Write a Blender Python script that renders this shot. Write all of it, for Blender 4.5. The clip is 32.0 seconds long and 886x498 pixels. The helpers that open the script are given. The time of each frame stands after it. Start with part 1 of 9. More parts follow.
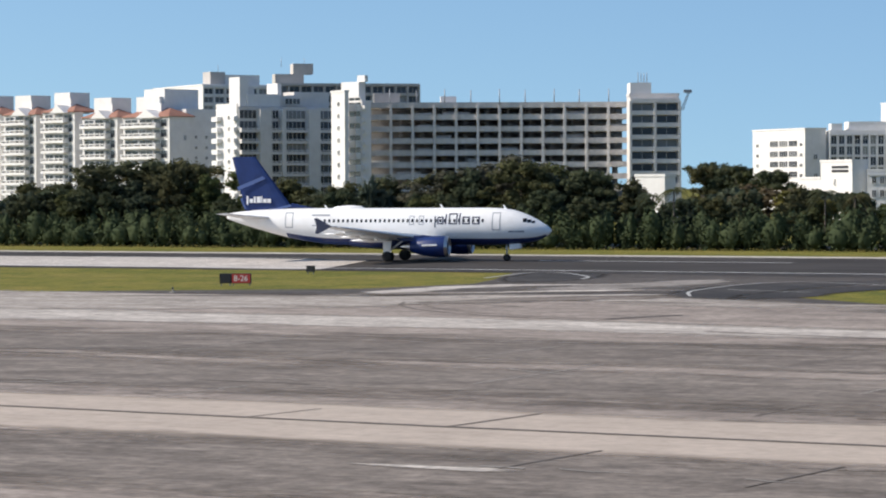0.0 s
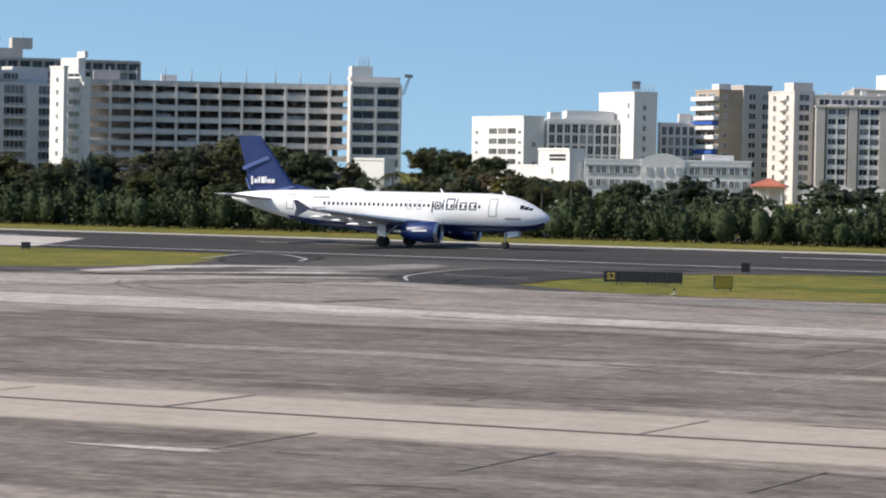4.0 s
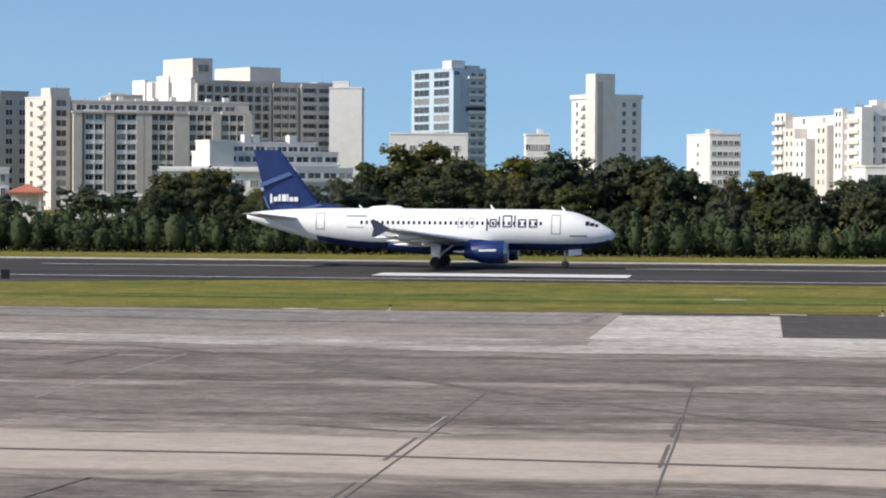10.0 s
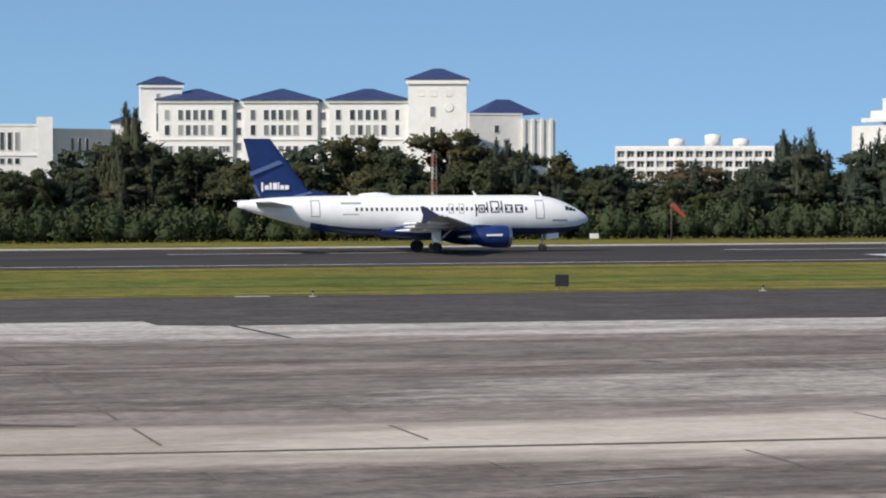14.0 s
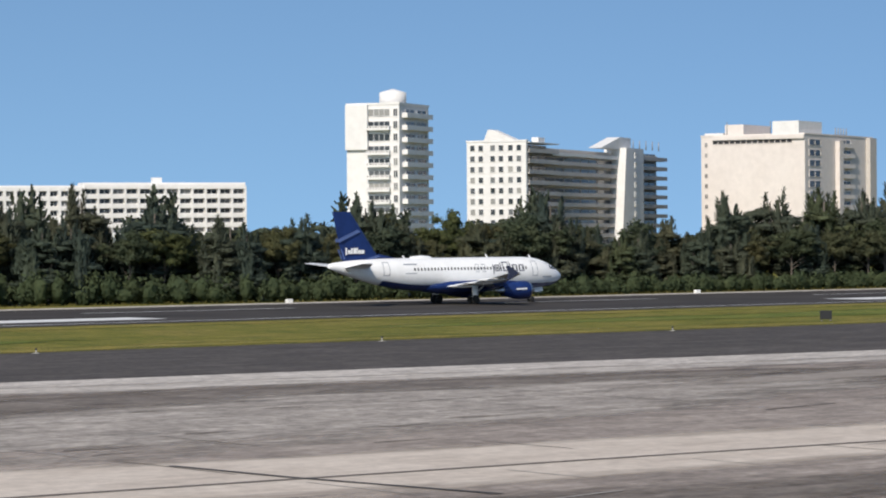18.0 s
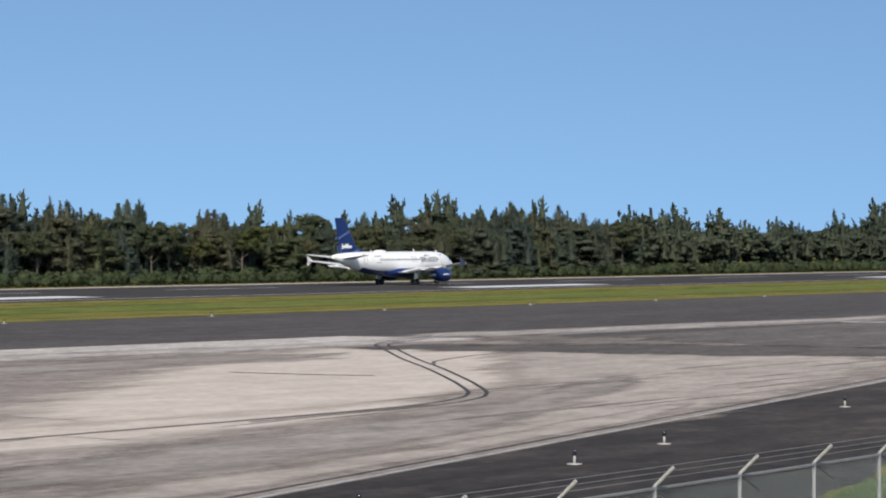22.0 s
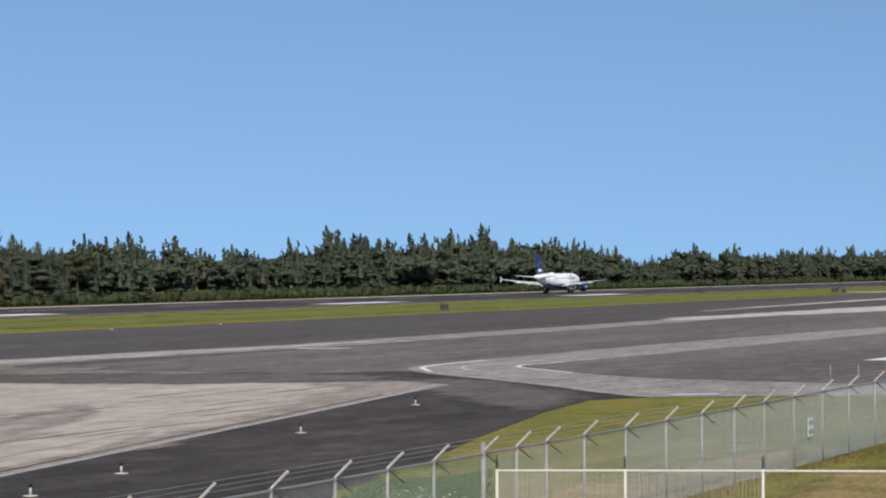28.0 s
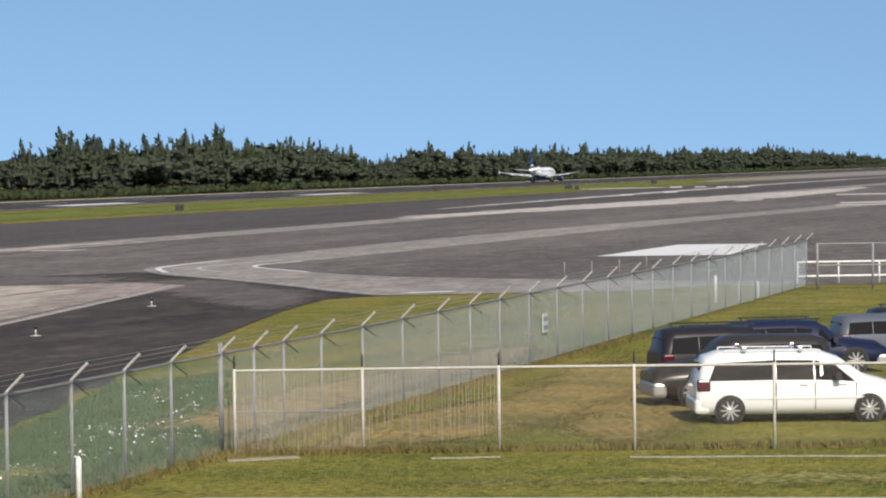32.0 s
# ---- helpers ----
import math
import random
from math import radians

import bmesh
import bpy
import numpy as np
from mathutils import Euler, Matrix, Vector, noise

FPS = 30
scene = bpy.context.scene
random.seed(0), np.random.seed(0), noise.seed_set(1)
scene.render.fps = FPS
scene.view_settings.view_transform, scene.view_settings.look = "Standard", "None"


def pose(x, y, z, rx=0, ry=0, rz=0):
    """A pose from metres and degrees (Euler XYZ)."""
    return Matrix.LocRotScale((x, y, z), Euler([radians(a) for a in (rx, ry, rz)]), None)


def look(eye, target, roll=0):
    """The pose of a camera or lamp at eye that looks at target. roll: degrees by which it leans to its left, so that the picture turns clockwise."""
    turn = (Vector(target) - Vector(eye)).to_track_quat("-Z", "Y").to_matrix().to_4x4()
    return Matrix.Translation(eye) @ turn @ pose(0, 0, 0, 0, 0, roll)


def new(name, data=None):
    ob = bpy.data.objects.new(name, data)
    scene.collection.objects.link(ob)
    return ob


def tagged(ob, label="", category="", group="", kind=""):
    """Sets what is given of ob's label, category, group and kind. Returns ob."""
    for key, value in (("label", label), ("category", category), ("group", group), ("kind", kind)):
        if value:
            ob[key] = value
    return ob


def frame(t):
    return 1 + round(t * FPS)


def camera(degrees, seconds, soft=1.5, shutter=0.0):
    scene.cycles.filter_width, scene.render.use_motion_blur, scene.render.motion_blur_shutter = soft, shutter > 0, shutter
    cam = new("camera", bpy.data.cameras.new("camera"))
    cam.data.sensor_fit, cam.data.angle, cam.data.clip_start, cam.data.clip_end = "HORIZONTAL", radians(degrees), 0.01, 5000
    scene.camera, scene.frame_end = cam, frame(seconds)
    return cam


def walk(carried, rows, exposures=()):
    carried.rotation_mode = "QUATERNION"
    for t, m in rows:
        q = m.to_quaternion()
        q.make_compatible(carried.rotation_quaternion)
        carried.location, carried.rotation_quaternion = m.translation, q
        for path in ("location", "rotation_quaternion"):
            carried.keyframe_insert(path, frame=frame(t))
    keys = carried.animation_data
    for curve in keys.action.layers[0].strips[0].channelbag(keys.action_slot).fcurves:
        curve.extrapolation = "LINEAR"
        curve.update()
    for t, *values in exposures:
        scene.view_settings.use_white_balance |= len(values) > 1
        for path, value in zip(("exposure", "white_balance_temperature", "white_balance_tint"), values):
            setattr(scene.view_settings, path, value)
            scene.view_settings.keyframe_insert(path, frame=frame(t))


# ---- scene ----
cam = camera(18.04, 32.0, soft=2.0)
EYE = Vector((0.0, 0.0, 8.47))


def aim(yaw, pitch, roll):
    """The pose of the standing camera: bearing from the runway's normal, tilt and lean in degrees."""
    a, b = radians(yaw), radians(pitch)
    return look(EYE, EYE + Vector((math.sin(a) * math.cos(b), math.cos(a) * math.cos(b), math.sin(b))), roll)


walk(cam, [(t, aim(a, b, c)) for t, a, b, c in (
    (0, -27.498, -1.308, -0.280), (0.5, -27.341, -1.560, -0.001), (1, -26.009, -1.659, 0.295), (1.5, -25.405, -1.490, 0.211), (2, -24.353, -1.194,
    0.079), (2.5, -23.558, -1.547, 0.211), (3, -22.552, -1.351, 0.453), (3.5, -22.198, -1.628, 0.963), (5.5, -19.234, -1.198, 0.357), (6, -18.280,
    -1.409, 0.348), (6.5, -17.551, -1.577, 0.427), (7, -16.656, -1.389, 0.464), (7.5, -15.165, -1.398, 0.519), (8, -13.940, -1.363, 0.520), (8.5,
    -12.467, -1.605, 0.696), (9, -10.424, -1.717, 0.723), (9.5, -8.788, -1.401, 0.559), (10, -6.597, -1.337, 0.355), (10.5, -4.460, -0.975, 0.617),
    (11, -1.537, -1.463, 0.975), (11.5, 1.684, -1.173, 1.123), (12, 3.992, -1.151, 0.750), (12.5, 6.715, -1.189, 0.631), (13, 9.905, -1.218, 0.458),
    (13.5, 12.670, -1.550, 0.055), (15.5, 23.555, -1.087, 0.015), (16, 27.642, -1.435, -0.483), (16.5, 29.293, -0.689, -0.919), (17, 32.211, -0.820,
    0.060), (17.5, 36.949, -1.349, -0.271), (18, 38.000, -0.226, -0.409), (18.5, 40.604, -0.194, -0.091), (19, 43.377, -0.845, 0.280), (19.5, 47.102,
    -0.802, 0.544), (20, 47.421, -0.963, 0.480), (20.5, 49.166, -0.168, 1.218), (21, 50.860, -1.705, 0.065), (21.5, 53.772, -1.548, -0.428), (22,
    56.628, -0.235, 0.165), (22.5, 58.043, -0.168, 0.167), (23, 59.158, -0.518, 0.778), (23.5, 60.737, -0.350, 0.773), (24, 61.525, -0.050, 0.474),
    (24.5, 62.097, -0.337, -0.133), (25, 62.220, -0.362, 0.095), (25.5, 62.481, 0.275, 0.116), (26, 64.649, -0.007, -0.164), (26.5, 66.253, -0.087,
    -0.260), (28.5, 68.155, 0.090, -0.364), (29, 69.206, -0.342, -0.439), (29.5, 71.052, -0.440, -0.246), (30, 71.113, -0.647, -0.112), (30.5, 71.649,
    -0.750, 0.121), (31, 72.283, -1.099, 0.028), (31.5, 72.999, -1.606, -0.208), (32, 73.170, -1.777, -0.743))], exposures=[(0, 0.46, 6950, 12), (8, 0.45, 6950, 12), (11, 0.38, 6900, 12), (13, 0.26, 6850, 11), (16, 0.20, 6850, 11), (19, 0.15, 6875, 11), (21, 0.27, 6900, 11), (29, 0.36, 7000, 12), (32, 0.42, 7300, 12)])

# world, sun
SUN_AZ, SUN_EL = 238.0, 38.0   # bearing clockwise from the runway's normal (+y)
world = bpy.data.worlds.new("world")
scene.world = world
world.use_nodes = True
wn = world.node_tree
sky = wn.nodes.new("ShaderNodeTexSky")
sky.sky_type = "NISHITA"
sky.sun_disc = False
sky.sun_elevation = radians(SUN_EL)
sky.sun_rotation = radians(SUN_AZ)
sky.altitude = 10.0
sky.air_density = 1.0
sky.dust_density = 1.0
sky.ozone_density = 3.0
# the haze-free trade-wind sky stays blue down to the sea: the sky's colour is taken from higher up
way = wn.nodes.new("ShaderNodeTexCoord")
lift = wn.nodes.new("ShaderNodeMapping")
lift.inputs["Location"].default_value = (0, 0, 0.16)
lift.inputs["Rotation"].default_value = (0, radians(-5), 0)
lift.inputs["Scale"].default_value = (1, 1, 1.15)
wn.links.new(way.outputs["Generated"], lift.inputs["Vector"])
wn.links.new(lift.outputs[0], sky.inputs["Vector"])
tint = wn.nodes.new("ShaderNodeMix")
tint.data_type, tint.blend_type = "RGBA", "MULTIPLY"
tint.inputs[0].default_value = 1.0
tint.inputs[7].default_value = (0.865, 1.035, 1.10, 1)
wn.links.new(sky.outputs[0], tint.inputs[6])
wn.links.new(tint.outputs[2], wn.nodes["Background"].inputs[0])
wn.nodes["Background"].inputs[1].default_value = 0.112
sun = new("sun", bpy.data.lights.new("sun", "SUN"))
sun.data.energy = 3.7
sun.data.angle = radians(0.5)
sun.data.color = (1.0, 0.94, 0.85)
sun_dir = Vector((math.sin(radians(SUN_AZ)) * math.cos(radians(SUN_EL)), math.cos(radians(SUN_AZ)) * math.cos(radians(SUN_EL)), math.sin(radians(SUN_EL))))
sun.matrix_world = look((0, 0, 60), Vector((0, 0, 60)) - sun_dir)


# ---- materials ----
def mat(name, color, rough=0.8, metal=0.0, spec=0.5):
    m = bpy.data.materials.new(name)
    m.use_nodes = True
    p = m.node_tree.nodes["Principled BSDF"]
    p.inputs["Base Color"].default_value = (*color, 1)
    p.inputs["Roughness"].default_value = rough
    p.inputs["Metallic"].default_value = metal
    p.inputs["Specular IOR Level"].default_value = spec
    return m


class Nodes:
    """Short notation for a material's node tree."""

    def __init__(self, m):
        self.t, self.m = m.node_tree, m
        self.p = self.t.nodes["Principled BSDF"]

    def add(self, kind, **values):
        n = self.t.nodes.new(kind)
        for k, v in values.items():
            n.inputs[k.replace("_", " ")].default_value = v
        return n

    def link(self, a, b):
        self.t.links.new(a, b)

    def coords(self, sx=1.0, sy=1.0, sz=1.0):
        g = self.t.nodes.new("ShaderNodeNewGeometry")
        m = self.t.nodes.new("ShaderNodeMapping")
        m.inputs["Scale"].default_value = (sx, sy, sz)
        self.link(g.outputs["Position"], m.inputs["Vector"])
        return m.outputs[0]

    def noise(self, vec, scale, detail=4.0, rough=0.55):
        n = self.add("ShaderNodeTexNoise", Scale=scale, Detail=detail, Roughness=rough)
        self.link(vec, n.inputs["Vector"])
        return n.outputs["Fac"]

    def ramp(self, fac, stops):
        r = self.t.nodes.new("ShaderNodeValToRGB")
        e = r.color_ramp.elements
        while len(e) < len(stops):
            e.new(0.5)
        for el, (pos, col) in zip(e, stops):
            el.position, el.color = pos, (*col, 1)
        self.link(fac, r.inputs[0])
        return r.outputs[0]

    def mix(self, fac, a, b, mode="MIX"):
        n = self.t.nodes.new("ShaderNodeMix")
        n.data_type, n.blend_type = "RGBA", mode
        for sock, v in ((n.inputs[0], fac), (n.inputs[6], a), (n.inputs[7], b)):
            if isinstance(v, (int, float)):
                sock.default_value = v
            elif isinstance(v, tuple):
                sock.default_value = (*v, 1)
            else:
                self.link(v, sock)
        return n.outputs[2]

    def color(self, out):
        self.link(out, self.p.inputs["Base Color"])

    def bump(self, fac, strength=0.3, dist=0.05):
        b = self.add("ShaderNodeBump", Strength=strength, Distance=dist)
        self.link(fac, b.inputs["Height"])
        self.link(b.outputs[0], self.p.inputs["Normal"])


def streaked(name, dark, mid, light, sx=0.02, sy=0.35, rough=0.85, contrast=1.0):
    """Pavement worn along the runway's direction: long streaks, blotches and grain."""
    m = mat(name, mid, rough, 0.0, 0.12)
    n = Nodes(m)
    a = n.noise(n.coords(sx, sy, 1), 1.0, 6.0, 0.62)
    b = n.noise(n.coords(sx * 3.2, sy * 0.35, 1), 1.0, 5.0, 0.6)
    c = n.noise(n.coords(1, 1, 1), 3.0, 3.0)
    base = n.ramp(a, [(0.5 - 0.2 / contrast, dark), (0.5, mid), (0.5 + 0.2 / contrast, light)])
    base = n.mix(0.45, base, n.ramp(b, [(0.35, dark), (0.65, light)]))
    base = n.mix(0.18, base, n.ramp(c, [(0.3, (0.02, 0.02, 0.02)), (0.7, (0.5, 0.5, 0.48))]), "OVERLAY")
    n.color(base)
    n.bump(c, 0.2, 0.02)
    return m


def worn(name, dark, mid, light, tone=0.35, scrape=0.5, streak=0.55, rough=0.85, fine=1.0):
    """Old pavement: ragged patches, broad tones, pale scrapes, dark rubber streaks and grain."""
    m = mat(name, mid, rough, 0.0, 0.2)
    n = Nodes(m)
    a = n.noise(n.coords(0.19, 0.32, 1), 1.0, 9.0, 0.70)
    b = n.noise(n.coords(0.011, 0.06, 1), 1.0, 4.0, 0.6)
    c = n.noise(n.coords(0.2, 0.7, 1), 1.0, 6.0, 0.62)
    d = n.noise(n.coords(0.10, 0.55, 1), 1.0, 7.0, 0.64)
    e = n.noise(n.coords(1, 1, 1), 1.5, 5.0, 0.72)
    base = n.ramp(a, [(0.38, dark), (0.5, mid), (0.62, light)])
    base = n.mix(tone, base, n.ramp(b, [(0.36, dark), (0.5, mid), (0.64, light)]))
    pale = n.mix(0.5, light, tuple(1.25 * v for v in light))
    base = n.mix(n.ramp(c, [(0.58, (0, 0, 0)), (0.66, (scrape,) * 3)]), base, pale)
    base = n.mix(n.ramp(d, [(0.54, (0, 0, 0)), (0.64, (streak,) * 3)]), base, tuple(0.8 * v for v in dark))
    base = n.mix(0.42 * fine, base, n.ramp(e, [(0.36, (0.12, 0.12, 0.12)), (0.64, (0.88, 0.88, 0.87))]), "OVERLAY")
    g = n.noise(n.coords(0.4, 0.6, 1), 1.0, 6.0, 0.68)
    base = n.mix(0.9 * fine, base, n.ramp(g, [(0.34, (0.66, 0.65, 0.64)), (0.66, (1.0, 1.0, 1.0))]), "MULTIPLY")
    n.color(n.mix(1.0, base, (1.19, 1.15, 1.12), "MULTIPLY"))
    n.bump(e, 0.25, 0.02)
    return m


def soft(m, ragged=1.2):
    """Lets a sheet's border fray out, by its fade attribute and noise."""
    n = Nodes(m)
    f = n.t.nodes.new("ShaderNodeAttribute")
    f.attribute_name = "fade"
    a = n.noise(n.coords(0.05, 0.22, 1), 1.0, 9.0, 0.7)
    k = n.add("ShaderNodeMath")
    k.operation = "MULTIPLY_ADD"
    n.link(a, k.inputs[0])
    k.inputs[1].default_value = ragged
    n.link(f.outputs["Fac"], k.inputs[2])
    h = n.add("ShaderNodeMath")
    h.operation = "MULTIPLY"
    h.inputs[1].default_value = 0.5
    n.link(k.outputs[0], h.inputs[0])
    n.link(n.ramp(h.outputs[0], [(0.25 + 0.25 * ragged - 0.12, (0, 0, 0)), (0.25 + 0.25 * ragged + 0.12, (1, 1, 1))]), n.p.inputs["Alpha"])
    return m


def blotched(name, colors, scale, rough=0.9, fine=None, stretch=(1, 1, 1), grain=0.35, blades=0.0):
    """Colours mixed by two scales of noise."""
    m = mat(name, colors[0], rough, 0.0, 0.06 if blades else 0.5)
    n = Nodes(m)
    v = n.coords(*stretch)
    a = n.noise(v, scale, 6.0, 0.6)
    b = n.noise(v, fine or scale * 9, 3.0, 0.6)
    k = len(colors)
    base = n.ramp(a, [(0.3 + 0.4 * i / max(1, k - 1), c) for i, c in enumerate(colors)])
    base = n.mix(grain, base, n.ramp(b, [(0.3, tuple(0.45 * x for x in colors[0])), (0.7, tuple(min(1, 1.35 * x) for x in colors[-1]))]))
    if blades:
        c = n.noise(n.coords(1.0, 1.0, 1.0), 5.0, 5.0, 0.72)
        d = n.noise(n.coords(1.0, 0.55, 1.0), 0.45, 4.0, 0.65)
        base = n.mix(blades, base, n.ramp(c, [(0.38, (0.30, 0.32, 0.32)), (0.5, (0.95, 0.95, 0.94)), (0.62, (1.65, 1.55, 1.45))]), "MULTIPLY")
        base = n.mix(blades * 0.8, base, n.ramp(d, [(0.38, (0.58, 0.70, 0.62)), (0.62, (1.42, 1.28, 1.2))]), "MULTIPLY")
    n.color(base)
    n.bump(b, 0.3, 0.05)
    return m


M_CONC = worn("apron_concrete", (0.172, 0.150, 0.135), (0.262, 0.230, 0.208), (0.350, 0.311, 0.282), 0.35, 0.5, 0.12, fine=0.85)
M_PALE = worn("pale_concrete", (0.36, 0.34, 0.32), (0.47, 0.445, 0.418), (0.57, 0.545, 0.515), 0.35, 0.5, 0.3)
M_SAND = soft(worn("sandy_concrete", (0.345, 0.301, 0.262), (0.388, 0.340, 0.297), (0.425, 0.373, 0.328), 0.4, 0.2, 0.2, fine=0.32), 1.3)
M_SAND2 = soft(worn("bright_sandy_concrete", (0.42, 0.372, 0.325), (0.49, 0.44, 0.388), (0.54, 0.49, 0.435), 0.3, 0.2, 0.08, fine=0.35), 1.3)
M_PALES = soft(worn("pale_worn_concrete", (0.30, 0.28, 0.262), (0.43, 0.405, 0.378), (0.54, 0.515, 0.485), 0.35, 0.6, 0.35), 2.2)
M_PALE3 = soft(worn("dusty_concrete", (0.22, 0.20, 0.182), (0.33, 0.305, 0.28), (0.43, 0.40, 0.37), 0.35, 0.6, 0.35), 2.2)
M_TANS = soft(worn("tan_worn_concrete", (0.27, 0.240, 0.212), (0.355, 0.318, 0.282), (0.43, 0.388, 0.345), 0.3, 0.3, 0.3, fine=0.5), 1.6)
M_BROWN = soft(worn("rubber_darkened_concrete", (0.118, 0.104, 0.092), (0.178, 0.157, 0.140), (0.247, 0.22, 0.197), 0.3, 0.4, 0.12, fine=0.85), 2.2)
M_GREYS = soft(worn("grey_worn_lane", (0.16, 0.15, 0.14), (0.23, 0.217, 0.203), (0.31, 0.29, 0.275), 0.3, 0.4, 0.3), 0.7)
M_SMEAR = soft(worn("smeared_concrete", (0.20, 0.180, 0.162), (0.27, 0.245, 0.222), (0.335, 0.306, 0.278), 0.3, 0.35, 0.3, fine=0.6), 2.0)
M_BLKS = soft(worn("black_worn_asphalt", (0.03, 0.028, 0.027), (0.045, 0.043, 0.042), (0.075, 0.07, 0.067), 0.3, 0.3, 0.3), 1.0)
M_SCRS = soft(worn("scraped_pale_concrete", (0.21, 0.19, 0.17), (0.28, 0.255, 0.23), (0.37, 0.34, 0.31), 0.3, 0.5, 0.2), 3.6)
M_GREY = worn("grey_lane", (0.19, 0.178, 0.166), (0.255, 0.24, 0.225), (0.34, 0.32, 0.30), 0.35, 0.4, 0.3)
M_DARK = worn("blackened_asphalt", (0.024, 0.020, 0.017), (0.040, 0.034, 0.029), (0.085, 0.072, 0.062), 0.5, 0.35, 0.4)
M_ASPH2 = worn("grey_asphalt", (0.086, 0.077, 0.070), (0.128, 0.116, 0.106), (0.185, 0.169, 0.156), 0.5, 0.4, 0.4)
M_ASPHS = soft(worn("greyed_asphalt", (0.070, 0.061, 0.054), (0.105, 0.094, 0.085), (0.155, 0.14, 0.128), 0.5, 0.4, 0.4), 1.8)
M_ASPH = worn("taxiway_asphalt", (0.056, 0.050, 0.046), (0.080, 0.072, 0.067), (0.115, 0.104, 0.097), 0.4, 0.35, 0.3)
M_RUN = streaked("runway_asphalt", (0.034, 0.030, 0.028), (0.056, 0.050, 0.046), (0.095, 0.086, 0.080), contrast=0.8)
M_GRASS = blotched("mown_grass", [(0.088, 0.112, 0.026), (0.160, 0.160, 0.037), (0.226, 0.186, 0.062)], 0.07, fine=1.5, grain=0.25, blades=0.7)
M_LUSH = soft(blotched("lush_mown_grass", [(0.082, 0.116, 0.028), (0.130, 0.160, 0.039), (0.178, 0.180, 0.054)], 0.09, fine=1.5, grain=0.25, blades=0.7), 2.0)
M_STRAWY = soft(blotched("straw_mown_grass", [(0.135, 0.135, 0.034), (0.190, 0.174, 0.046), (0.245, 0.206, 0.072)], 0.09, fine=1.5, grain=0.25, blades=0.7), 2.0)
M_PAINT = blotched("road_paint", [(0.62, 0.62, 0.60), (0.78, 0.78, 0.76)], 0.8, 0.7)
M_PAINT2 = blotched("faded_paint", [(0.30, 0.30, 0.29), (0.52, 0.52, 0.50)], 0.6, 0.8)
# litter brown made dark to put the trees' shade into the ground
M_SHADED_LITTER = soft(blotched("shaded_litter", [(0.045, 0.040, 0.028), (0.075, 0.066, 0.044), (0.11, 0.095, 0.06)], 0.3, fine=2.0, grain=0.3), 2.0)
M_STAIN = blotched("worn_line", [(0.105, 0.088, 0.075), (0.17, 0.145, 0.125)], 0.5, 0.9)
M_BLACK = blotched("black_sealant", [(0.022, 0.020, 0.019), (0.06, 0.055, 0.05)], 0.5, 0.8)
M_SOIL = blotched("dark_soil", [(0.045, 0.038, 0.028), (0.085, 0.07, 0.05)], 0.6, 0.95)
M_SCR = blotched("scraped_concrete", [(0.24, 0.22, 0.20), (0.37, 0.345, 0.32)], 0.5, 0.9)


# ---- building blocks of code ----
def mesh_of(name, bm, material=None):
    me = bpy.data.meshes.new(name)
    bm.to_mesh(me)
    bm.free()
    if material:
        me.materials.append(material)
    return me


def part(name, bm, material, parent=None, label=""):
    ob = new(name, mesh_of(name, bm, material) if isinstance(bm, bmesh.types.BMesh) else bm)
    if parent is not None:
        ob.parent = parent
    return tagged(ob, label) if label else ob


def box(bm, x0, x1, y0, y1, z0, z1):
    v = [bm.verts.new((x, y, z)) for z in (z0, z1) for x, y in ((x0, y0), (x1, y0), (x1, y1), (x0, y1))]
    for f in ((3, 2, 1, 0), (4, 5, 6, 7), (0, 1, 5, 4), (1, 2, 6, 5), (2, 3, 7, 6), (3, 0, 4, 7)):
        bm.faces.new([v[i] for i in f])
    return bm


def cube(x0, x1, y0, y1, z0, z1):
    return box(bmesh.new(), x0, x1, y0, y1, z0, z1)


def smooth(a, b, x):
    t = min(1.0, max(0.0, (x - a) / (b - a)))
    return t * t * (3 - 2 * t)


def ground_z(x, y):
    """The land: flat airfield, and a raised lot near the camera."""
    foot = min(46.0, max(28.0, 41.0 + 0.26 * (x - 85.0)))
    return 2.0 * smooth(foot, max(24.0, foot - 18.0), y) * smooth(165, 140, x) * smooth(-60, -20, x)


def sheet(name, pts, z, material, label, category="pavement", kind="structure"):
    """A flat sheet with an outline, laid a little above the ground."""
    bm = bmesh.new()
    bm.faces.new([bm.verts.new((x, y, z)) for x, y in pts])
    ob = part(name, bm, material)
    return tagged(ob, label, category, "", kind)


# ---- ground ----
def build_ground():
    bm = bmesh.new()
    xs = [-4600, -2500, -1200, -600, -300, -150] + list(range(-80, 200, 5)) + [220, 260, 320, 400, 600, 1000, 1600, 2600, 4600]
    ys = [-1500, -400, -120, -60, -30] + list(range(-10, 60, 3)) + [70, 90, 120, 160, 200, 260, 330, 420, 600, 900, 1500, 2600, 4600]
    grid = [[bm.verts.new((x, y, ground_z(x, y))) for x in xs] for y in ys]
    for j in range(len(ys) - 1):
        for i in range(len(xs) - 1):
            bm.faces.new((grid[j][i], grid[j][i + 1], grid[j + 1][i + 1], grid[j + 1][i]))
    return tagged(part("ground", bm, M_GRASS), "mown yellow-green grass beside the runway and taxiway", "grass", "", "structure")


build_ground()


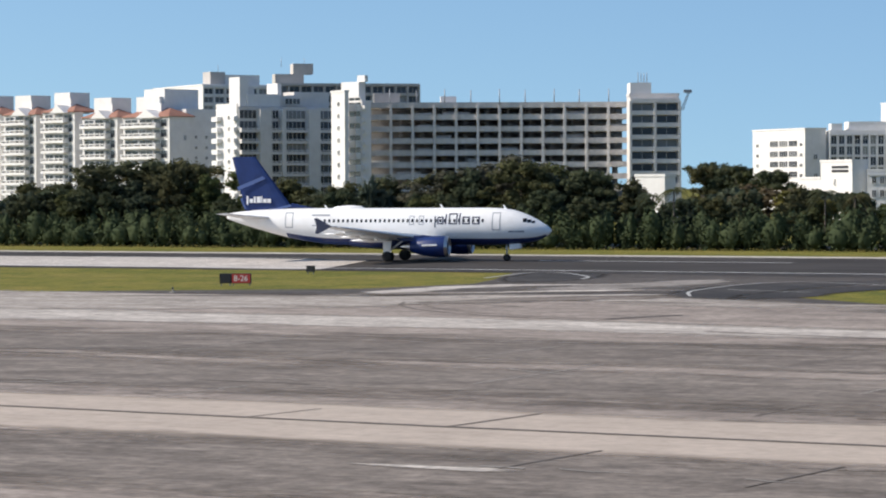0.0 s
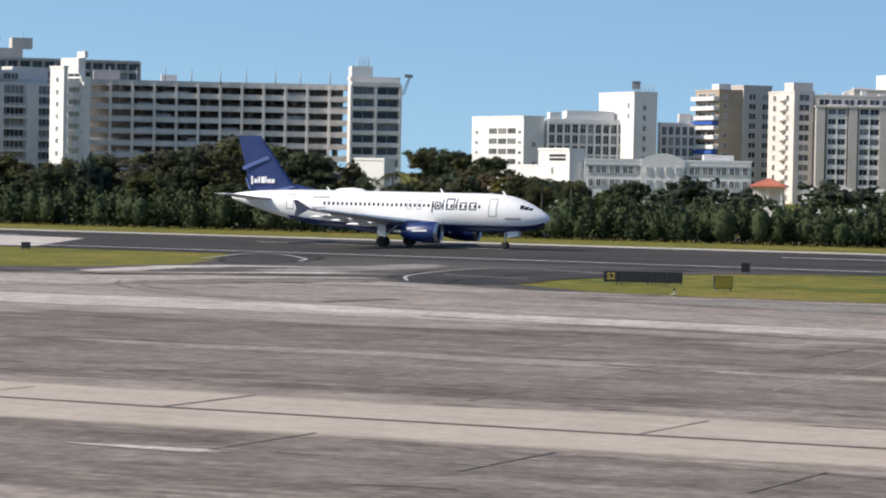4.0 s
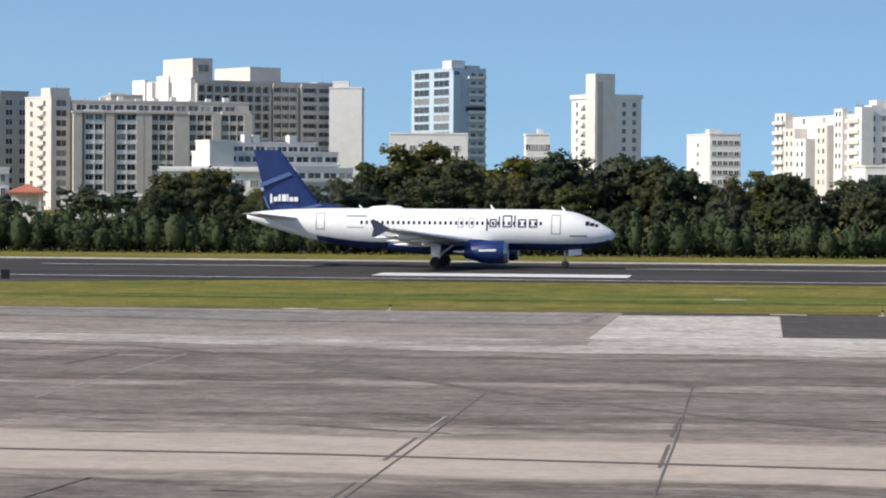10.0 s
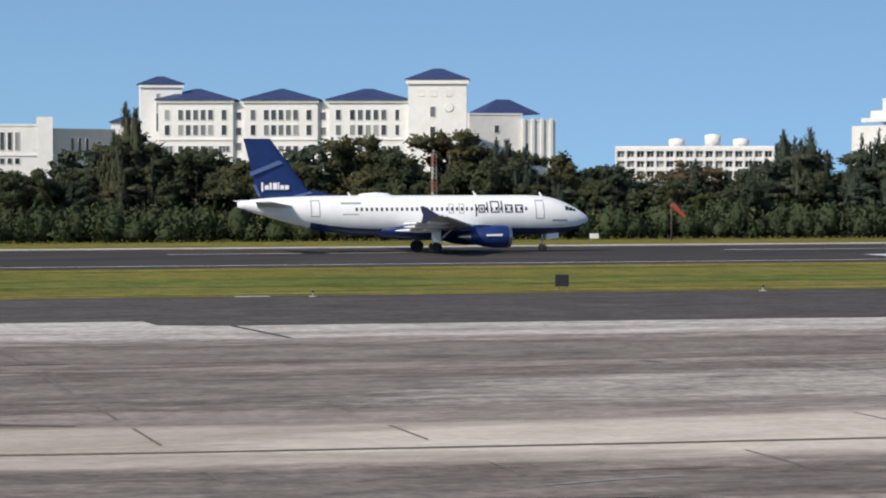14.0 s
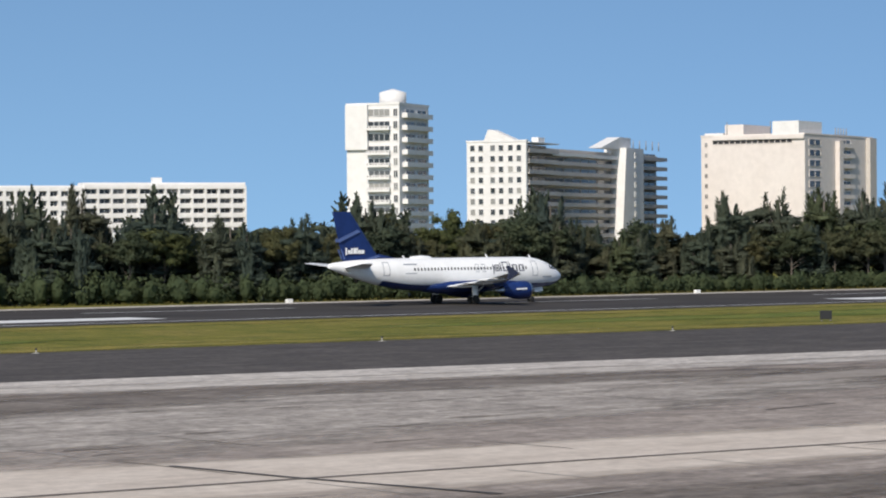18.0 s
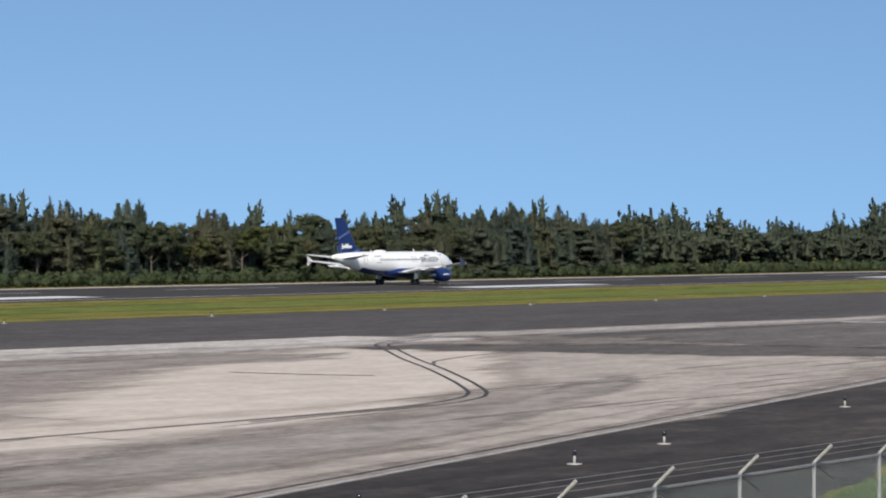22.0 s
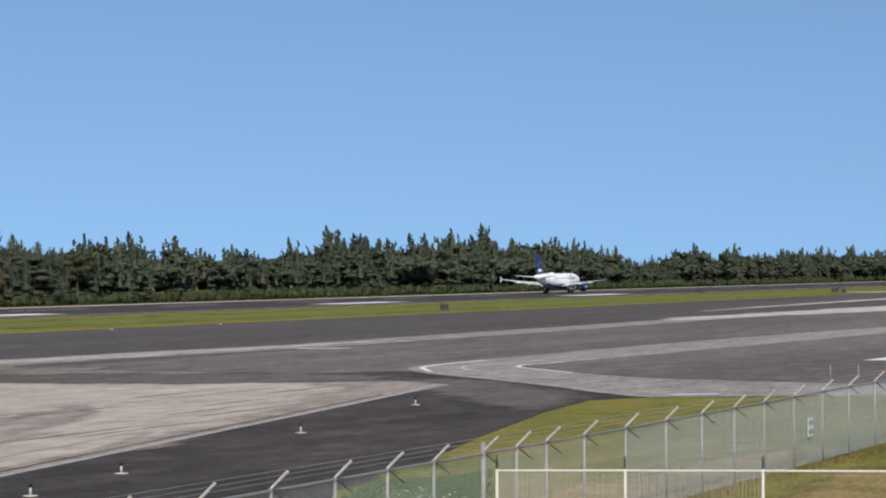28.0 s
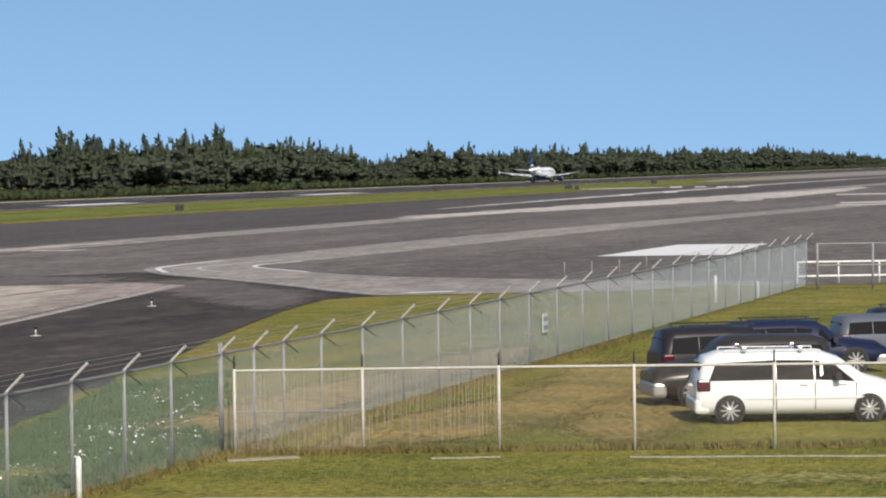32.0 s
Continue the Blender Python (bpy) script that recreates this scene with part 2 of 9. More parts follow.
def strip(bm, pts, width, z):
    """A painted or worn line along a path on the ground."""
    v = [Vector((p[0], p[1], 0)) for p in pts]
    sides = []
    for i, p in enumerate(v):
        d = (v[min(i + 1, len(v) - 1)] - v[max(i - 1, 0)]).normalized()
        n = Vector((-d.y, d.x, 0)) * width / 2
        sides.append((bm.verts.new((p.x + n.x, p.y + n.y, z)), bm.verts.new((p.x - n.x, p.y - n.y, z))))
    for a, b in zip(sides, sides[1:]):
        bm.faces.new((a[0], a[1], b[1], b[0]))
    return bm


def line(name, pts, width, z, material, label, category="marking"):
    return tagged(part(name, strip(bmesh.new(), pts, width, z), material), label, category, "", "structure")


def band(name, rows, z, material, label, fray=2.5, category="pavement", into=None):
    """A worn band along a path of (x, y, width), whose sides fade into what lies under it."""
    bm = into or bmesh.new()
    lay = bm.verts.layers.float.get("fade") or bm.verts.layers.float.new("fade")
    rows = [Vector(r) for r in rows]
    fine = []
    for a, b in zip(rows, rows[1:]):
        k = max(1, min(8, int((b - a).length / 12)))
        fine += [a.lerp(b, i / k) for i in range(k)]
    fine.append(rows[-1])
    rings = []
    for i, p in enumerate(fine):
        d = fine[min(i + 1, len(fine) - 1)] - fine[max(i - 1, 0)]
        d = Vector((d.x, d.y)).normalized()
        e = min(fray, p.z * 0.45)
        ring = []
        for off, f in ((-p.z / 2 - e, 0.0), (-p.z / 2 + e, 1.0), (p.z / 2 - e, 1.0), (p.z / 2 + e, 0.0)):
            v = bm.verts.new((p.x - d.y * off, p.y + d.x * off, z))
            v[lay] = 0.0 if i in (0, len(fine) - 1) else f
            ring.append(v)
        rings.append(ring)
    for a, b in zip(rings, rings[1:]):
        for j in range(3):
            bm.faces.new((a[j], b[j], b[j + 1], a[j + 1]))
    if into:
        return None
    return tagged(part(name, bm, material), label, category, "", "structure")


def arc(x, y, r, a0, a1, n=12):
    return [(x + r * math.cos(radians(a0 + (a1 - a0) * i / n)), y + r * math.sin(radians(a0 + (a1 - a0) * i / n))) for i in range(n + 1)]


def rounded(pts, k=6):
    """A smooth curve through the points."""
    p = [Vector(q) for q in pts]
    out = []
    for i in range(len(p) - 1):
        a, b, c, d = p[max(i - 1, 0)], p[i], p[i + 1], p[min(i + 2, len(p) - 1)]
        for j in range(k):
            t = j / k
            out.append(0.5 * (2 * b + (c - a) * t + (2 * a - 5 * b + 4 * c - d) * t * t + (3 * b - a - 3 * c + d) * t ** 3))
    return out + [p[-1]]


def beside(pts, off):
    """The same line, moved sideways."""
    out = []
    for i, p in enumerate(pts):
        d = (pts[min(i + 1, len(pts) - 1)] - pts[max(i - 1, 0)]).normalized()
        out.append((p.x - d.y * off, p.y + d.x * off))
    return out


sheet("runway", [(-900, 241), (2700, 241), (2700, 300), (-900, 300)], 0.02, M_RUN, "dark worn asphalt runway with faded white markings", "runway")
sheet("runway_shoulder", [(-900, 300), (2700, 300), (2700, 305.5), (-900, 305.5)], 0.015, M_PALE, "narrow grey strip along the far runway edge", "pavement")
sheet("runway_end", [(-900, 246), (-160, 246), (-141, 243.6), (-152.6, 275), (-175, 280), (-900, 280)], 0.035, M_PALE, "pale concrete pavement at the runway's end", "pavement")
# taxiway beside the apron, and the way to the runway
sheet("taxiway", [(-900, 120), (2700, 120), (2700, 185), (-900, 185)], 0.02, M_ASPH, "dark asphalt taxiway along a grass strip", "taxiway")
sheet("connector_taxiway", [(-136, 184), (-111.4, 199.5), (-108, 213), (-111, 223), (-118, 241.5), (-39, 241.5), (-55, 236), (-66, 228), (-74, 212), (-72, 195), (-62.6, 186.5), (-51, 184)],
      0.03, M_ASPH, "dark asphalt taxiway that joins the runway", "taxiway")
band("stained_patch", [(-72, 188, 2), (-79, 194, 6), (-81, 203, 8), (-82, 212, 8), (-80, 222, 8), (-75, 229, 7), (-66, 235, 4)], 0.044, M_BLKS, "black stained asphalt at a taxiway corner", 1.2)
band("stained_patch", [(-76, 190, 3), (-74.5, 197, 6), (-75, 206, 6), (-73, 216, 6), (-67, 224, 4)], 0.0445, M_BLKS, "black stained asphalt at a taxiway corner", 1.2)
band("stained_patch", [(-106, 214, 1), (-106, 221, 6), (-108.5, 230, 9), (-111, 238, 8), (-112, 243, 4)], 0.044, M_BLKS, "black stained asphalt at a taxiway corner", 1.4)
band("dark_wear", [(-150, 243.5, 3), (-110, 244, 5), (-80, 243, 8), (-50, 241, 6), (-30, 243, 2)], 0.046, M_BLKS, "dark asphalt where the taxiway meets the runway", 1.5)
band("dusty_wear", [(-98, 196, 2), (-95, 206, 8), (-93, 216, 8), (-92, 226, 5), (-92, 234, 1)], 0.041, M_GREYS, "grey worn asphalt on the joining taxiway", 4)
sheet("apron", [(-900, 40), (30, 47.5), (66.7, 53.4), (100, 59.5), (183.5, 74.5), (196, 92), (203, 118), (194, 138), (24.3, 138.6), (24.1, 156), (1, 156.4), (1, 181.4), (-9.3, 181), (-9.3, 184.2), (-51, 184.2), (-62, 186), (-100, 190), (-136, 184.2), (-900, 184.2)],
      0.03, M_CONC, "streaked worn concrete apron", "apron")
sheet("pale_band", [(-9.3, 141.5), (2.5, 141), (24, 140), (60, 139.5), (150, 130), (198, 124), (194, 138), (60, 149), (27.9, 150), (24.3, 151.4), (24.1, 155.6), (-9.3, 155.6)], 0.04, M_PALE, "pale worn concrete band", "pavement")
band("pale_wear", [(-30, 146, 8), (-9, 142.5, 7), (24, 140.5, 6), (60, 140, 6), (150, 130.5, 6), (192, 125.5, 6)], 0.046, M_PALES, "pale scuffed concrete", 2.5)
band("pale_wear", [(-900, 152, 13), (-150, 152, 13), (-90, 152, 11), (-50, 149, 8.5), (-20, 147.5, 10), (-4, 147, 9)], 0.044, M_PALES, "pale scuffed concrete", 2.5)
band("dusty_wear", [(-900, 171, 30), (-150, 171, 30), (-118, 172, 28), (-100, 178, 20), (-92, 186, 12), (-84, 190, 9), (-70, 182, 9), (-55, 178, 8)], 0.038, M_PALE3, "dusty pale concrete beside the grass", 4)
band("pale_wear", [(-104, 180, 3), (-105.6, 195, 4.5), (-106, 204, 4.5), (-103, 211, 3.5), (-97, 215, 2), (-90, 216, 1)], 0.046, M_PALES, "pale scuffed concrete along the grass edge", 1.2)
band("rubber_wear", [(-130, 176, 1), (-108, 186, 3), (-99, 196, 4), (-92, 201, 3), (-86, 203, 1)], 0.049, M_BROWN, "brown tyre-darkened concrete", 1.5)
band("rubber_wear", [(-96, 170, 1), (-90, 182, 5), (-84, 190, 6), (-80, 196, 2)], 0.050, M_BROWN, "brown tyre-darkened concrete", 2.2)
band("dark_wear", [(-70, 178, 4), (-50, 176, 8), (-30, 174, 11), (-12, 173, 12), (-9.6, 173, 12)], 0.042, M_GREYS, "grey worn pavement beside the grass", 3)
sheet("pale_patch", [(-9.3, 179.6), (0.9, 181.3), (1.0, 156), (-9.6, 152)], 0.046, M_PALE, "pale new concrete patch", "pavement")
band("sandy_band", [(-900, 87, 13), (-60, 86.8, 13.2), (-28, 86.3, 13.2), (10, 84.8, 13), (40, 83.5, 14), (62, 82, 8), (72, 81, 2)], 0.0358, M_SAND, "sandy-pale worn concrete lane", 1.7)
band("sandy_band", [(2, 84.5, 2), (22, 84, 10), (40, 83.5, 16), (56, 82, 15), (70, 81, 14), (95, 80.5, 13), (115, 80, 9), (126, 80, 3)], 0.0361, M_SAND2, "bright sandy concrete lane", 3.2)
band("dusty_wear", [(14, 100, 3), (34, 103, 14), (60, 106, 20), (90, 112, 22), (116, 116, 14), (130, 118, 3)], 0.0374, M_PALE3, "dusty pale concrete", 6)
band("sandy_corner", [(84, 84, 2), (104, 87, 12), (122, 91, 22), (142, 99, 30), (160, 110, 28), (174, 119, 14), (182, 124, 3)], 0.0364, M_SAND2, "sandy-pale worn concrete corner", 7)
band("rubber_wear", [(-900, 71, 14), (-90, 71.5, 14), (-40, 71.5, 13.5), (-15, 72.5, 11), (0, 74, 8), (30, 71, 7), (60, 66, 7), (85, 66, 6), (105, 68, 4)], 0.0365, M_BROWN, "brown tyre-darkened concrete", 3.5)
band("rubber_wear", [(-900, 105, 17), (-100, 106, 17), (-40, 107, 16), (0, 107, 14), (40, 107, 14), (80, 110, 14), (110, 115, 11), (135, 121, 6)], 0.0368, M_BROWN, "brown tyre-darkened concrete", 6)
band("rubber_wear", [(-900, 127, 18), (-80, 127, 18), (-20, 127, 15), (40, 127, 13), (90, 126, 11), (130, 124, 7)], 0.0372, M_BROWN, "brown tyre-darkened concrete", 6)
band("scuffed_lane", [(-900, 67, 2.2), (-60, 68, 2.4), (-30, 71.6, 2.2), (10, 70, 2), (40, 66.5, 2), (66, 62, 2)], 0.039, M_SCRS, "pale scraped lane on worn concrete", 1.0)
band("scuffed_lane", [(-60, 97, 2), (-20, 97.5, 3), (20, 98, 3), (60, 99, 3), (90, 101, 2)], 0.039, M_SCRS, "pale scraped lane on worn concrete", 1.4)
band("tan_corner", [(60, 63, 2), (80, 64, 7), (110, 69, 12), (140, 77, 17), (165, 88, 26), (184, 100, 26), (194, 112, 14), (199, 118, 5)], 0.0395, M_TANS, "tan streaked concrete corner of the apron", 4)
band("rubber_wear", [(174, 103, 2), (186, 106, 8), (195, 111, 13), (200, 119, 13), (203, 129, 6), (204, 134, 1)], 0.0415, M_BROWN, "dark streaked concrete beside the taxiway", 6)
band("dark_wear", [(172, 127, 3), (178, 119, 10), (185, 107, 18), (189, 95, 20), (190, 85, 14), (187, 78, 4)], 0.0418, M_ASPHS, "dark greyed pavement at the apron's end", 4)
band("grey_smear", [(60, 63, 2), (75, 65.5, 6.5), (90, 67, 7), (105, 70, 6), (120, 74.3, 4.5), (140, 81, 3.5), (160, 89, 1.5)], 0.0405, M_SMEAR, "grey smeared lane beside the taxi line", 2.6)
band("grey_smear", [(96, 116, 2), (118, 118, 6), (140, 119, 8), (158, 118, 8), (170, 115, 3)], 0.0404, M_SMEAR, "grey smeared concrete beside the taxi line", 3.5)
band("pale_wear", [(62, 57.5, 1), (74, 58.5, 3), (88, 60.5, 3), (104, 63, 2.2), (130, 68.5, 1.6)], 0.0407, M_TANS, "pale tan concrete along the apron's edge", 1.4)
# shoulder outside the apron's edge
sheet("shoulder", [(-900, 27), (20, 27), (40, 27.5), (62, 33.5), (85, 39.6), (100, 43.4), (127, 50.2), (151, 55.4), (165, 57.6), (190, 77.5), (100, 60.6), (66.7, 54.5), (30, 48.6), (-900, 41)], 0.025, M_DARK, "blackened asphalt shoulder along the apron", "pavement")
sheet("shoulder_end", [(165, 57.6), (169.5, 55), (206, 88), (197, 94), (183, 74)], 0.024, M_DARK, "dark asphalt pavement", "pavement")
band("greyed_patch", [(150, 57.8, 1.5), (158, 59.3, 4), (166, 62.2, 8), (176, 68.8, 10), (186, 77.2, 13), (196, 85.5, 11)], 0.028, M_ASPHS, "grey brown worn asphalt at the shoulder's end", 3)
line("apron_edge_line", [(-200, 43.2), (30, 47.6), (66.7, 53.6), (100, 59.7), (167.3, 71.8), (183.5, 75.5)], 0.22, 0.05, M_PAINT2, "faded pale edge line of the apron")
line("apron_edge_crack", [(-200, 44.0), (30, 48.4), (66.7, 54.5), (100, 60.6), (167.3, 72.7)], 0.18, 0.05, M_BLACK, "dark joint beside the apron's edge", "joint")
# far taxiway: paler bands and islands
sheet("taxiway_east", [(196, 92), (206, 88), (169.5, 55), (175, 48), (190, 20), (260, -60), (2700, -60), (2700, 120), (203, 120)], 0.022, M_ASPH2, "dark grey asphalt taxiway", "taxiway")
band("pale_lane", [(x, y, 8.8) for x, y in [(198, 130), (230, 128.5), (270, 125), (345, 125), (440, 126), (600, 121), (820, 120), (1500, 120)]], 0.034, M_GREYS, "pale grey lane on the taxiway", 0.8)
band("pale_lane_far", [(395, 127, 3), (420, 128, 9), (480, 123, 16), (600, 114, 24), (700, 112, 14), (790, 113, 3)], 0.042, M_PALES, "pale worn concrete on the taxiway", 3)
band("pale_lane_far", [(470, 146, 1), (540, 150, 3), (700, 155, 6), (900, 160, 6), (1200, 160, 3)], 0.043, M_PALES, "pale worn concrete on the taxiway", 2)
band("pale_wear", [(186, 131, 2), (205, 131.5, 8), (230, 129.5, 8), (262, 126.5, 6), (300, 125, 2)], 0.043, M_PALE3, "dusty pale lane at the taxiway", 2)
band("pale_streak", [(257, 123, 0.6), (259, 120.6, 3.2), (261, 118, 3.2), (262.5, 115.6, 0.6)], 0.043, M_PALES, "small pale worn streak on the taxiway", 0.6)
ISLAND_OUT = rounded([(1200, 44), (545, 74), (400, 83), (330, 88.4), (284, 90.8), (248, 91), (230, 91.2), (221.7, 91.1), (216, 90.7), (212, 89.8), (208.4, 88.1), (204.5, 85.9), (199, 81.7), (194, 76.8), (182.9, 66.9), (176.3, 61.9), (169.2, 55.7)], 4)
ISLAND_IN = rounded([(188, 30), (192, 49), (196.7, 62.8), (203.9, 71.6), (210, 76.8), (214.5, 80.6), (217.6, 82.2), (221.5, 82.8), (228.5, 82), (252.9, 80.8), (297, 79.5), (400, 75), (545, 66), (1200, 36)], 4)
sheet("island_lane", [(p.x, p.y) for p in ISLAND_OUT] + [(178, 36)] + [(p.x, p.y) for p in ISLAND_IN], 0.036, M_GREY, "pale grey lane that bends round on the taxiway", "pavement")
nose = [p for p in ISLAND_OUT if 204 < p.x < 232]
line("island_line", [(p.x + 0.9, p.y - 0.9) for p in nose], 0.5, 0.05, M_PAINT, "white curved line at the island's nose")
line("island_line", [(p.x + 0.5, p.y - 0.6) for p in ISLAND_OUT if p.x < 205], 0.22, 0.05, M_PAINT2, "faded white line beside the island")
line("island_line", beside(rounded([(232, 85.2), (219.6, 86.5), (216.4, 86.4), (213, 85.4), (210.1, 83.8), (206, 80.4)]), 0), 0.4, 0.05, M_PAINT2, "white curved line at the island's nose")
line("island_line", [(p.x, p.y) for p in ISLAND_IN if 205 < p.x < 232], 0.45, 0.05, M_PAINT, "white curved line at the island's nose")
line("island_line", [(p.x - 0.2, p.y + 0.2) for p in ISLAND_IN if p.x < 206], 0.3, 0.05, M_PAINT2, "faded white line beside the island")
edge = [p for p in ISLAND_OUT if p.x < 206]
for a, b in zip(edge, edge[1:]):
    for k in range(3):
        p, q = a.lerp(b, k / 3), a.lerp(b, k / 3 + 0.2)
        line("island_dash", [(p.x - 0.3, p.y + 0.2), (q.x - 0.3, q.y + 0.2)], 0.5, 0.052, M_BLACK, "black dash along the island's edge")
line("island_bar", [(172.5, 54.6), (174.7, 52.1)], 1.0, 0.055, M_PAINT, "white painted bar beside the grass")
sheet("pale_square", [(238.5, 58.1), (271, 57.6), (273.4, 49.1), (241.8, 46.9)], 0.045, M_PAINT, "pale concrete slab in the taxiway", "pavement")
for k, (x0, y0, x1, y1, d) in enumerate(((656, 153.6, 664, 152.3, 10), (703, 153.2, 709, 150.8, 9), (831, 179.1, 836, 176.5, 15), (832, 171.7, 837, 169.2, 12), (826, 163.8, 831, 161.3, 12), (820, 156.1, 825, 154.0, 12), (514, 78.8, 525, 71.0, 8), (490, 76.0, 500, 66.0, 6), (652, 117, 673, 105.4, 8), (631, 97.6, 640, 84, 12), (545, 104.4, 564, 102.3, 7))):
    u, v = Vector((x0, y0)).normalized() * d, Vector((x1, y1)).normalized() * d
    sheet("pale_slab", [(x0 - u.x, y0 - u.y), (x1 - v.x, y1 - v.y), (x1 + v.x, y1 + v.y), (x0 + u.x, y0 + u.y)], 0.05 + 0.002 * k, M_PAINT if k < 6 else M_PALE, "white painted slab in the taxiway" if k < 6 else "pale concrete slab in the taxiway", "pavement")
band("pale_end", [(795, 200, 4), (812, 192, 20), (824, 184, 20), (830, 176, 6)], 0.048, M_PALES, "pale worn concrete across the taxiway's end", 2)
band("grey_end", [(1000, 205, 6), (1150, 205, 40), (1500, 205, 60), (2600, 205, 60)], 0.047, M_GREYS, "grey tan pavement at the runway's far end", 3)

for rows in ([(-103, 190, 0.6), (-97, 197, 2.6), (-91, 203, 2.4), (-84, 206, 0.5)], [(-98, 184, 0.6), (-91, 191, 2.2), (-85, 196, 1.8), (-80, 199, 0.4)], [(-88, 180, 0.5), (-82, 186, 2), (-77, 188.5, 1.6), (-70, 187, 0.4)]):
    band("pale_wear", rows, 0.0505, M_PALES, "pale curved wear on the joining taxiway", 1.0)
line("grass_verge", [(-50, 184.7), (0, 184.8), (400, 185), (1200, 185)], 0.7, 0.034, M_SOIL, "dark soil edge of the grass strip", "verge")
line("grass_verge", [(-900, 184.6), (-136, 184.6)], 0.6, 0.034, M_SOIL, "dark soil edge of the grass strip", "verge")
line("grass_verge", [(-50, 241), (400, 241), (1200, 241)], 0.8, 0.034, M_SOIL, "dark soil edge of the grass strip", "verge")

# greener and drier stretches of the grass strip
for k, (rows, m, what) in enumerate((([(150, 214, 4), (260, 212, 20), (420, 212, 26), (700, 212, 30), (1100, 212, 26), (1300, 212, 6)], M_LUSH, "greener"), ([(-40, 235, 2), (60, 236, 7), (240, 236, 9), (600, 237, 8), (1200, 237, 5)], M_STRAWY, "straw-coloured"),
                                     ([(-20, 190, 2), (80, 190, 5), (200, 190, 7), (420, 189, 6), (800, 189, 3)], M_STRAWY, "straw-coloured"), ([(-60, 205, 2), (-20, 206, 10), (40, 208, 14), (100, 206, 8), (130, 206, 2)], M_LUSH, "greener"))):
    band("turf_strip", rows, 0.012 + 0.003 * k, m, what + " stretch of the mown grass strip", 5, "grass")

# this dark band paints the shade below the belt over the bright grass
band("shaded_litter", [(-450, 348, 34), (0, 348, 34), (100, 348, 34), (240, 327, 34), (900, 327, 34), (1500, 327, 34)], 0.016, M_SHADED_LITTER, "leaf litter darkened as painted shade under the trees", 2, "ground")

# markings
for x0, x1 in ((-36, -12.4), (113.8, 160.6), (268, 299), (395, 441), (560, 600), (720, 766)):
    sheet("runway_bar", [(x0, 253.5), (x1, 253.2), (x1, 261.5), (x0, 261.5)], 0.045, M_PAINT, "broad white painted bar on the runway", "marking")
line("runway_edge_line", [(-900, 248), (-128, 249), (-87, 248.2), (-60, 246), (2600, 246)], 0.75, 0.04, M_PAINT, "white painted runway edge line")
line("runway_edge_line", [(-900, 297), (2600, 297)], 0.4, 0.04, M_PAINT2, "white painted runway edge line")
for k in range(-10, 40):
    line("centre_line", [(k * 60 - 14, 280.6), (k * 60 + 16, 280.6)], 0.8, 0.04, M_PAINT, "white dashed runway centre line")
line("lead_line", beside(rounded([(-104.0, 226.6), (-105.6, 231.5), (-108.2, 235.8), (-112.6, 241.6), (-115.6, 243.2), (-116.2, 240), (-114.2, 230), (-113.4, 226)]), 0), 0.35, 0.052, M_PAINT2, "curved white lead line")
line("lead_line", beside(rounded([(-69.4, 218.5), (-76.2, 222.8), (-82.0, 226.0), (-85.2, 222.6), (-85.3, 213), (-83.8, 203), (-80.4, 194.7)]), 0), 0.28, 0.052, M_PAINT2, "curved white lead line")
line("lead_line", beside(rounded([(-82.6, 208), (-79.5, 206.4), (-74.4, 204.6)]), 0), 0.25, 0.052, M_PAINT2, "short white lead line")
TURN = [(-84, 173.5), (-90.5, 176.8), (-94.6, 179.2), (-95.6, 177.6), (-93.9, 173.6), (-89.4, 167.6), (-84, 163), (-78.7, 160.2), (-71.2, 157.2), (-62, 155.4), (-50, 153.4), (-36, 151.6), (-10, 148.6)]
line("turn_line", TURN, 0.3, 0.052, M_STAIN, "curved brown worn line on the apron", "joint")
line("turn_line", [(x + 0.9, y + 1.5) for x, y in TURN[4:9]], 0.22, 0.052, M_STAIN, "curved brown worn line on the apron", "joint")

# the taxi line with its dark borders, bending to the far taxiway
TAXI = [(-300, 88.5), (-64.7, 87.6), (-45, 86.3), (-28.6, 85.7), (-14, 85.6), (14.4, 82.6), (28, 81.7), (71.6, 79.7), (86.7, 78.7), (110.5, 77.7), (117, 77.9), (123.3, 80.2), (127.5, 81.6), (130.8, 84.2), (135, 87.2),
        (139.1, 90.5), (151.9, 100.8), (164.4, 111.3), (176, 121), (181, 125.5), (183, 128.5), (183.4, 131.5)]
line("taxi_line", TAXI[:11], 0.22, 0.055, M_STAIN, "faded brown taxi line")
BEND = rounded([(101.3, 77.7), (110, 77.6), (116.9, 77.9), (123, 79.4), (127, 81.4), (130.2, 83.6), (134, 86.5), (138.2, 89.8), (149.7, 99.2), (160.3, 108.3), (171, 117), (176.5, 121.5), (179.9, 124.2), (182.6, 125.8), (185.8, 127), (192, 129.2), (200.3, 132.5)])
for off in (0.5, -0.5):
    line("taxi_line_border", beside(BEND, off), 0.24, 0.052, M_BLACK, "black border of a taxi line", "joint")
line("taxi_line_border", TAXI[:11], 0.45, 0.052, M_STAIN, "dark worn taxi line")
line("branch_line", [(153.9, 102.1), (158, 104.8), (161.6, 106.1), (168, 108), (174.1, 108.9), (187.5, 109.6), (200, 110)], 0.28, 0.053, M_STAIN, "thin dark worn branch line", "joint")
line("curved_line", [(-60, 148), (-45, 144), (-31.9, 140.9), (-24, 132.5), (-17.3, 122.7), (-10.6, 112.5), (-2.3, 102.5), (5.5, 95.5), (12, 92.2)], 0.6, 0.05, M_STAIN, "dark worn curved line across the apron", "joint")
